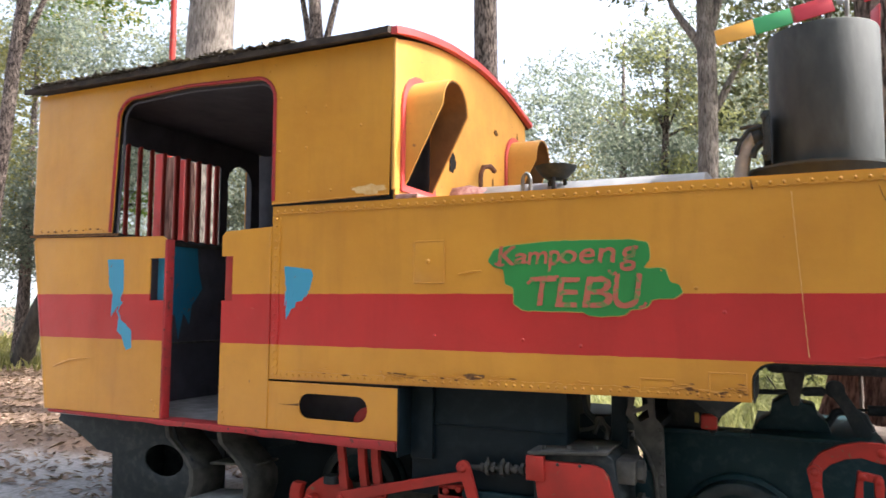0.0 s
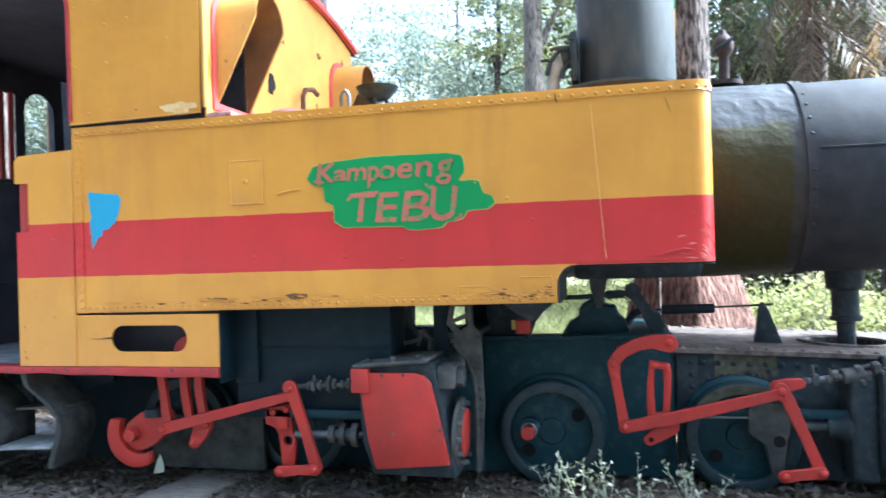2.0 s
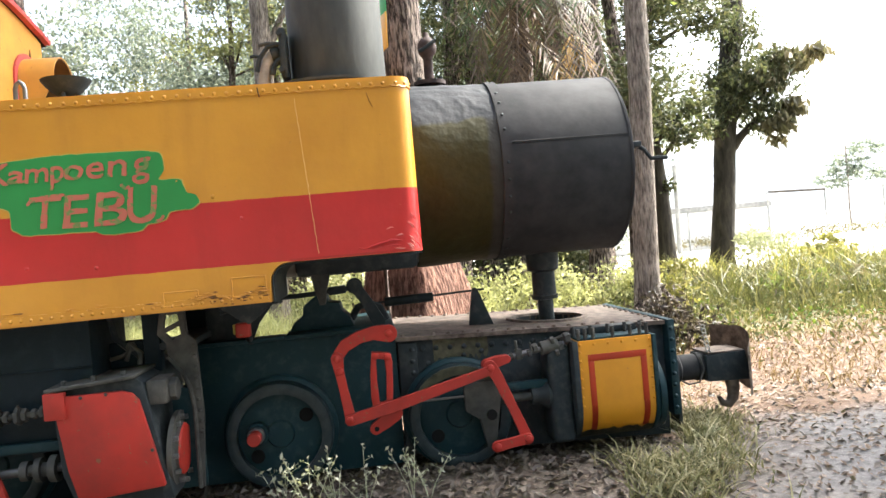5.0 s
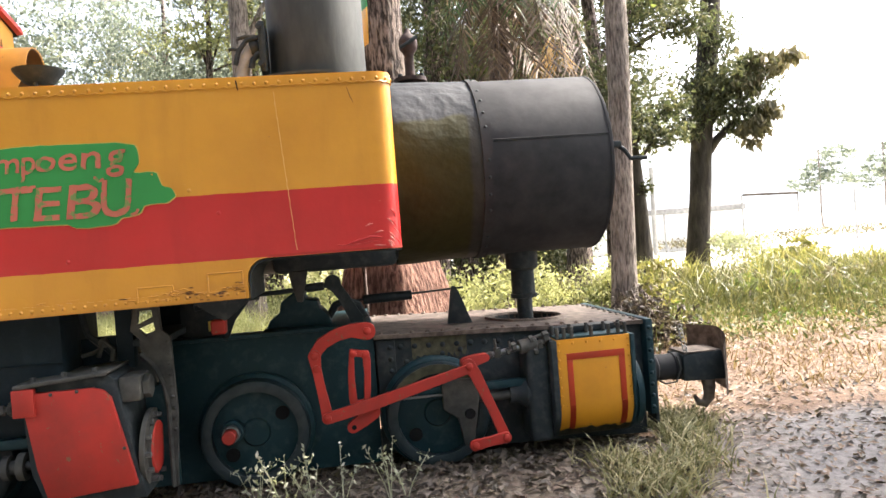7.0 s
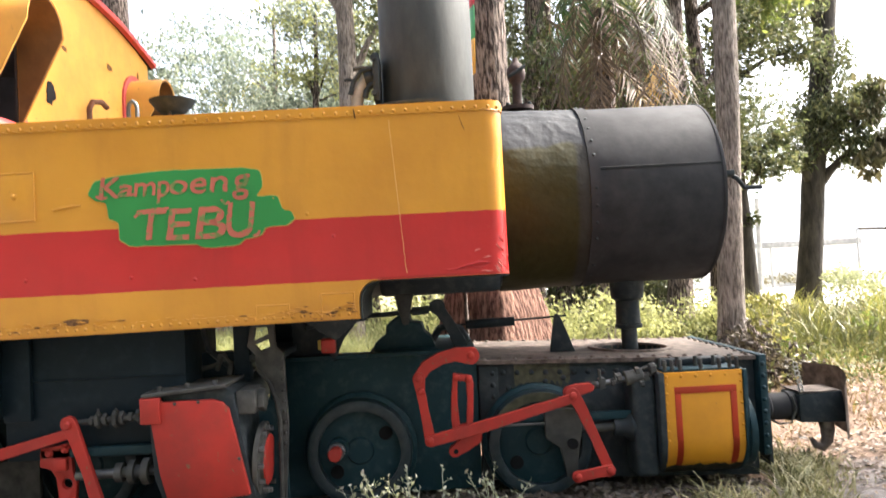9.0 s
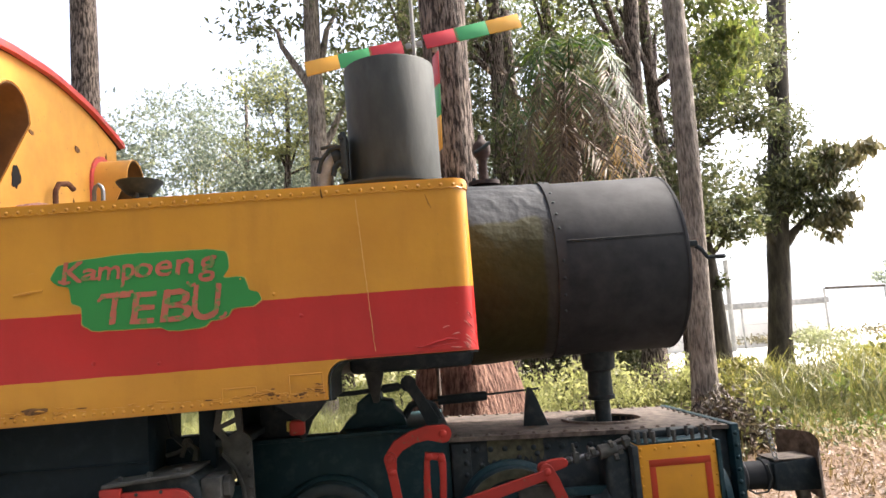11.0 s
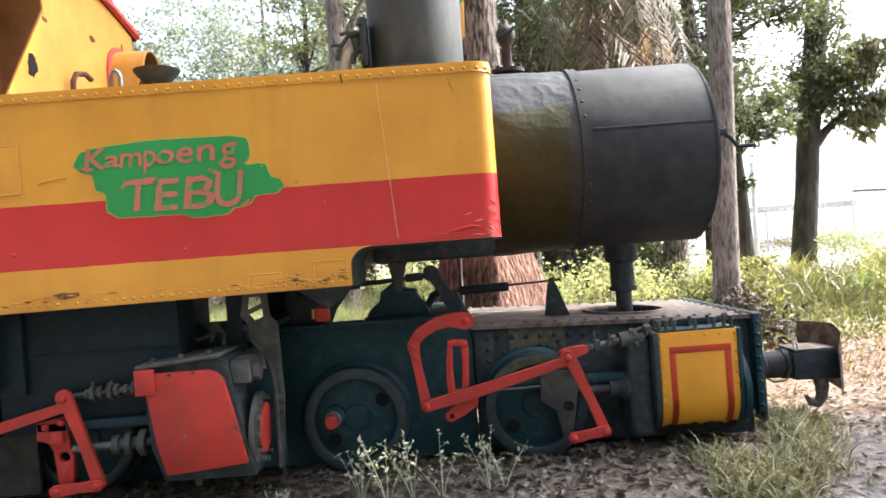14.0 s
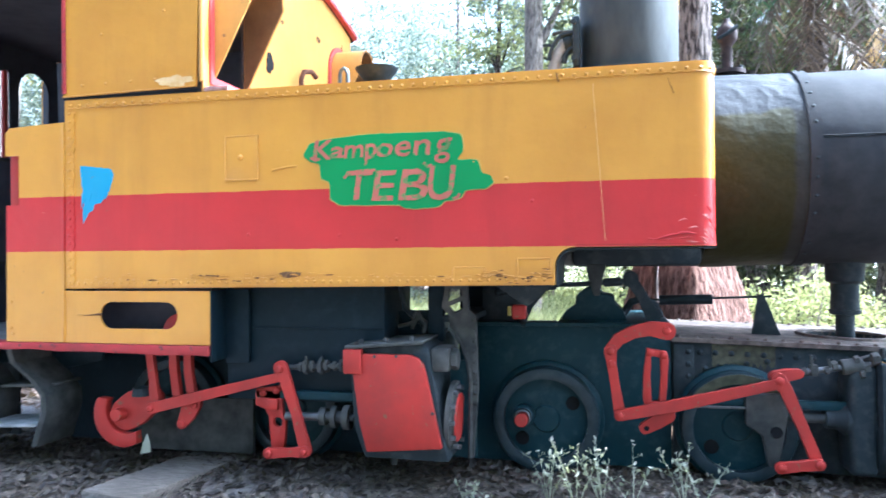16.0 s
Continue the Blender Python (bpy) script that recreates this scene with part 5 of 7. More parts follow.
rivet_parts([TILT @ p for p in run((-0.10, 0.63, 0.668), (1.25, 0.63, 0.668), 18) + run((-0.10, 1.58, 0.668), (1.25, 1.58, 0.668), 18) + run((1.26, 0.70, 0.668), (1.26, 1.5, 0.668), 9)], (0, 0, 1), 0.014, 0.012, "rust", frame_b, "rivet")
rivet_parts([TILT @ p for p in run((-0.08, 0.62, 0.60), (0.72, 0.62, 0.60), 12) + run((0.02, 0.62, 0.52), (0.3, 0.62, 0.57), 4)], (0, -1, 0), 0.016, 0.012, "black", frame_b, "rivet")
M["lichen"] = two_tone("grey-green lichen stain", (0.045, 0.042, 0.028), (0.10, 0.095, 0.06), 26, 0.9)
part("stain", prism([(0.05, 0.675), (0.335, 0.665)] + [(0.335 - 0.285 * i / 26, 0.565 + 0.035 * noise.noise((i * 0.55, 2, 0)) + 0.02 * (i % 3 == 0)) for i in range(27)], 0.6168, 0.6198), "lichen", frame_b, "", False)
part("joint_plate", turn(box(-0.13, -0.035, 0.608, 0.6195, 0.32, 0.635, 0.004), TILT), "black", frame_b)
rivet_parts([TILT @ p for p in run((-0.06, 0.608, 0.36), (-0.06, 0.608, 0.60), 5)], (0, -1, 0), 0.014, 0.011, "black", frame_b, "rivet")
part("buffer_beam", box(1.285, 1.325, 0.565, 1.64, 0.16, 0.665, 0.006), "navy", frame_b, "blue-black buffer beam")
part("beam_plate", box(1.325, 1.345, 0.60, 0.72, 0.10, 0.44, 0.004), "black", frame_b)
rivet_parts(run((1.303, 0.565, 0.2), (1.303, 0.565, 0.62), 8), (0, -1, 0), 0.012, 0.01, "navy", frame_b, "rivet")
part("swivel_post", lathe([(0.0, 0.0), (0, 0.045), (0.17, 0.045), (0.175, 0.075), (0.195, 0.078), (0.20, 0.068), (0.33, 0.066), (0.345, 0.09), (0.50, 0.10)], (HX - 0.01, HY - 0.04, 0.62), (0, 0, 1), 24), "black", loco, "black boiler support post")
block = part("pivot_block", prism([(-0.68, 0.77), (-0.34, 0.77), (-0.36, 0.82), (-0.40, 0.86), (-0.41, 0.90), (-0.47, 0.91), (-0.475, 0.96), (-0.46, 1.06), (-0.55, 1.06), (-0.53, 0.95), (-0.60, 0.90), (-0.605, 0.85), (-0.66, 0.81)], 0.74, 0.94, 0.01), "navy", loco, "black pivot bracket under the boiler")
part("pivot_neck", prism([(-0.545, 1.06), (-0.445, 1.06), (-0.465, 0.98), (-0.48, 0.90), (-0.51, 0.90), (-0.53, 0.98)], 0.70, 0.74, 0.006), "grime", block)
part("reverse_shaft", tube([(-0.95, 0.72, 0.955), (-0.6, 0.72, 0.958), (-0.34, 0.72, 0.975)], 0.013, 8), "black", block)
part("shaft_eye", lathe([(0, 0.022), (0, 0.042), (0.03, 0.042), (0.03, 0.022)], (-0.325, 0.735, 0.985), (0, -1, 0), 18, close=True), "black", block)
part("reverse_arm", flat_bar([(-0.325, 0.985), (-0.27, 0.90), (-0.215, 0.79)], [0.03, 0.028, 0.035], 0.70, 0.73), "black", block)
part("shaft_thread", cyl((-0.46, 0.72, 0.967), (-0.37, 0.72, 0.973), 0.022, 12), "black", block)
spring = part("damper", cyl((-0.17, 1.0, 0.862), (0.105, 1.0, 0.868), 0.026, 14), "black", loco, "black damper cylinder on a thin rod")
part("damper_rod", cyl((-0.30, 1.0, 0.86), (0.40, 1.0, 0.884), 0.006, 8), "black", spring)
part("gusset", prism([(0.285, 0.668), (0.435, 0.668), (0.365, 0.86), (0.345, 0.90), (0.325, 0.90), (0.315, 0.86)], 0.93, 0.96, 0.005), "black", spring)
part("drain_pipe", cyl((-2.19, 0.29, 0.70), (-2.19, 0.29, 0.97), 0.018, 10), "grime", loco, "grey drain pipe before the ashpan")
part("cross_pipe", tube([(-0.36, 0.85, 0.80), (-0.32, 0.85, 0.86), (-0.26, 0.85, 0.88), (-0.20, 0.85, 0.85), (-0.17, 0.85, 0.78)], 0.02, 8), "black", block)
part("red_cap", box(-0.895, -0.825, 0.40, 0.46, 0.802, 0.872, 0.012, 3), "red", bogie, "red square cap")
part("valve_tag", box(-0.945, -0.925, 0.62, 0.64, 0.80, 0.85, 0.004), "halo", bogie, "small pale tag")
part("brake_pipe", tube([(-1.0, 0.6, 0.92), (-0.95, 0.62, 0.93), (-0.8, 0.66, 0.945), (-0.70, 0.7, 0.95)], 0.018, 8), "black", bogie)
part("tank_gusset", prism([(-0.96, 0.975), (-0.665, 0.985), (-0.79, 0.885), (-0.81, 0.872), (-0.87, 0.91)], 0.30, 0.33, 0.003), "black", bogie)
part("tank_apron", prism([(-1.08, 0.77), (-0.85, 0.77), (-0.82, 0.84), (-0.70, 0.985), (-1.08, 0.985)], 0.66, 0.68, 0.003), "black", bogie, "black plate hanging under the tank")
part("cap_stem", tube([(-0.86, 0.62, 0.76), (-0.86, 0.55, 0.80), (-0.86, 0.46, 0.836)], 0.02, 10), "black", bogie)


# ---- wheels ----
def wheel(cx, r, crank_deg, parent, pin=True):
    w = part("wheel", lathe([(0.0, r - 0.05), (0.0, r - 0.005), (0.004, r), (0.07, r + 0.005), (0.078, r + 0.024), (0.085, r + 0.028), (0.105, r + 0.026), (0.11, r - 0.03), (0.05, r - 0.045), (0.047, r - 0.052), (0.052, 0.07), (0.04, 0.062), (0.038, 0.0)], (cx, 0.505, 0.295), (0, 1, 0), 52), "navy", parent, "blue-black spokeless wheel")
    part("tyre", lathe([(-0.003, r - 0.052), (-0.005, r - 0.047), (-0.005, r - 0.009), (-0.002, r - 0.002), (0.006, r + 0.002), (0.045, r + 0.004), (0.045, r - 0.052)], (cx, 0.505, 0.295), (0, 1, 0), 52, close=True), "tyre", w, "worn blue-black tyre")
    # Black discs instead of cut holes, their shade put into the colour.
    for turn_deg in (50, 222):
        a = radians(crank_deg + turn_deg)
        part("lightening_hole", cyl((cx + 0.155 * math.cos(a), 0.545, 0.295 + 0.155 * math.sin(a)), (cx + 0.155 * math.cos(a), 0.566, 0.295 + 0.155 * math.sin(a)), 0.034, 16), "hole", w)
    if pin:
        a = radians(crank_deg)
        px, pz = cx + 0.11 * math.cos(a), 0.295 + 0.11 * math.sin(a)
        part("crank_boss", cyl((px, 0.50, pz), (px, 0.56, pz), 0.055, 20), "navy", w)
        part("crank_collar", cyl((px, 0.46, pz), (px, 0.50, pz), 0.042, 18), "steel", w)
        part("crankpin", cyl((px, 0.40, pz), (px, 0.46, pz), 0.033, 18), "red", w, "red-tipped crankpin")
    return w


wheel(-0.745, 0.257, 170, loco)
front_wheel = wheel(0.152, 0.257, 170, loco, False)
grease = [(0.152 + q * math.cos(radians(a)), 0.295 + q * math.sin(radians(a))) for q, span in ((0.253, range(38, 149, 10)), (0.208, range(148, 37, -10))) for a in span]
part("grease_patch", prism(grease, 0.4965, 0.503), "olive_tyre", front_wheel, "olive grease on the tyre's top")
wheel(-2.095, 0.257, 170, loco, False)
wheel(-2.80, 0.257, 170, loco, False)
for x in (-2.80, -2.095, -0.745, 0.152):
    part("axle", cyl((x, 0.55, 0.295), (x, 1.5, 0.295), 0.05, 12), "black", loco)
    far = lathe([(0.0, 0.25), (0.0, 0.285), (0.075, 0.289), (0.08, 0.305), (0.105, 0.305), (0.11, 0.25), (0.055, 0.09), (0.02, 0.085), (0.015, 0.0)], (x, 1.5, 0.295), (0, -1, 0), 36)
    part("wheel", far, "navy", loco, "blue-black spokeless wheel")

# ---- red valve gear, front ----
gear = part("reverse_link", flat_bar([(-0.175, 0.755), (-0.25, 0.765), (-0.32, 0.75), (-0.39, 0.715), (-0.43, 0.665)], [0.042, 0.033, 0.03, 0.03, 0.026], 0.40, 0.43, 0.005), "red", loco, "red curved reversing lever")
part("hanging_link", flat_bar([(-0.43, 0.66), (-0.425, 0.60), (-0.41, 0.50), (-0.39, 0.37)], [0.03, 0.022, 0.021, 0.026], 0.385, 0.405, 0.004), "red", gear)
part("radius_rod", flat_bar([(-0.39, 0.365), (-0.16, 0.415), (0.29, 0.53)], [0.026, 0.028, 0.022], 0.36, 0.384, 0.004), "red", gear)
part("slotted_link", prism([(-0.265, 0.675), (-0.175, 0.66), (-0.168, 0.62), (-0.175, 0.50), (-0.185, 0.39), (-0.275, 0.375), (-0.285, 0.45), (-0.28, 0.56)], 0.40, 0.44, 0.006, [[(-0.245, 0.64), (-0.205, 0.632), (-0.203, 0.55), (-0.212, 0.43), (-0.245, 0.425), (-0.25, 0.53)]]), "red", gear)
part("link_foot", flat_bar([(-0.18, 0.37), (-0.225, 0.335), (-0.275, 0.305)], [0.04, 0.034, 0.028], 0.39, 0.42, 0.004), "red", gear)
part("combination_lever", flat_bar([(0.30, 0.545), (0.33, 0.50), (0.40, 0.33), (0.455, 0.185)], [0.034, 0.028, 0.023, 0.026], 0.375, 0.40, 0.004), "red", gear)
part("union_link", flat_bar([(0.455, 0.185), (0.38, 0.175), (0.30, 0.162)], [0.026, 0.022, 0.026], 0.35, 0.374, 0.004), "red", gear)
part("valve_clevis", flat_bar([(0.295, 0.55), (0.34, 0.563), (0.39, 0.572)], [0.03, 0.026, 0.02], 0.40, 0.45, 0.006), "red", gear)
for x, z, y in ((-0.175, 0.757, 0.40), (-0.43, 0.66, 0.385), (-0.39, 0.367, 0.36), (-0.25, 0.655, 0.40), (-0.19, 0.645, 0.40), (0.30, 0.545, 0.36), (0.455, 0.185, 0.35), (0.302, 0.163, 0.35), (-0.425, 0.60, 0.385)):
    part("pin_head", lathe([(0, 0.019), (0.008, 0.018), (0.014, 0.010), (0.014, 0)], (x, y, z), (0, -1, 0), 14), "red", gear)
# Hole shown by a black disc, coloured as its shade.
part("foot_hole", cyl((-0.27, 0.388, 0.305), (-0.27, 0.392, 0.305), 0.012, 12), "hole", gear)
xh = part("crosshead", prism([(0.17, 0.47), (0.36, 0.47), (0.345, 0.33), (0.31, 0.14), (0.265, 0.14), (0.24, 0.28), (0.17, 0.33)], 0.44, 0.48, 0.008), "grime", loco, "grey oily crosshead plate")
part("crosshead_hole", cyl((0.30, 0.43, 0.30), (0.30, 0.442, 0.30), 0.026, 16), "hole", xh)
part("slide_bar", box(0.05, 0.70, 0.47, 0.50, 0.40, 0.44, 0.005), "navy", xh)
part("slide_bar", box(-0.12, 0.24, 0.445, 0.46, 0.398, 0.408, 0.002), "steel", xh)
part("piston_rod", cyl((0.30, 0.50, 0.36), (0.72, 0.50, 0.36), 0.024, 12), "grime", xh)
rod = part("valve_spindle", cyl((0.38, 0.44, 0.572), (0.70, 0.45, 0.615), 0.014, 10), "steel", loco, "steel valve spindle")
part("spindle_gland", cyl((0.57, 0.445, 0.60), (0.66, 0.45, 0.612), 0.035, 14), "grime", rod)
part("spindle_nut", box(0.44, 0.475, 0.425, 0.465, 0.56, 0.61, 0.006), "grime", rod)
part("gland_stud", cyl((0.45, 0.43, 0.60), (0.445, 0.43, 0.655), 0.007, 8), "grime", rod)
for x, y, z, q in ((0.50, 0.43, 0.585, 0.018), (0.53, 0.44, 0.605, 0.024), (0.62, 0.43, 0.635, 0.02), (0.66, 0.44, 0.60, 0.026), (0.69, 0.43, 0.64, 0.03), (0.41, 0.44, 0.575, 0.02), (0.64, 0.42, 0.575, 0.018)):
    part("nut", cyl((x, y, z), (x + q, y, z + q * 0.2), q, 6), "grime", rod)
part("gland_stud", cyl((0.52, 0.42, 0.60), (0.515, 0.42, 0.64), 0.006, 8), "grime", rod)
part("gland_stud", cyl((0.58, 0.44, 0.62), (0.72, 0.45, 0.66), 0.009, 8), "grime", rod)
part("gland_stud", cyl((0.58, 0.46, 0.585), (0.72, 0.46, 0.60), 0.009, 8), "grime", rod)

# ---- front low-pressure cylinder ----
FY = 0.385
def cleading(x0, x1, grow=0.0):
    """The sheet round a cylinder: flat front, rounded under."""
    o = [(FY - grow, 0.625), (FY - grow, 0.30)] + [(FY + 0.20 - (0.20 + grow) * math.cos(radians(a)), 0.30 - (0.19 + grow) * math.sin(radians(a))) for a in range(10, 91, 10)] + [(0.62, 0.11 - grow), (0.62, 0.625)]
    return turn(prism(o, x0, x1, 0.004), Matrix(((0, 1, 0, 0), (1, 0, 0, 0), (0, 0, 1, 0), (0, 0, 0, 1))))


def on_casing(x0, x1, z0, z1, lift, ragged=0.0, n=12, m=14):
    """A thin skin on the casing's front, which follows its rounded lower edge."""
    bm = bmesh.new()
    rows = []
    for j in range(m + 1):
        row = []
        for i in range(n + 1):
            x = x0 + (x1 - x0) * i / n
            top = z1 + ragged * noise.noise((x * 26, 6, 0))
            z = z0 + (top - z0) * j / m
            bend = math.asin(max(0.0, min(1.0, (0.30 - z) / 0.19)))
            row.append(bm.verts.new((x, FY + 0.20 - (0.20 + lift) * math.cos(bend), 0.30 - (0.19 + lift) * math.sin(bend) if z < 0.30 else z)))
        rows.append(row)
    for p, q in zip(rows, rows[1:]):
        for i in range(n):
            bm.faces.new((p[i], p[i + 1], q[i + 1], q[i]))
    bmesh.ops.solidify(bm, geom=list(bm.faces), thickness=0.002)
    return bm


cylinder = part("cylinder", cleading(0.745, 1.123), "yellow_deep", loco, "yellow front cylinder casing with an orange-red border", 40)
part("border_stripe", box(0.792, 1.091, FY - 0.003, FY + 0.003, 0.522, 0.555, 0.001), "orange", cylinder, "orange-red painted border")
for x0, x1, z0 in ((0.792, 0.822, 0.14), (1.060, 1.091, 0.17)):
    stripe = box(x0, x1, FY - 0.003, FY + 0.003, 0.299, 0.522, 0.001)
    join(stripe, on_casing(x0, x1, z0, 0.299, 0.003, 0.0, 6, 18))
    part("border_stripe", stripe, "orange", cylinder, "orange-red painted border")
part("cylinder_flange", cleading(0.715, 0.744, 0.012), "black", cylinder, "", 40)
part("cylinder_flange", cleading(1.124, 1.145, 0.008), "navy", cylinder, "", 40)
part("cylinder_body", box(0.60, 0.716, 0.42, 0.62, 0.12, 0.61, 0.03, 4), "black", cylinder)
part("gland_box", lathe([(0, 0), (0, 0.07), (0.12, 0.075), (0.15, 0.05), (0.2, 0.045), (0.2, 0)], (0.715, 0.50, 0.36), (-1, 0, 0), 18), "black", cylinder)
part("end_cover", lathe([(0, 0.0), (0, 0.19), (0.03, 0.19), (0.045, 0.15), (0.05, 0)], (1.145, 0.55, 0.315), (1, 0, 0), 32), "navy", cylinder)
bolt_at = [(x, FY + 0.012, 0.63) for x in (0.755, 0.79, 0.83, 0.93, 1.02, 1.07, 1.105)] + [(x, 0.50, 0.63) for x in (0.76, 0.85, 0.94, 1.03, 1.11)]
top_cover = part("steam_chest", box(0.75, 1.118, FY + 0.01, 0.61, 0.622, 0.636, 0.004), "navy", cylinder)
for x, y, z in bolt_at:
    part("stud", cyl((x, y, z), (x, y, z + 0.055), 0.010, 8), "grime", top_cover)
part("steam_chest", box(0.77, 1.10, 0.52, 0.60, 0.636, 0.67, 0.006), "black", cylinder)
for p in run((0.757, FY, 0.605), (1.113, FY, 0.605), 6) + run((0.753, FY, 0.57), (0.753, FY, 0.30), 7) + run((1.115, FY, 0.57), (1.115, FY, 0.31), 6):
    part("screw", rivets([p], (0, -1, 0), 0.008, 0.006), "yellow_deep", cylinder)
part("drain_cock", tube([(1.17, 0.44, 0.42), (1.185, 0.43, 0.37), (1.187, 0.43, 0.22), (1.17, 0.44, 0.16)], 0.010, 8), "grime", cylinder)
part("mud_stain", on_casing(0.747, 1.121, 0.118, 0.172, 0.0045, 0.025, 30, 8), "lichen", cylinder, "dark damp stain", False)

# ---- high-pressure cylinder in the middle ----
hp_out = [(-1.545, 0.675), (-1.30, 0.675), (-1.26, 0.66), (-1.235, 0.63), (-1.205, 0.50), (-1.155, 0.265), (-1.50, 0.235), (-1.535, 0.37), (-1.565, 0.59)]
hp = part("cylinder", prism(hp_out, 0.0, 0.03, 0.006), "red", loco, "red middle cylinder with a grimy grey block")
part("corner_plate", box(-1.605, -1.52, -0.012, 0.02, 0.585, 0.695, 0.005), "red", hp)
part("cylinder_block", prism([(-1.59, 0.695), (-1.25, 0.72), (-1.22, 0.70), (-1.19, 0.52), (-1.13, 0.20), (-1.52, 0.205), (-1.57, 0.35)], 0.03, 0.60, 0.008), "black", hp)
part("cylinder_lid", prism([(-1.60, 0.695), (-1.24, 0.722), (-1.235, 0.738), (-1.60, 0.712)], -0.005, 0.60, 0.004), "grime", hp)
part("end_block", box(-1.215, -1.13, 0.05, 0.22, 0.595, 0.70, 0.012), "grime", hp)
part("end_nut", cyl((-1.13, 0.12, 0.645), (-1.10, 0.12, 0.645), 0.05, 6), "grime", hp)
part("backing_plate", prism([(-1.17, 0.17), (-1.045, 0.17), (-1.045, 0.50), (-1.075, 0.62), (-1.17, 0.62)], 0.26, 0.275, 0.003), "navy", hp)
cover = part("end_cover", lathe([(0, 0.0), (0, 0.165), (0.02, 0.165), (0.022, 0.115), (0.035, 0.11), (0.04, 0.0)], (-1.15, 0.19, 0.37), (1, 0, -0.05), 36), "grime", hp, "round end cover with a red middle")
part("cover_middle", lathe([(0.036, 0.112), (0.042, 0.105), (0.044, 0)], (-1.15, 0.19, 0.37), (1, 0, -0.05), 30), "red", cover)
for k in range(12):
    a = 2 * math.pi * k / 12
    part("cover_bolt", cyl((-1.13, 0.19 + 0.14 * math.cos(a), 0.37 + 0.14 * math.sin(a)), (-1.105, 0.19 + 0.14 * math.cos(a), 0.37 + 0.14 * math.sin(a)), 0.012, 6), "steel", cover)
for x, z in ((-1.54, 0.722), (-1.42, 0.732), (-1.30, 0.741)):
    part("lid_bolt", cyl((x, 0.05, z - 0.01), (x, 0.05, z + 0.012), 0.012, 6), "grime", hp)
part("drain_cock", cyl((-1.40, 0.10, 0.16), (-1.40, 0.10, 0.21), 0.015, 8), "grime", hp)
for x, y, z in ((-1.46, 0, 0.665), (-1.36, 0, 0.668), (-1.195, 0, 0.42)):
    part("screw", rivets([(x, y, z)], (0, -1, 0), 0.008, 0.006), "grime", hp)
part("piston_rod", cyl((-1.95, 0.13, 0.352), (-1.60, 0.13, 0.36), 0.020, 10), "steel", hp)
part("rod_gland", lathe([(0, 0.03), (0.0, 0.042), (0.03, 0.042), (0.03, 0.025), (0.06, 0.025), (0.06, 0.052), (0.085, 0.052), (0.085, 0.03), (0.12, 0.03), (0.12, 0.058), (0.15, 0.058), (0.15, 0.03)], (-1.77, 0.13, 0.358), (1, 0, 0), 14), "grime", hp)
part("slide_bar", box(-2.10, -1.58, 0.12, 0.15, 0.435, 0.475, 0.004), "navy", hp)
part("valve_spindle", cyl((-1.93, 0.11, 0.588), (-1.60, 0.11, 0.604), 0.013, 10), "grime", hp)
for x, q in ((-1.87, 0.022), (-1.842, 0.036), (-1.812, 0.028), (-1.765, 0.04), (-1.738, 0.03), (-1.70, 0.022), (-1.665, 0.03)):
    part("spindle_nut", cyl((x, 0.11, 0.592 + (x + 1.87) * 0.05), (x + 0.018, 0.11, 0.593 + (x + 1.87) * 0.05), q, 6), "grime", hp)
for x in (-1.83, -1.752):
    part("gland_stud", cyl((x, 0.10, 0.56), (x, 0.10, 0.645), 0.006, 6), "grime", hp)

# ---- red valve gear, rear ----
rg = part("reverse_link", flat_bar([(-2.675, 0.65), (-2.66, 0.55), (-2.64, 0.375)], [0.02, 0.02, 0.024], 0.11, 0.135, 0.004), "red", loco, "red rear valve gear hanger")
part("slotted_link", flat_bar([(-2.55, 0.66), (-2.545, 0.55), (-2.525, 0.41)], 0.021, 0.12, 0.15, 0.004), "red", rg)
part("slotted_link", flat_bar([(-2.47, 0.66), (-2.465, 0.55), (-2.445, 0.42)], 0.021, 0.12, 0.15, 0.004), "red", rg)
part("radius_rod", flat_bar([(-2.645, 0.372), (-2.42, 0.43), (-1.96, 0.545)], [0.028, 0.026, 0.022], 0.08, 0.105, 0.004), "red", rg)
part("link_foot", flat_bar([(-2.44, 0.40), (-2.465, 0.34), (-2.495, 0.295)], [0.05, 0.04, 0.026], 0.11, 0.135, 0.004), "red", rg)
part("crosshead_plate", prism([(-2.10, 0.48), (-1.97, 0.50), (-1.96, 0.36), (-1.945, 0.33), (-1.955, 0.20), (-2.02, 0.19), (-2.035, 0.35), (-2.055, 0.385), (-2.105, 0.40)], 0.12, 0.15, 0.006, [slot(-2.01, -1.965, 0.30, 0.345, 0.02)]), "red", rg)
part("combination_lever", flat_bar([(-1.95, 0.59), (-1.925, 0.53), (-1.875, 0.38), (-1.825, 0.205)], [0.034, 0.028, 0.023, 0.028], 0.07, 0.095, 0.004), "red", rg)
part("union_link", flat_bar([(-1.825, 0.205), (-1.90, 0.20), (-2.005, 0.19)], [0.027, 0.02, 0.026], 0.05, 0.07, 0.004), "red", rg)
for x, z, y in ((-2.645, 0.372, 0.08), (-1.95, 0.585, 0.07), (-1.825, 0.205, 0.05), (-2.0, 0.19, 0.05), (-2.49, 0.30, 0.11), (-2.42, 0.39, 0.11), (-2.06, 0.46, 0.12), (-1.99, 0.475, 0.12)):
    part("pin_head", lathe([(0, 0.018), (0.008, 0.017), (0.014, 0.010), (0.014, 0)], (x, y, z), (0, -1, 0), 14), "red", rg)
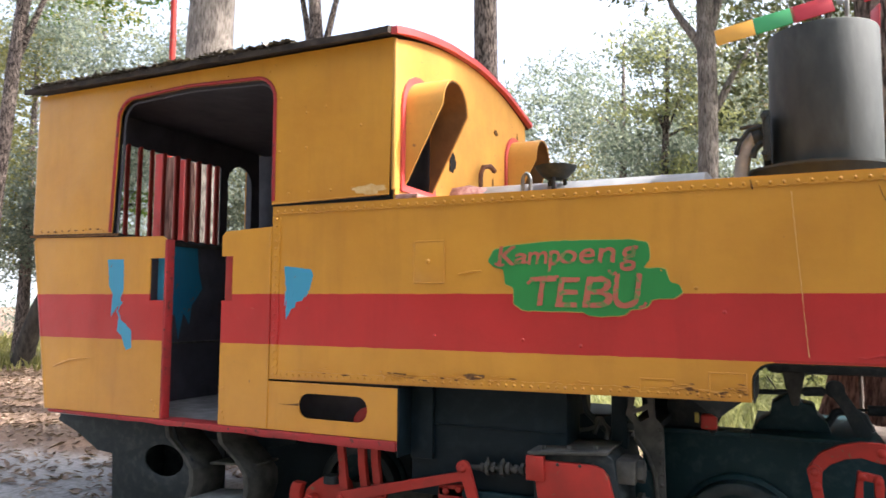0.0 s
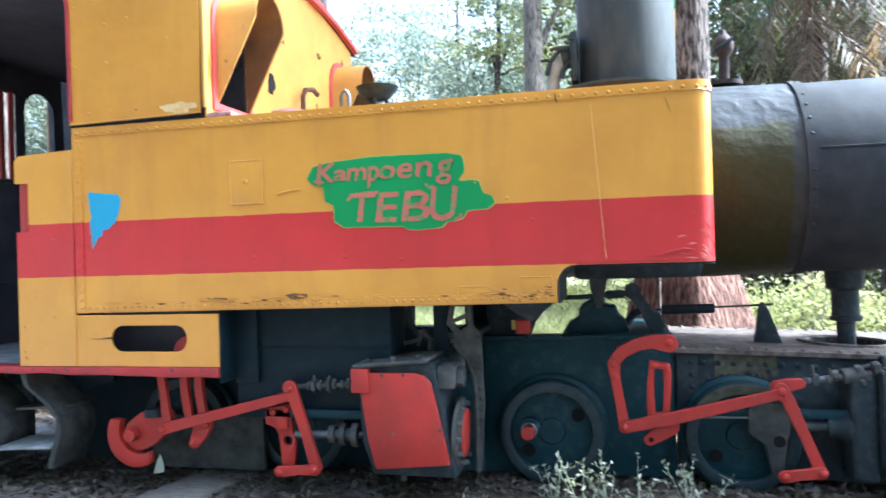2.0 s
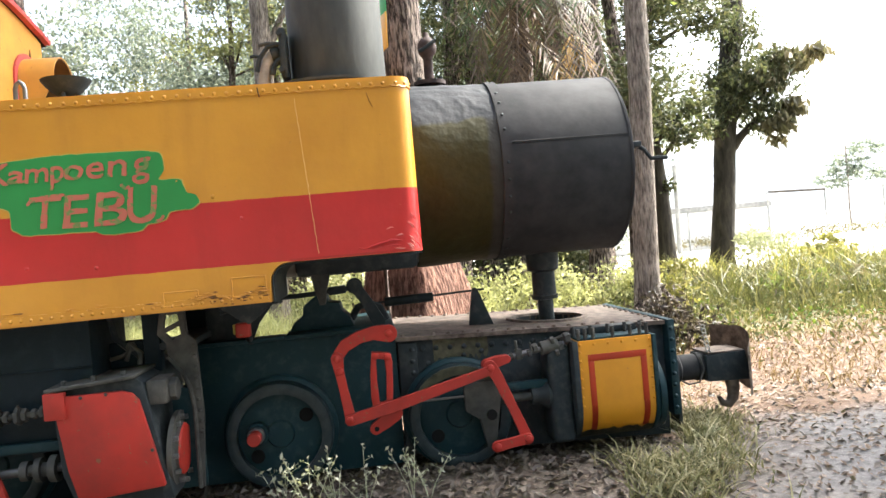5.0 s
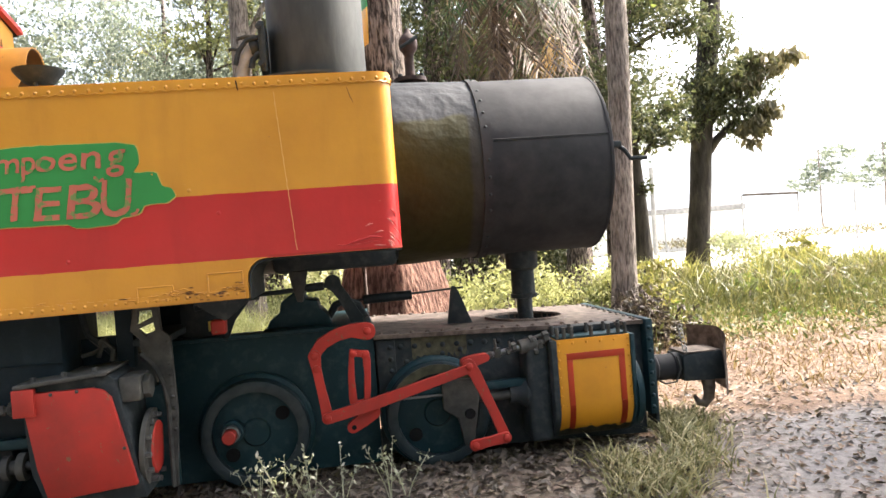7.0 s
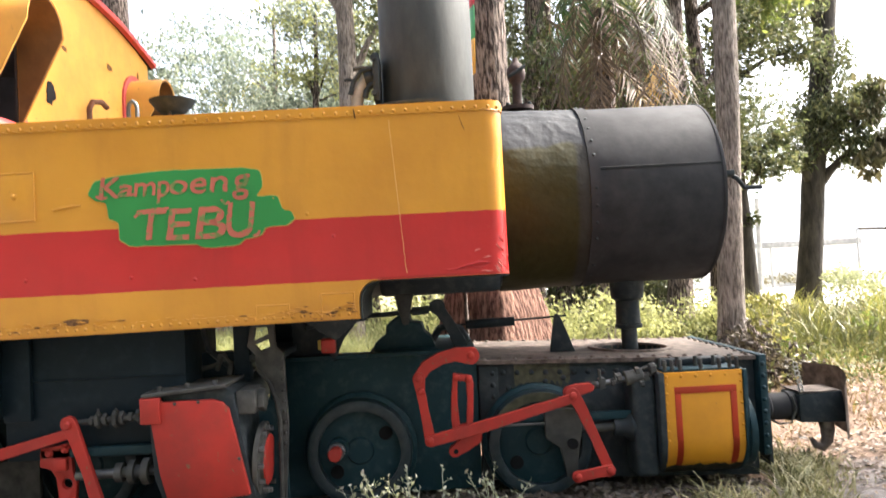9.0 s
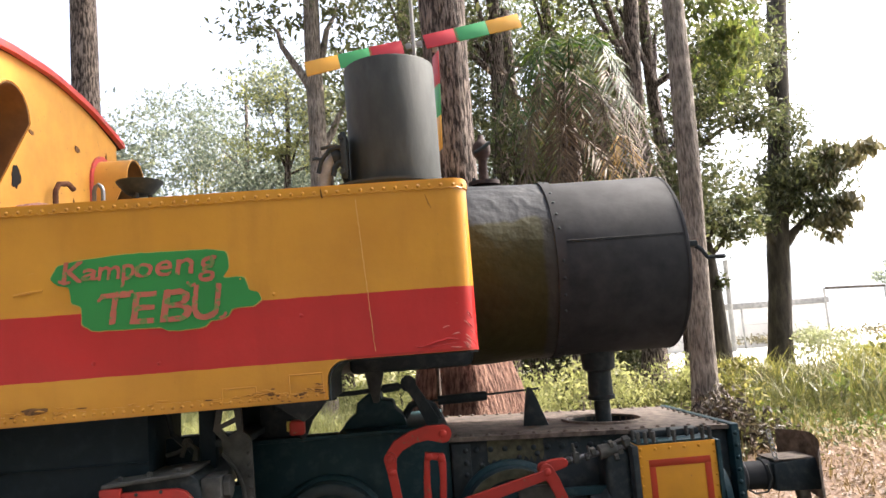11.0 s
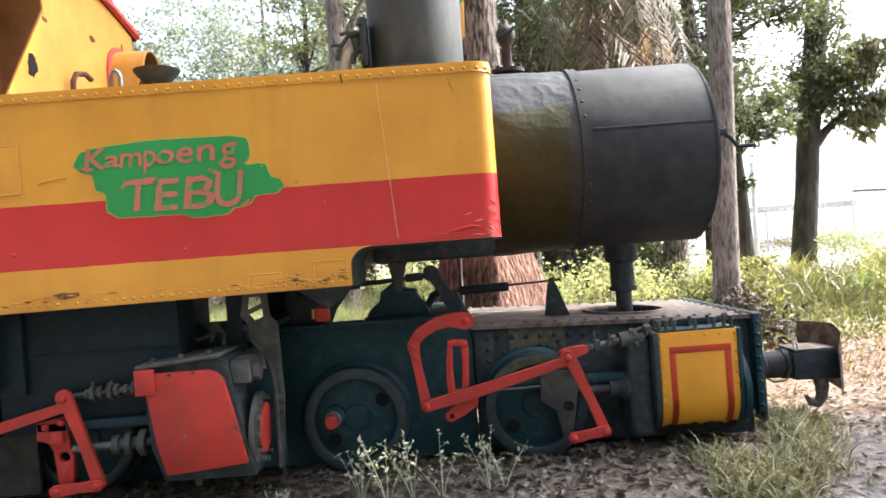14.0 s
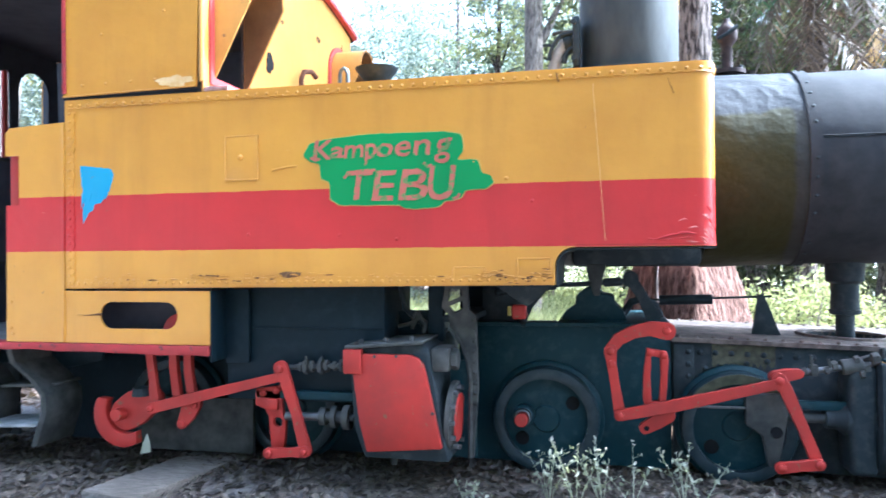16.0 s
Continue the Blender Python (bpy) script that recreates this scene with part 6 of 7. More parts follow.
part("crosshead_block", box(-2.03, -1.975, 0.09, 0.12, 0.385, 0.44, 0.006), "red", rg)
crank = part("crank", flat_bar([(-2.83, 0.325), (-2.77, 0.36), (-2.69, 0.40)], [0.085, 0.09, 0.065], 0.14, 0.18, 0.008), "red", loco, "red crank with a crescent counterweight")
cres = arc(-2.835, 0.325, 0.165, 150, 300, 16) + [(p[0], p[1]) for p in reversed(arc(-2.815, 0.345, 0.115, 150, 300, 16))]
part("counterweight", prism(cres, 0.12, 0.17, 0.006), "red", crank)
part("crankpin", cyl((-2.845, 0.08, 0.33), (-2.845, 0.14, 0.33), 0.032, 16), "red", crank)
part("oiler_cap", lathe([(0, 0.05), (0.04, 0.045), (0.05, 0.0)], (-2.74, 0.15, 0.42), (0, 0, 1), 16), "black", crank)
part("brass_tag", prism([(-2.72, 0.14), (-2.66, 0.15), (-2.665, 0.20), (-2.68, 0.24), (-2.70, 0.20)], 0.10, 0.105), "weed", crank)

# ---- buffer and hook ----
buf = part("buffer_shaft", lathe([(0, 0.0), (0, 0.12), (0.02, 0.12), (0.03, 0.088), (0.16, 0.086), (0.17, 0.076), (0.27, 0.076), (0.275, 0.082), (0.31, 0.082), (0.31, 0)], (1.335, CY, 0.312), (1, 0, 0), 28), "smoke", loco, "grey-black centre buffer with a hook")


def buffer_plate():
    """A bent sheet, bulging to the front, lower at its near edge."""
    bm = bmesh.new()
    n, m = 18, 8
    rows = []
    for j in range(m + 1):
        row = []
        for i in range(n + 1):
            u, v = -1 + 2 * i / n, j / m
            top = 0.43 + 0.085 * min(1.0, (u + 1) / 1.1) ** 0.7
            low = 0.15 + 0.06 * max(0.0, u)
            row.append(bm.verts.new((1.935 - 0.10 * u * u, 1.02 + 0.225 * u, low + (top - low) * v)))
        rows.append(row)
    for p, q in zip(rows, rows[1:]):
        for i in range(n):
            bm.faces.new((p[i], p[i + 1], q[i + 1], q[i]))
    bmesh.ops.solidify(bm, geom=list(bm.faces), thickness=0.018)
    return bm


part("buffer_plate", buffer_plate(), "rust", buf, "curved rusty grey buffer plate", 40)
part("buffer_wedge", prism([(1.64, 0.385), (1.88, 0.40), (1.905, 0.225), (1.64, 0.235)], 0.90, 1.12, 0.008), "black", buf)
# Paler sheet on the wedge's top, the light there put into its colour.
part("wedge_top", box(1.65, 1.875, 0.905, 1.115, 0.394, 0.402, 0.002), "rust", buf)
part("hook", tube([(1.80, 0.95, 0.25), (1.812, 0.95, 0.18), (1.805, 0.95, 0.12), (1.775, 0.95, 0.085), (1.74, 0.95, 0.095), (1.718, 0.95, 0.135)], [0.042, 0.038, 0.032, 0.027, 0.02, 0.010], 12), "rust", buf, "rusty coupling hook")
part("wire", tube([(1.61, CY - 0.078, 0.38), (1.625, CY - 0.09, 0.31), (1.60, CY - 0.078, 0.235), (1.54, CY - 0.06, 0.225), (1.50, CY - 0.06, 0.25)], 0.006, 6), "grime", buf)
for k in range(7):
    f = k / 6
    part("chain_link", tube([(1.665 + 0.06 * f + 0.012 * math.cos(w), 0.92 + 0.18 * f, 0.40 + 0.125 * f + 0.014 * math.sin(w)) for w in [i * math.pi / 4 for i in range(9)]], 0.004, 6), "dust", buf)
rivet_parts([(1.345, CY + 0.09 * math.cos(a), 0.30 + 0.09 * math.sin(a)) for a in [k * math.pi / 4 for k in range(8)]], (1, 0, 0), 0.012, 0.012, "smoke", buf, "bolt")

# rails that the wheels stand on, half buried, and a sleeper end
for y in (0.60, 1.45):
    rail = part("rail", box(-4.3, 1.25, y - 0.025, y + 0.025, -0.09, 0.002, 0.008), "rust", None, "rusty half-buried light rail")
    tagged(rail, category="rail", group="track rails", kind="structure")
slp = part("sleeper", box(-0.16, 0.16, -0.48, 0.48, -0.06, 0.055, 0.012), "timber", None, "grey weathered timber sleeper end on the ground")
slp.matrix_world = pose(-2.55, 0.22, 0.0, 0, 0, -12)
tagged(slp, category="sleeper")


# ---- leaves and plants ----
def leaves_mesh(name, centres, sizes, rng, droop=0.0, slim=0.45):
    """One mesh of folded pointed leaves, one at each centre."""
    n = len(centres)
    d = rng.normal(size=(n, 3))
    d[:, 2] -= droop
    d /= np.linalg.norm(d, axis=1)[:, None]
    s = np.cross(d, rng.normal(size=(n, 3)))
    s /= np.linalg.norm(s, axis=1)[:, None]
    nrm = np.cross(d, s)
    L = sizes[:, None]
    base, tip = centres - d * L * 0.5, centres + d * L * 0.5
    mid = centres + nrm * L * 0.08
    a, b = mid + s * L * slim * 0.5, mid - s * L * slim * 0.5
    v = np.stack([base, a, tip, b], axis=1).reshape(-1, 3)
    me = bpy.data.meshes.new(name)
    f = np.arange(n * 4).reshape(-1, 4)
    me.from_pydata(v.tolist(), [], f.tolist())
    return me


def cloud(rng, blobs, n, loose=0.10):
    """Places for n leaves in ragged clumps inside ellipsoid shells (centre, radii)."""
    vol = np.array([b[1][0] * b[1][1] * b[1][2] for b in blobs]) ** 0.67
    pick = rng.choice(len(blobs), size=n, p=vol / vol.sum())
    c = np.array([b[0] for b in blobs])[pick]
    r = np.array([b[1] for b in blobs])[pick]
    k = max(6, n // 60)
    seeds = rng.normal(size=(k, 3))
    seeds /= np.linalg.norm(seeds, axis=1)[:, None]
    seeds *= (rng.uniform(0.35, 1.0, size=(k, 1)))
    u = seeds[rng.integers(0, k, n)] + rng.normal(size=(n, 3)) * loose * np.array([1.25, 1.25, 0.6])
    return c + u * r


def leaf_object(name, mesh, material, parent):
    mesh.materials.append(M[material])
    ob = new(name, mesh)
    ob.parent = parent
    return ob


def trunk_form(base, top, r0, r1, seed, flare=1.5, bend=0.15, n=14, rings=18, butt=0.0):
    bm = bmesh.new()
    a, b = Vector(base), Vector(top)
    rows = []
    for j in range(rings + 1):
        t = (j / rings) ** 1.5
        c = a.lerp(b, t) + Vector((bend * noise.noise((t * 2, seed, 0)), bend * noise.noise((t * 2, seed, 5)), 0)) * min(1, t * 4)
        r = r0 + (r1 - r0) * t
        r *= 1 + (flare - 1) * math.exp(-t * (b - a).length / 0.35)
        row = []
        for i in range(n):
            w = 2 * math.pi * i / n
            rr = r * (1 + 0.10 * noise.noise((math.cos(w) * 1.5 + seed, math.sin(w) * 1.5, t * 9)))
            if butt:
                lobe = max(0.0, math.cos(w * 2.5 + seed)) ** 2
                rr += butt * lobe * math.exp(-t * (b - a).length / 0.30)
            row.append(bm.verts.new(c + Vector((rr * math.cos(w), rr * math.sin(w), 0))))
        rows.append(row)
    for p, q in zip(rows, rows[1:]):
        for i in range(n):
            bm.faces.new((p[i], p[(i + 1) % n], q[(i + 1) % n], q[i]))
    return bm


def branch_set(start, ends, r, seed):
    bm = bmesh.new()
    s = Vector(start)
    for k, e in enumerate(ends):
        e = Vector(e)
        pts = [s.lerp(e, t) + Vector((noise.noise((t * 3, k, seed)), noise.noise((t * 3, k + 9, seed)), 0.6 * math.sin(t * 3.0))) * 0.12 * (e - s).length * t for t in (0, 0.2, 0.4, 0.6, 0.8, 1.0)]
        tube(pts, [r * (1 - 0.8 * t) for t in (0, 0.2, 0.4, 0.6, 0.8, 1.0)], 7, bm)
    return bm


def tree(label, base, top, r0, r1, bark, blobs=(), n=0, size=0.15, leaf="leaf", seed=1, flare=1.5, butt=0.0, bend=0.15, droop=0.3, extra=(), rings=18, sides=14, slim=0.45, loose=0.10):
    t = thing("tree", label, "tree", at=base)
    inv = Matrix.Translation(-Vector(base))
    part("trunk", turn(trunk_form(base, top, r0, r1, seed, flare, bend, sides, rings, butt), inv), bark, t, "", 60)
    if blobs:
        for k, b in enumerate(blobs):
            part("limb", turn(branch_set(Vector(base).lerp(Vector(top), 0.72 if b[0][2] > 0.7 * top[2] else min(0.7, b[0][2] / top[2] * 0.8)), [b[0]], r1 * 0.7, seed + k), inv), bark, t, "", 60)
        rng = np.random.default_rng(seed)
        c = cloud(rng, blobs, n, loose) - np.array(base)
        leaf_object("crown", leaves_mesh("crown", c, size * rng.uniform(0.6, 1.3, n), rng, droop, slim), leaf, t)
    for blobs2, n2, size2, leaf2, droop2 in extra:
        rng = np.random.default_rng(seed + 50)
        for b in blobs2:
            k = n2 // len(blobs2)
            c = cloud(rng, [b], k, 0.3) - np.array(base)
            leaf_object("foliage_clump", leaves_mesh("foliage_clump", c, size2 * rng.uniform(0.6, 1.3, k), rng, droop2), leaf2, t)
    return t


# the near trees behind the engine
# The high crown is unseen, set aside so that sun reaches the engine.
tree("tall tree with furrowed brown bark and reddish buttress roots", (0.12, 2.45, -0.05), (0.16, 2.45, 9.0), 0.19, 0.165, "bark",
     [((-0.6, 2.4, 9.4), (2.0, 2.4, 1.2)), ((-1.9, 2.9, 8.6), (1.9, 1.9, 1.0)), ((-0.3, 4.6, 9.0), (1.6, 1.6, 1.0))], 4200, 0.30, "leaf", 3, 1.6, 0.0, 0.05, rings=44, sides=40)
near_tree = [o for o in scene.objects if o.name == "tree"][0]
flare = bmesh.new()
rows = []
for j in range(27):
    z = -0.1 + 2.0 * j / 26
    row = []
    for i in range(56):
        w = 2 * math.pi * i / 56
        spread = 0.185 + 0.36 * max(0.0, 1 - z / 1.75) ** 1.1
        lobe = 0.75 + 0.25 * math.cos(5 * w + 0.6) + 0.1 * noise.noise((math.cos(w) * 3, math.sin(w) * 3, z * 1.5))
        rr = 0.175 + (spread - 0.175) * (0.55 + 0.75 * lobe) + 0.015 * noise.noise((math.cos(w) * 5, math.sin(w) * 5, z * 5))
        lean = -0.07 * max(0.0, 1 - abs(z - 0.6) / 1.3)
        rr *= 1 + 0.28 * max(0.0, math.cos(w)) * max(0.0, 1 - z / 1.3)
        row.append(flare.verts.new((lean + rr * math.cos(w), rr * math.sin(w), z)))
    rows.append(row)
for p, q in zip(rows, rows[1:]):
    for i in range(56):
        flare.faces.new((p[i], p[(i + 1) % 56], q[(i + 1) % 56], q[i]))
part("buttress_root", flare, "bark_red", near_tree, "reddish flared root collar", 60)

# Unseen high crown blobs, placed to dapple the sun on the cab front.
slender = tree("slender pale-barked tree beside the grass", (2.33, 3.55, -0.03), (2.66, 3.6, 9.5), 0.112, 0.085, "bark_pale",
     [((2.9, 5.6, 9.4), (2.2, 1.6, 1.2)), ((2.8, 3.3, 8.9), (1.3, 1.5, 0.6))], 3000, 0.26, "leaf", 5, 1.5, 0.05, 0.06, rings=30, sides=20,
     extra=[([((3.15, 4.1, 3.85), (0.32, 0.3, 0.38)), ((2.95, 4.0, 4.5), (0.4, 0.3, 0.25)), ((3.4, 4.2, 4.2), (0.25, 0.25, 0.25))], 1500, 0.10, "leaf_mid", 1.4)])
tree("dark leaning trunk at the edge of the field", (5.52, 10.5, -0.1), (5.25, 10.6, 6.2), 0.17, 0.10, "bark_dark",
     [((5.3, 10.5, 4.7), (0.6, 0.6, 0.5)), ((5.8, 10.5, 5.5), (1.3, 1.0, 0.55)), ((5.95, 10.3, 2.9), (0.62, 0.5, 0.42)), ((6.2, 10.3, 3.4), (0.45, 0.4, 0.3)), ((5.55, 10.4, 1.85), (0.2, 0.2, 0.2)), ((5.5, 10.4, 3.2), (0.4, 0.4, 0.5)), ((6.6, 10.4, 5.0), (0.6, 0.6, 0.4)), ((6.2, 10.4, 6.4), (1.0, 0.7, 0.7)), ((5.4, 10.5, 6.3), (0.6, 0.6, 0.5))], 8800, 0.12, "leaf_olive", 7, 1.7)
tree("grey tree hung with clumps of epiphyte leaves", (7.56, 12.5, -0.1), (8.62, 12.5, 8.5), 0.25, 0.21, "bark_dark",
     [((8.25, 12.2, 4.0), (0.65, 0.6, 0.9)), ((8.65, 12.2, 3.3), (0.5, 0.5, 0.5)), ((7.65, 12.2, 3.9), (0.45, 0.5, 0.7)), ((8.2, 12.2, 5.2), (0.5, 0.6, 0.6)), ((9.0, 12.2, 4.5), (0.5, 0.5, 0.35)), ((7.45, 12.2, 3.2), (0.3, 0.4, 0.4)), ((7.5, 12.3, 6.9), (0.8, 0.8, 0.9)), ((8.6, 12.2, 4.0), (0.8, 0.5, 0.7))], 8000, 0.14, "leaf_olive", 9, 1.4, droop=1.2, loose=0.20, slim=0.34, extra=[([((9.25, 12.0, 3.35), (0.25, 0.3, 0.25)), ((9.5, 12.0, 4.5), (0.45, 0.4, 0.32)), ((8.9, 12.0, 4.2), (0.4, 0.3, 0.5)), ((8.75, 11.9, 2.95), (0.25, 0.3, 0.3))], 800, 0.26, "leaf_dry", 2.2)])
tree("grey trunk wound with leaves", (-1.42, 6.4, -0.05), (-1.28, 6.4, 9.0), 0.125, 0.105, "bark_pale",
     [((-1.0, 6.5, 8.2), (2.0, 1.8, 1.2)), ((-0.85, 6.5, 4.6), (0.45, 0.5, 1.4)), ((-2.0, 6.5, 5.7), (0.8, 0.6, 0.35)), ((-1.0, 6.5, 5.9), (0.6, 0.5, 0.4))], 5200, 0.11, "leaf_olive", 11)
tree("thick grey trunk behind the cab", (-7.85, 4.2, -0.05), (-7.2, 4.2, 9.5), 0.32, 0.28, "bark_pale", [((-7.4, 4.4, 9.2), (2.4, 2.2, 1.3))], 2500, 0.18, "leaf", 13, rings=24, sides=24)
tree("straight brown trunk rising behind the cab roof", (-4.15, 6.2, -0.05), (-4.42, 6.2, 10.0), 0.175, 0.15, "bark", [((-4.4, 6.3, 10.4), (2.2, 2.0, 1.0))], 2200, 0.18, "leaf", 15)
tree("forked brown tree with a high crown", (-8.6, 8.6, -0.05), (-9.0, 8.6, 8.0), 0.16, 0.13, "bark", [((-9.6, 8.6, 9.2), (1.8, 1.6, 1.0)), ((-7.8, 8.6, 9.3), (1.7, 1.5, 1.0))], 2600, 0.18, "leaf", 17)
tree("grey trunk at the far end of the engine", (-15.75, 6.3, -0.05), (-14.1, 6.3, 9.0), 0.15, 0.12, "bark", [((-13.5, 6.5, 8.4), (2.4, 2.0, 1.3))], 2500, 0.14, "leaf", 19, 1.1)
tree("short leaning dark trunk on the grass", (-16.45, 8.0, -0.05), (-14.8, 8.0, 3.4), 0.22, 0.16, "bark_dark", [((-14.6, 8.2, 4.0), (1.3, 1.2, 0.8)), ((-13.8, 8.6, 3.6), (1.0, 0.9, 0.6))], 800, 0.13, "leaf", 21, 1.15)

# darker grove behind the smokebox
grove = [((1.2, 8.2), 0.16, 31), ((2.7, 9.6), 0.14, 33), ((3.6, 8.8), 0.2, 35), ((0.3, 9.5), 0.18, 37), ((2.1, 10.5), 0.2, 41), ((3.9, 11.8), 0.2, 43), ((4.5, 9.3), 0.15, 47)]
for (x, y), r, seed in grove:
    rg_ = random.Random(seed)
    blobs = [((x + rg_.uniform(-1.1, 1.1), y + rg_.uniform(-0.8, 0.8), z), (rg_.uniform(0.7, 1.2), rg_.uniform(0.7, 1.1), rg_.uniform(0.5, 0.9))) for z in (2.7, 3.5, 4.3, 5.1, 5.9, 6.8, 7.6)]
    tree("leafy dark green grove tree", (x, y, -0.05), (x + rg_.uniform(-0.4, 0.4), y, 7.5), r, r * 0.6, "bark", blobs, 9500, 0.10, "leaf_olive" if seed % 3 else "leaf_mid", seed, loose=0.15)
fronds = tree("palm with dry hanging brown fronds", (1.85, 6.1, -0.05), (1.9, 6.1, 4.4), 0.12, 0.11, "bark",
              [((1.9, 6.0, 4.3), (1.1, 0.9, 0.6))], 60, 0.42, "leaf_brown", 45, droop=1.6, slim=0.09)


def frond(name, way, out, rise, fall, leaf, seed, label, head=(2.0, 6.0, 4.45), pairs=22):
    """A feathered palm leaf: a bowed midrib with two rows of narrow leaflets."""
    rnd = random.Random(seed)
    c, d = math.cos(radians(way)), math.sin(radians(way))
    at = lambda f: Vector((head[0] - 1.85 + out * c * f ** 0.8, head[1] - 6.1 + out * d * f ** 0.8, head[2] + 0.05 + rise * math.sin(math.pi * min(1, f * 1.1)) - fall * f ** 2))
    bm = tube([at(k / 10) for k in range(11)], [0.016 - 0.0013 * k for k in range(11)], 5)
    for k in range(pairs):
        f = 0.2 + 0.8 * k / pairs
        p, ahead = at(f), (at(min(1, f + 0.03)) - at(f - 0.03)).normalized()
        wing = ahead.cross(Vector((0.2 * c, 0.2 * d, 1))).normalized()
        size = 0.34 * math.sin(math.pi * (0.15 + 0.8 * (1 - f))) + 0.06
        for way2 in (-1, 1):
            tip = p + wing * way2 * size * rnd.uniform(0.5, 0.9) + ahead * size * 0.55 + Vector((rnd.uniform(-0.03, 0.03), rnd.uniform(-0.03, 0.03), -size * rnd.uniform(0.1, 0.7)))
            mid = p.lerp(tip, 0.45) + Vector((0, 0, 0.02))
            q = ahead * 0.018
            verts = [bm.verts.new(v) for v in (p, mid + q, tip, mid - q)]
            bm.faces.new(verts)
    part(name, bm, leaf, fronds, label)


for k in range(13):
    frond("dead_frond", 190 + 130 * k / 12, 0.35 + 0.2 * (k % 3), 0.10, 1.35 + 0.2 * (k % 4), "leaf_brown", 700 + k, "dry brown hanging frond", (1.70 + 0.065 * k, 6.0, 4.5 - 0.08 * (k % 5)))
for k in range(7):
    frond("green_frond", 150 + 170 * k / 6, 0.9 + 0.2 * (k % 2), 0.45, 0.75, "leaf_dark", 730 + k, "dark green arching frond", (2.0, 6.0, 4.5))
frond("pale_frond", 308, 0.62, 0.10, 0.45, "straw", 741, "pale straw-coloured frond", (1.85, 5.95, 3.52), 22)
frond("dead_frond", 235, 0.55, 0.08, 0.9, "leaf_brown", 742, "dry brown hanging frond", (1.95, 5.95, 3.75), 22)
frond("orange_frond", 290, 0.16, 0.0, 0.42, "leaf_orange", 743, "orange-yellow withered frond", (2.50, 5.85, 3.62), 16)
frond("orange_frond", 300, 0.22, 0.04, 0.28, "leaf_orange", 744, "orange-yellow withered frond", (2.24, 5.85, 3.28), 14)

# undergrowth below the grove
def thicket(label, spots, n, size, leaf, seed):
    for k, (x, y, w, h) in enumerate(spots):
        rnd = random.Random(seed + k)
        t = thing("thicket", label, "thicket", at=(x, y, 0))
        blobs = [((rnd.uniform(-0.6, 0.6) * w, rnd.uniform(-0.3, 0.3) * w, h * f), (w * rnd.uniform(0.5, 0.8), w * 0.45, h * 0.3)) for f in (0.25, 0.45, 0.65, 0.8)]
        for b in blobs:
            part("stem", tube([(0, 0, -0.1), (b[0][0] * 0.5, b[0][1] * 0.5, b[0][2] * 0.6), b[0]], [0.02, 0.014, 0.006], 6), "bark_dark", t)
        r2 = np.random.default_rng(seed + k)
        leaf_object("foliage", leaves_mesh("foliage", cloud(r2, blobs, n, 0.22), size * r2.uniform(0.6, 1.3, n), r2, 0.2), leaf, t)


thicket("shaded green undergrowth below the grove", [(-0.2, 10.0, 1.2, 1.6), (1.3, 10.4, 1.1, 1.3), (2.6, 10.8, 1.0, 1.2), (3.6, 10.2, 1.1, 1.2), (2.0, 11.4, 1.4, 1.8), (4.2, 11.8, 1.2, 1.4)], 2200, 0.10, "leaf_olive", 600)
thicket("sunlit yellow-green bushes in the grass", [(0.75, 5.2, 0.7, 0.9), (1.9, 5.4, 0.7, 0.8), (-0.4, 5.6, 0.7, 1.0), (3.1, 5.8, 0.6, 0.75)], 2400, 0.055, "leaf_pale", 640)
thicket("dark green bushes beyond the cab", [(-13.0, 10.5, 1.6, 1.6), (-26.0, 15.5, 2.2, 1.5), (-30.0, 17.5, 2.6, 1.9), (-10.5, 10.5, 1.6, 2.0), (-8.0, 11.5, 1.6, 2.2)], 900, 0.16, "leaf_hazed", 660)

# the far wood, its haze put into the pale leaf colour
far_rng = random.Random(77)
for k in range(34):
    ang = -68 + 88 * (k + far_rng.uniform(-0.4, 0.4)) / 33
    dist = far_rng.uniform(15, 27) + (4 if ang < -51 else 0)
    x, y = -0.4 + dist * math.sin(radians(ang)), -3.2 + dist * math.cos(radians(ang))
    h = far_rng.uniform(6.0, 9.5) * (0.78 if -40 < ang < -18 else 1.0)
    blobs = [((x + far_rng.uniform(-1.8, 1.8), y + far_rng.uniform(-1.5, 1.5), h * f), (far_rng.uniform(1.2, 2.2), far_rng.uniform(1.1, 1.9), far_rng.uniform(0.8, 1.3))) for f in ((0.22, 0.36, 0.5, 0.64, 0.78, 0.92) if ang > -49 else (0.34, 0.48, 0.6, 0.72, 0.84, 0.95))]
    tree("hazy grey-green woodland tree", (x, y, -0.2), (x + far_rng.uniform(-0.6, 0.6), y, h), 0.17, 0.03, "bark", blobs, 18000, 0.11, "leaf_hazed" if k % 5 else "leaf_bright", 100 + k, loose=0.085, rings=8, sides=8)


tree("yellow-green tree before the hazy wood", (-2.9, 12.6, -0.1), (-2.7, 12.8, 7.0), 0.14, 0.04, "bark",
     [((-3.2, 12.8, 7.0), (0.9, 0.8, 0.6)), ((-2.2, 13.0, 6.6), (0.9, 0.8, 0.6)), ((-3.0, 12.6, 5.7), (1.1, 0.8, 0.5)), ((-1.9, 12.8, 5.3), (0.7, 0.7, 0.5)), ((-2.6, 12.7, 4.3), (0.6, 0.6, 0.35))], 6000, 0.10, "leaf_pale", 95, loose=0.13, rings=10, sides=8)

# unseen trees added round the clearing to block sky light and darken reflections
ring_rng = random.Random(505)
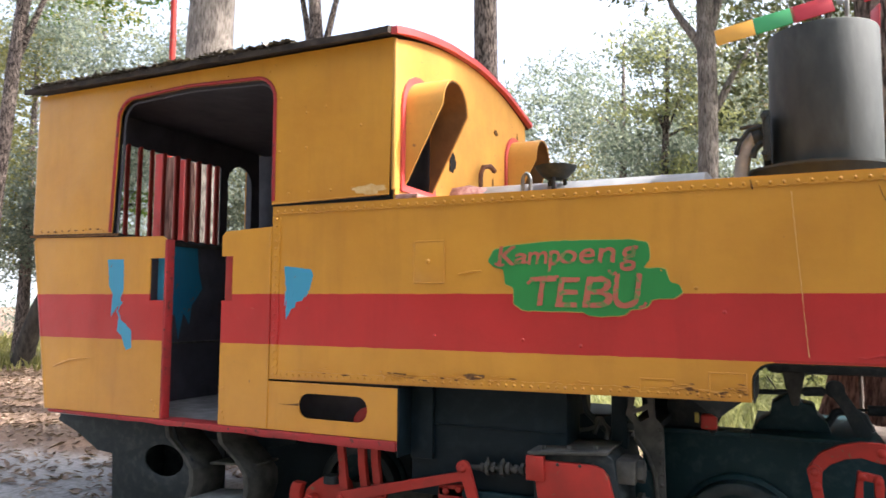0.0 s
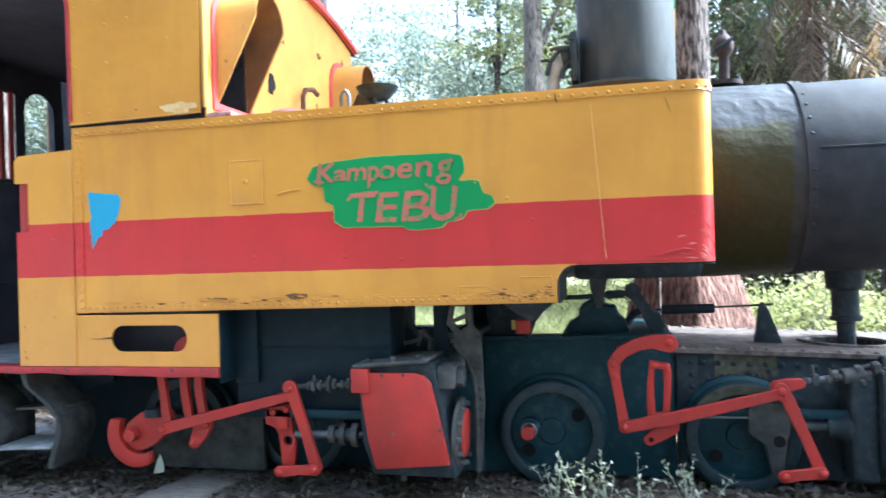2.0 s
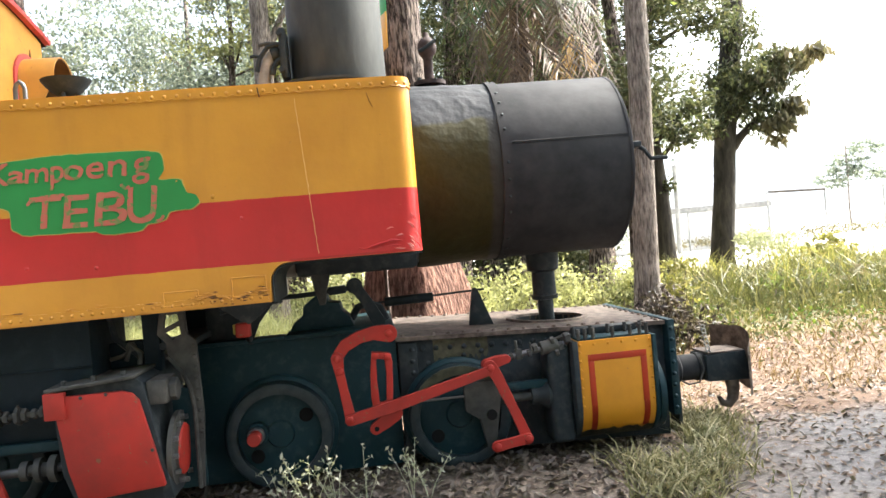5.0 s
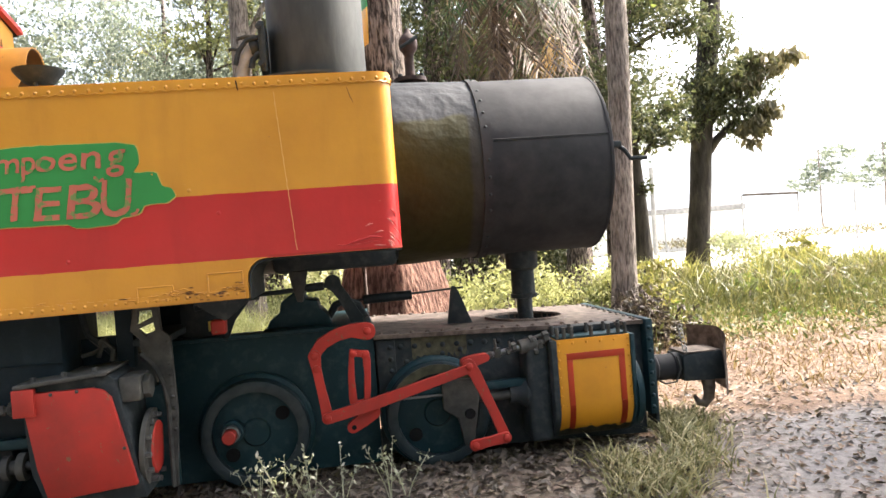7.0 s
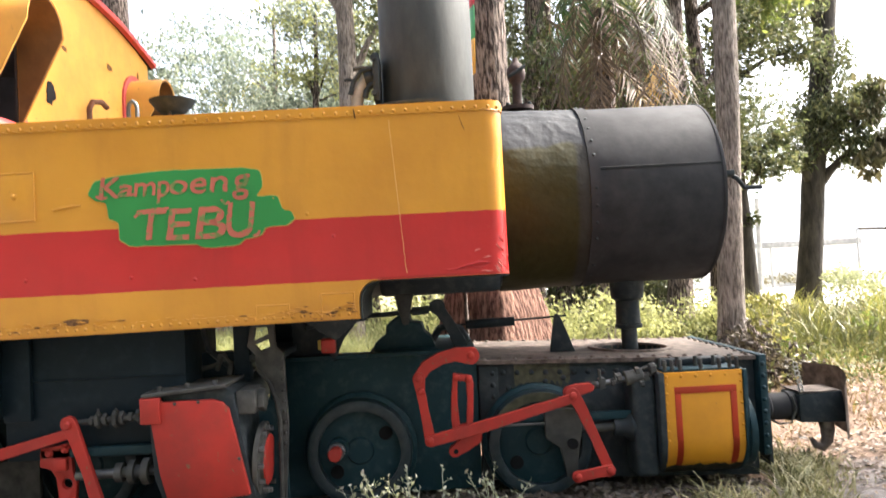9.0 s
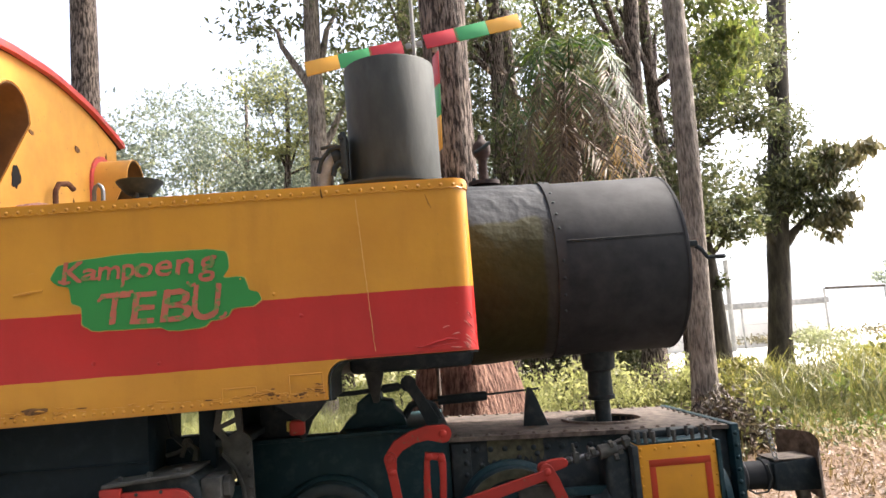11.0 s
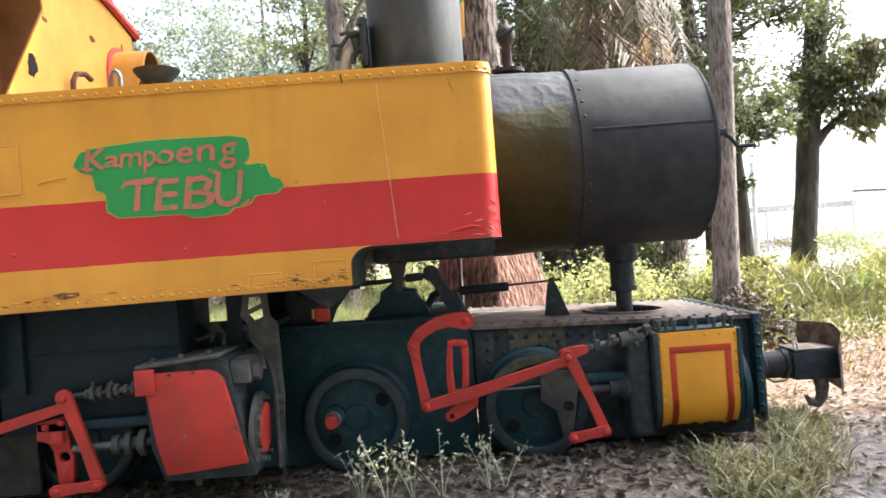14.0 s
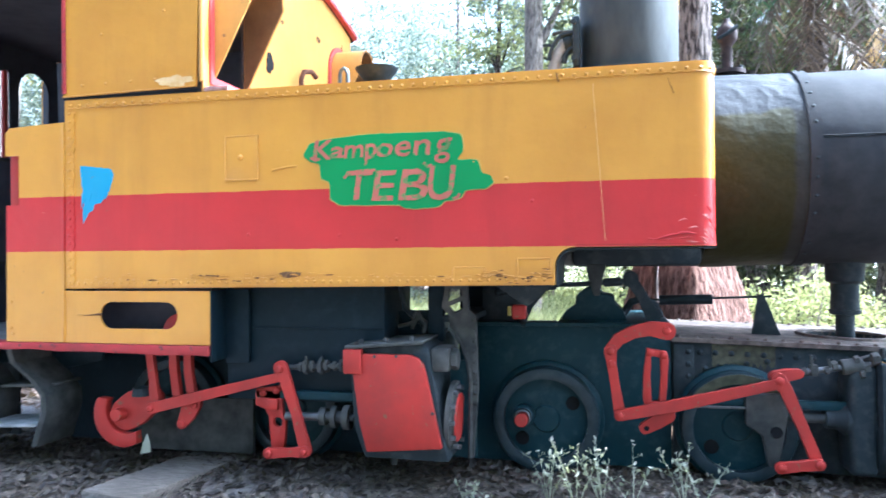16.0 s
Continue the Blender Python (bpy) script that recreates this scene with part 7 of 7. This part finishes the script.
for k in range(13):
    ang = 100 + 160 * (k + ring_rng.uniform(-0.3, 0.3)) / 12
    dist = ring_rng.uniform(9.5, 14)
    x, y = -0.4 + dist * math.sin(radians(ang)), -3.2 + dist * math.cos(radians(ang))
    h = ring_rng.uniform(9, 12)
    blobs = [((x + ring_rng.uniform(-1.5, 1.5), y + ring_rng.uniform(-1, 1.5), h * f), (ring_rng.uniform(2.0, 2.9), ring_rng.uniform(1.8, 2.6), ring_rng.uniform(1.1, 1.6))) for f in (0.18, 0.34, 0.5, 0.66, 0.82, 0.96)]
    tree("unseen broad leafy tree added to shade the clearing", (x, y, -0.2), (x, y, h), 0.25, 0.08, "bark", blobs, 3600, 0.34, "leaf", 800 + k, rings=8, sides=8, loose=0.2)


# Out-of-view tree, placed so that its crown shades the path at the front.
tree("unseen broad leafy tree added to shade the clearing", (9.6, 1.2, -0.2), (9.4, 1.2, 9.0), 0.22, 0.1, "bark",
     [((6.9, 1.9, 7.8), (1.1, 1.3, 0.6)), ((8.3, 1.8, 8.0), (1.3, 1.5, 0.7)), ((9.8, 1.7, 8.2), (1.5, 1.5, 0.8)), ((7.4, 0.4, 8.2), (1.8, 1.2, 0.8)), ((9.6, 0.2, 8.6), (1.8, 1.3, 0.8))], 11000, 0.27, "leaf", 860, rings=8, sides=8, loose=0.2)


# ---- grass, litter, weeds ----
def blades(name, spots, heights, rng, material, label, lean=0.35, width=0.012):
    """Grass: bent tapering blades, three corners wide at the foot and a point."""
    n = len(spots)
    a = rng.uniform(0, 2 * np.pi, n)
    side = np.stack([np.cos(a), np.sin(a), np.zeros(n)], 1)
    b = rng.uniform(0, 2 * np.pi, n)
    out = np.stack([np.cos(b), np.sin(b), np.zeros(n)], 1) * (heights * lean * rng.uniform(0.2, 1.4, n))[:, None]
    up = np.array([0, 0, 1.0])
    w = (width * rng.uniform(0.6, 1.4, n))[:, None]
    H = heights[:, None]
    p0, p1 = spots - side * w, spots + side * w
    m = spots + up * H * 0.6 + out * 0.35
    p2, p3 = m + side * w * 0.8, m - side * w * 0.8
    tip = spots + up * H * 0.95 + out
    v = np.stack([p0, p1, p2, p3, tip], 1).reshape(-1, 3)
    i = np.arange(n)[:, None] * 5
    quads = (i + np.array([[0, 1, 2, 3]])).tolist()
    tris = (i + np.array([[3, 2, 4]])).tolist()
    me = bpy.data.meshes.new(name)
    me.from_pydata(v.tolist(), [], quads + tris)
    me.materials.append(M[material])
    ob = new(name, me)
    return tagged(ob, label, "grass", "", "stuff")


def on_ground(xy):
    return np.array([(x, y, ground_height(x, y) - 0.01) for x, y in xy])


rng = np.random.default_rng(5)
xy = np.stack([rng.uniform(-1.5, 14, 34000), 2.4 + rng.gamma(2.2, 2.0, 34000)], 1)
edge = np.array([(2.9 if x < 2.4 else 4.1) + 0.9 * noise.noise((x * 0.5, 0, 3)) for x in xy[:, 0]])
xy = xy[(xy[:, 1] > edge) & (xy[:, 1] < 13) & ((xy[:, 0] > 0.9) | (xy[:, 1] > 5.5))]
tuft = np.array([0.55 + 0.75 * max(0, noise.noise((x * 0.9, y * 0.9, 4)) + 0.35) for x, y in xy])
blades("tall_grass", on_ground(xy), 0.34 * tuft * rng.uniform(0.4, 1.3, len(xy)), rng, "grass", "tall sunlit yellow-green grass", 0.5, 0.006)
along = rng.uniform(-0.1, 1.0, 5200)
xy = np.stack([0.98 + 0.60 * along + rng.normal(0, 0.15, 5200), -0.05 + 1.10 * along + rng.normal(0, 0.16, 5200)], 1)
xy = xy[np.array([noise.noise((x * 2.2, y * 2.2, 14)) > -0.15 and (x > 1.16 or y < 0.37) and x > 0.74 for x, y in xy])]
blades("low_grass", on_ground(xy), rng.uniform(0.03, 0.17, len(xy)) * rng.uniform(0.4, 1.0, len(xy)), rng, "straw_green", "scrubby dry grass by the front cylinder", 1.3, 0.0045)
xy = np.stack([rng.uniform(1.2, 9, 9000), rng.uniform(1.3, 4.8, 9000)], 1)
xy = xy[np.array([noise.noise((x * 0.8, y * 0.8, 8)) > -0.15 + 0.25 * (2.2 - y) for x, y in xy])]
blades("dry_grass", on_ground(xy), rng.uniform(0.03, 0.13, len(xy)), rng, "straw", "thin reddish dry grass over leaf litter", 1.1, 0.004)
xy = np.stack([rng.uniform(-34, -7.5, 14000), 7 + rng.gamma(1.6, 4.0, 14000)], 1)
blades("far_grass", on_ground(xy), rng.uniform(0.08, 0.4, len(xy)), rng, "leaf_bright", "green grass beyond the cab", 0.5, 0.02)


xy = np.stack([rng.uniform(-1.5, 13, 16000), 2.2 + rng.gamma(2.0, 1.9, 16000)], 1)
xy = xy[(xy[:, 1] < 12.5) & ((xy[:, 0] > 0.9) | (xy[:, 1] > 5.0))]
cover = on_ground(xy) + np.stack([np.zeros(len(xy)), np.zeros(len(xy)), rng.uniform(0.01, 0.26, len(xy))], 1)
cover_me = leaves_mesh("ground_cover", cover, rng.uniform(0.03, 0.09, len(xy)), rng, 0.0, 0.4)
cover_me.materials.append(M["grass"])
tagged(new("ground_cover", cover_me), "mixed grey-green ground cover among the grass", "ground cover", "", "stuff")


xy = np.stack([rng.uniform(1.4, 10, 15000), rng.uniform(3.2, 9.5, 15000)], 1)
xy = xy[np.array([noise.noise((x * 1.3, y * 1.3, 33)) > 0.0 for x, y in xy])]
cover = on_ground(xy) + np.stack([np.zeros(len(xy)), np.zeros(len(xy)), rng.uniform(0.0, 0.2, len(xy))], 1)
cover_me = leaves_mesh("ground_cover", cover, rng.uniform(0.025, 0.07, len(xy)), rng, 0.0, 0.4)
cover_me.materials.append(M["leaf"])
tagged(new("ground_cover", cover_me), "dark green creeping weeds in the grass", "ground cover", "", "stuff")


def litter(name, spots, size, label, flat=0.25, material="litter"):
    n = len(spots)
    a = rng.uniform(0, 2 * np.pi, n)
    tilt = rng.normal(0, flat, (n, 2))
    d = np.stack([np.cos(a), np.sin(a), tilt[:, 0]], 1)
    s = np.stack([-np.sin(a), np.cos(a), tilt[:, 1]], 1)
    L = (size * rng.uniform(0.5, 1.4, n))[:, None]
    up = np.array([0, 0, 1.0])
    base, tip = spots - d * L * 0.5, spots + d * L * 0.5 + up * L * 0.12
    l, r = spots + s * L * 0.26 + up * L * 0.10, spots - s * L * 0.26 + up * L * 0.10
    v = np.stack([base, l, tip, r, spots], 1).reshape(-1, 3)
    i = np.arange(n)[:, None] * 5
    tris = np.concatenate([i + np.array([[0, 4, 1]]), i + np.array([[1, 4, 2]]), i + np.array([[2, 4, 3]]), i + np.array([[3, 4, 0]])]).tolist()
    me = bpy.data.meshes.new(name)
    me.from_pydata(v.tolist(), [], tris)
    me.materials.append(M[material])
    return tagged(new(name, me), label, "fallen leaves", "", "stuff")


xy = np.stack([rng.uniform(-4.1, 1.25, 18000), rng.normal(0.55, 0.75, 18000)], 1)
litter("leaf_litter", on_ground(xy) + [0, 0, 0.022], 0.042, "brown dry leaves lying under the engine", 0.4)
xy = np.stack([rng.uniform(1.15, 3.6, 1400), rng.uniform(-1.2, 1.7, 1400)], 1)
litter("leaf_litter", on_ground(xy) + [0, 0, 0.018], 0.04, "dull brown leaves at the edge of the path", 0.4)
xy = np.stack([rng.uniform(1.0, 8, 34000), rng.uniform(-1.4, 4.2, 34000)], 1)
xy = xy[rng.uniform(0, 1, len(xy)) < np.where(xy[:, 1] > 1.1, 0.95, 0.50)]
litter("leaf_litter", on_ground(xy) + [0, 0, 0.016], 0.036, "pale dry leaves scattered over the path", 0.25, "litter_pale")
xy = np.stack([rng.uniform(-3.0, 1.2, 6000), rng.uniform(1.7, 5.6, 6000)], 1)
litter("leaf_litter", on_ground(xy) + [0, 0, 0.016], 0.05, "pale dry leaves behind the engine", 0.25, "litter_pale")
# Fallen leaves whose pale colour also paints the sun flecks here.
xy = np.stack([rng.uniform(-18, -4.5, 24000), rng.uniform(0, 8, 24000)], 1)
xy = xy[rng.uniform(0, 1, len(xy)) < np.where(xy[:, 1] > 2.2 - 0.1 * (xy[:, 0] + 8), 1.0, 0.45)]
litter("leaf_litter", on_ground(xy) + [0, 0, 0.022], 0.085, "brown dry leaves beyond the cab, paled for sun flecks", 0.25, "litter_pale")
# leaf drift on the roof edge
xy = np.stack([rng.uniform(-4.95, -2.9, 1300), rng.normal(-0.02, 0.10, 1300)], 1)
spots = np.array([(x, max(-0.085, y), 2.775 + 0.03 * max(0.0, (y + 0.09)) * 10 * 0.5) for x, y in xy])
litter("roof_leaves", spots, 0.05, "dark rotting leaves on the cab roof edge", 0.5)


def weed(x, y, h, seed):
    rnd = random.Random(seed)
    t = thing("weed", "pale dry weed with small grey-green leaves", "weed", "weeds by the wheels", at=(x, y, ground_height(x, y) - 0.01))
    centres = []
    for k in range(rnd.randint(4, 6)):
        a, reach, hh = rnd.uniform(0, 6.28), rnd.uniform(0.05, 0.16), h * rnd.uniform(0.6, 1.0)
        side, up = Vector((math.cos(a), 0.6 * math.sin(a), 0)), Vector((0, 0, 1))
        along = lambda f: side * reach * f ** 1.4 + up * hh * f
        part("stem", tube([along(f) for f in (0, 0.35, 0.7, 1)], [0.0022, 0.0018, 0.0013, 0.0009], 5), "weed", t)
        for f in (0.4, 0.58, 0.76, 0.9):
            b = rnd.uniform(0, 6.28)
            twig = along(f) + Vector((math.cos(b), 0.6 * math.sin(b), 0.5)) * rnd.uniform(0.02, 0.05)
            part("twig", tube([along(f), twig], [0.0014, 0.0008], 4), "weed", t)
            centres += [tuple(twig), tuple(along(f)), tuple(twig.lerp(along(f), 0.4) + up * 0.008)]
        centres.append(tuple(along(1.0)))
    r2 = np.random.default_rng(seed)
    leaf_object("foliage", leaves_mesh("foliage", np.array(centres), r2.uniform(0.014, 0.036, len(centres)), r2, -0.3, 0.42), "weed", t)


for k, (x, y, h) in enumerate(((-0.70, 0.12, 0.28), (-0.58, 0.08, 0.35), (-0.47, 0.12, 0.33), (-0.34, 0.12, 0.31), (-0.13, 0.12, 0.30), (-0.06, 0.14, 0.27), (-1.05, 0.02, 0.13))):
    weed(x, y, h, 300 + k)


def shrub(name, label, x, y, blobs, n, size, leaf, seed, droop=-0.3, slim=0.4):
    t = thing(name, label, "shrub", at=(x, y, ground_height(x, y)))
    for b in blobs:
        part("stem", tube([(0, 0, -0.03), (b[0][0] * 0.5, b[0][1] * 0.5, b[0][2] * 0.6), b[0]], [0.012, 0.009, 0.004], 6), "bark_pale", t)
    r2 = np.random.default_rng(seed)
    leaf_object("foliage", leaves_mesh("foliage", cloud(r2, blobs, n, 0.28), size * r2.uniform(0.6, 1.3, n), r2, droop, slim), leaf, t)


shrub("shrub", "yellow-green shrub under the smokebox", 1.32, 4.0, [((0, 0, 0.55), (0.35, 0.3, 0.35)), ((0.15, 0, 0.85), (0.2, 0.2, 0.15)), ((-0.15, 0.1, 0.35), (0.3, 0.3, 0.3))], 700, 0.07, "leaf_pale", 401)
shrub("shrub", "broad-leaved green plant beside the slender tree", 2.85, 3.95, [((0, 0, 0.42), (0.26, 0.24, 0.24)), ((0.1, 0.05, 0.68), (0.18, 0.18, 0.14))], 520, 0.075, "leaf_bright", 403)
shrub("shrub", "pale dry bush at the foot of the grey tree", 8.6, 12.3, [((0, 0, 0.45), (0.8, 0.6, 0.45)), ((0.7, 0, 0.3), (0.7, 0.5, 0.3)), ((-0.2, 0, 0.7), (0.5, 0.5, 0.3))], 1500, 0.12, "weed", 405)
shrub("shrub", "bright green broad-leaved bush in the grass", 9.4, 11.4, [((0, 0, 0.35), (0.4, 0.5, 0.3)), ((0.6, 0.2, 0.25), (0.4, 0.4, 0.25)), ((0.1, 0, 0.6), (0.2, 0.2, 0.16))], 620, 0.16, "leaf_bright", 407)
rr = random.Random(77)
for k in range(16):
    a = radians(200 + 170 * k / 15 + rr.uniform(-8, 8))
    top, far = rr.uniform(0.28, 0.62), rr.uniform(0.28, 0.62)
    c, d = math.cos(a), math.sin(a)
    bow = rr.uniform(-0.08, 0.08)
    part("root", tube([(0.13 * c, 0.13 * d, top), (0.5 * far * c - bow * d, 0.5 * far * d + bow * c, top * 0.72), (0.85 * far * c, 0.85 * far * d, top * 0.3), (far * c, far * d, 0.0)], [0.022, 0.02, 0.017, 0.01], 6), "bark", slender, "dark tangled root")
shrub("shrub", "tangled brown roots and weeds round the trunk", 2.35, 3.3, [((0, 0, 0.24), (0.30, 0.2, 0.22)), ((0.28, 0, 0.20), (0.32, 0.2, 0.2)), ((0.02, -0.02, 0.45), (0.18, 0.14, 0.16)), ((-0.22, 0, 0.3), (0.16, 0.15, 0.2))], 1500, 0.065, "litter", 409)

xy = np.stack([rng.uniform(4.5, 12, 5000), rng.uniform(6.5, 11.5, 5000)], 1)
xy = xy[np.array([noise.noise((x * 0.7, y * 0.7, 21)) > 0.05 for x, y in xy])]
blades("tall_grass", on_ground(xy), rng.uniform(0.25, 0.75, len(xy)), rng, "leaf_bright", "tall bright grass tufts near the grey tree", 0.6, 0.008)
for k in range(16):
    rnd = random.Random(900 + k)
    x, y = rnd.uniform(2.5, 7.5), rnd.uniform(4.3, 8.0)
    shrub("shrub", "low leafy weed in the rough grass", x, y, [((0, 0, 0.2), (0.25, 0.25, 0.14)), ((0.1, 0.05, 0.32), (0.14, 0.14, 0.1))], 160, 0.075, ("leaf_bright", "leaf_mid", "leaf_dry")[k % 3], 920 + k)

xy = np.stack([rng.uniform(-5, 1.5, 9000), rng.uniform(5.5, 17, 9000)], 1)
blades("tall_grass", on_ground(xy), rng.uniform(0.12, 0.45, len(xy)), rng, "leaf_pale", "sunlit pale yellow-green grass past the engine", 0.6, 0.012)

xy = np.stack([rng.uniform(-4.6, 0.9, 7000), rng.uniform(4.2, 5.8, 7000)], 1)
blades("tall_grass", on_ground(xy), rng.uniform(0.2, 0.62, len(xy)), rng, "leaf_pale", "sunlit yellow-green grass just behind the engine", 0.8, 0.007)

xy = np.stack([rng.uniform(3.6, 11, 3600), rng.uniform(4.8, 9.0, 3600)], 1)
xy = xy[np.array([noise.noise((x * 0.9, y * 0.9, 51)) > 0.08 for x, y in xy])]
blades("tall_grass", on_ground(xy), rng.uniform(0.25, 0.62, len(xy)), rng, "grass", "tall arching green grass at the field's edge", 1.1, 0.009)

# ---- boards on a pole: a toy windmill ----
mill = thing("windmill", "toy windmill of red, green and yellow boards on a white pole", "windmill", at=(-0.13, 1.85, 0))
part("pole", cyl((0, 0, 2.2), (0, 0, 4.6), 0.014, 12), "pole", mill, "white pole")
part("pole_foot", cyl((0, 0, -0.05), (0, 0, 2.2), 0.013, 12), "bark", mill, "dark wooden pole foot")
M["board_red"] = paint("red board paint", (0.48, 0.03, 0.04), wear=0.75)
M["board_green"] = paint("green board paint", (0.05, 0.30, 0.10), wear=0.75)
M["board_yellow"] = paint("orange-yellow board paint", (0.66, 0.33, 0.04), wear=0.75)
for ang, inner, twist, shift in ((190, 0.06, 20, 0.0), (10, 0.06, -20, 0.0), (-92, 0.06, 74, 0.15)):
    blade = part("blade", turn(box(0.02, 0.06, -0.01, 0.01, -0.02, 0.02, 0.002), Matrix.Translation((shift, -0.04, 3.27)) @ Matrix.Rotation(radians(-ang), 4, 'Y')), "pole", mill)
    for k, colour in enumerate(("board_red", "board_green", "board_yellow")):
        x0 = inner + 0.24 * k + (0.02 if k == 0 else 0)
        bm = prism([(x0, -0.062), (x0 + 0.238, -0.064), (x0 + 0.238, 0.064), (x0, 0.062)], -0.004, 0.004, 0.001)
        turn(bm, Matrix.Translation((shift, -0.05, 3.27)) @ Matrix.Rotation(radians(-ang), 4, 'Y') @ Matrix.Rotation(radians(twist), 4, 'X'))
        part("board", bm, colour, blade, colour[6:] + " painted board")
red_pole = part("red_pole", cyl((-6.95, 3.0, -0.1), (-6.95, 3.0, 6.5), 0.036, 14), "red", None, "tall red painted pole behind the cab")
tagged(red_pole, category="pole")
# red boards of the next vehicle behind the cab bars
for k in range(4):
    bd = part("red_board", box(-0.06, 0.06, -0.015, 0.015, 0.0, 3.0, 0.006), "red" if k % 2 == 0 else "bark_red", None, "upright red painted board beyond the cab")
    bd.location = (-6.6 - 0.02 * k, 2.55 + 0.17 * k, -0.02)
    tagged(bd, category="board", group="red boards beyond the cab")

# ---- the distance ----
utility = part("utility_pole", cyl((11.7, 24, -0.3), (11.75, 24, 3.3), 0.09, 12), "pole", None, "thin grey pole at the field's edge")
tagged(utility, category="pole")
fence = thing("fence", "grey wire fence along the far road", "fence", at=(18, 25, -0.2))
for x, top in ((-5.4, 1.7), (-3.6, 1.7), (-2.0, 2.2), (0.48, 2.1), (3.05, 2.15), (4.9, 2.1)):
    part("post", cyl((x, 0, -0.1), (x, 0, top), 0.04, 8), "pole", fence)
part("rail", cyl((-1.95, 0, 2.2), (0.5, 0, 2.13), 0.05, 8), "bark_dark", fence)
for z in (1.0, 1.6):
    part("wire", cyl((-5.4, 0, z), (4.9, 0, z), 0.008, 5), "pole", fence)
wall = thing("far_wall", "low pale wall with a weathered grey top beyond the field", "wall", kind="structure", at=(12.6, 27, -0.3))
part("wall_body", box(-3.2, 4.6, -0.1, 0.1, 0.0, 1.75, 0.02), "plaster", wall)
part("wall_coping", box(-3.25, 4.65, -0.14, 0.14, 1.75, 2.0, 0.03), "pole", wall, "grey mossy coping")
shrub("shrub", "pale hedge along the far road", 19, 26, [((0, 0, 0.35), (3.5, 0.5, 0.3)), ((-5, 0, 0.3), (2.5, 0.4, 0.25)), ((5, 0, 0.35), (3, 0.5, 0.3))], 2600, 0.16, "leaf_dry", 411)
for k, (x, y, h) in enumerate(((33.6, 45, 5.4), (39.5, 46, 5.8))):
    blobs = [((x + dx, y, h * f), (1.5, 1.2, 0.8)) for dx, f in ((-1.4, 0.55), (1.3, 0.62), (0.2, 0.8), (1.4, 0.95), (-0.4, 0.68))]
    tree("faint tree across the bright field", (x, y, -0.3), (x, y, h), 0.08, 0.05, "bark_pale", blobs, 1700, 0.30, "leaf_hazed", 500 + k, rings=8, sides=8)


# glowing ring all round, far past everything else, added to whiten the dim horizon
def glowing_haze():
    m = bpy.data.materials.new("glowing milky haze")
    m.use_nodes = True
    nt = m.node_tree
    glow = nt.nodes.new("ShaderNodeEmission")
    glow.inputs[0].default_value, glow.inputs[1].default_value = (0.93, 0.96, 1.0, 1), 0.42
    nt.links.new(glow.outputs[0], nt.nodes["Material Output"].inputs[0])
    bm = bmesh.new()
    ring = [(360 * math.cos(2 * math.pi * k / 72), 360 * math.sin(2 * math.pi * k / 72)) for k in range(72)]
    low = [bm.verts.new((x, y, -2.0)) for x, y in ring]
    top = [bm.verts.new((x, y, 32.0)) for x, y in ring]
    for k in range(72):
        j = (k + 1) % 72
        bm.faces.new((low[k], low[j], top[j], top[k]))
    ob = part("backdrop", bm, m, None, "glowing ring in place of pale haze at the horizon", False)
    return tagged(ob, category="backdrop", kind="structure")


glowing_haze()
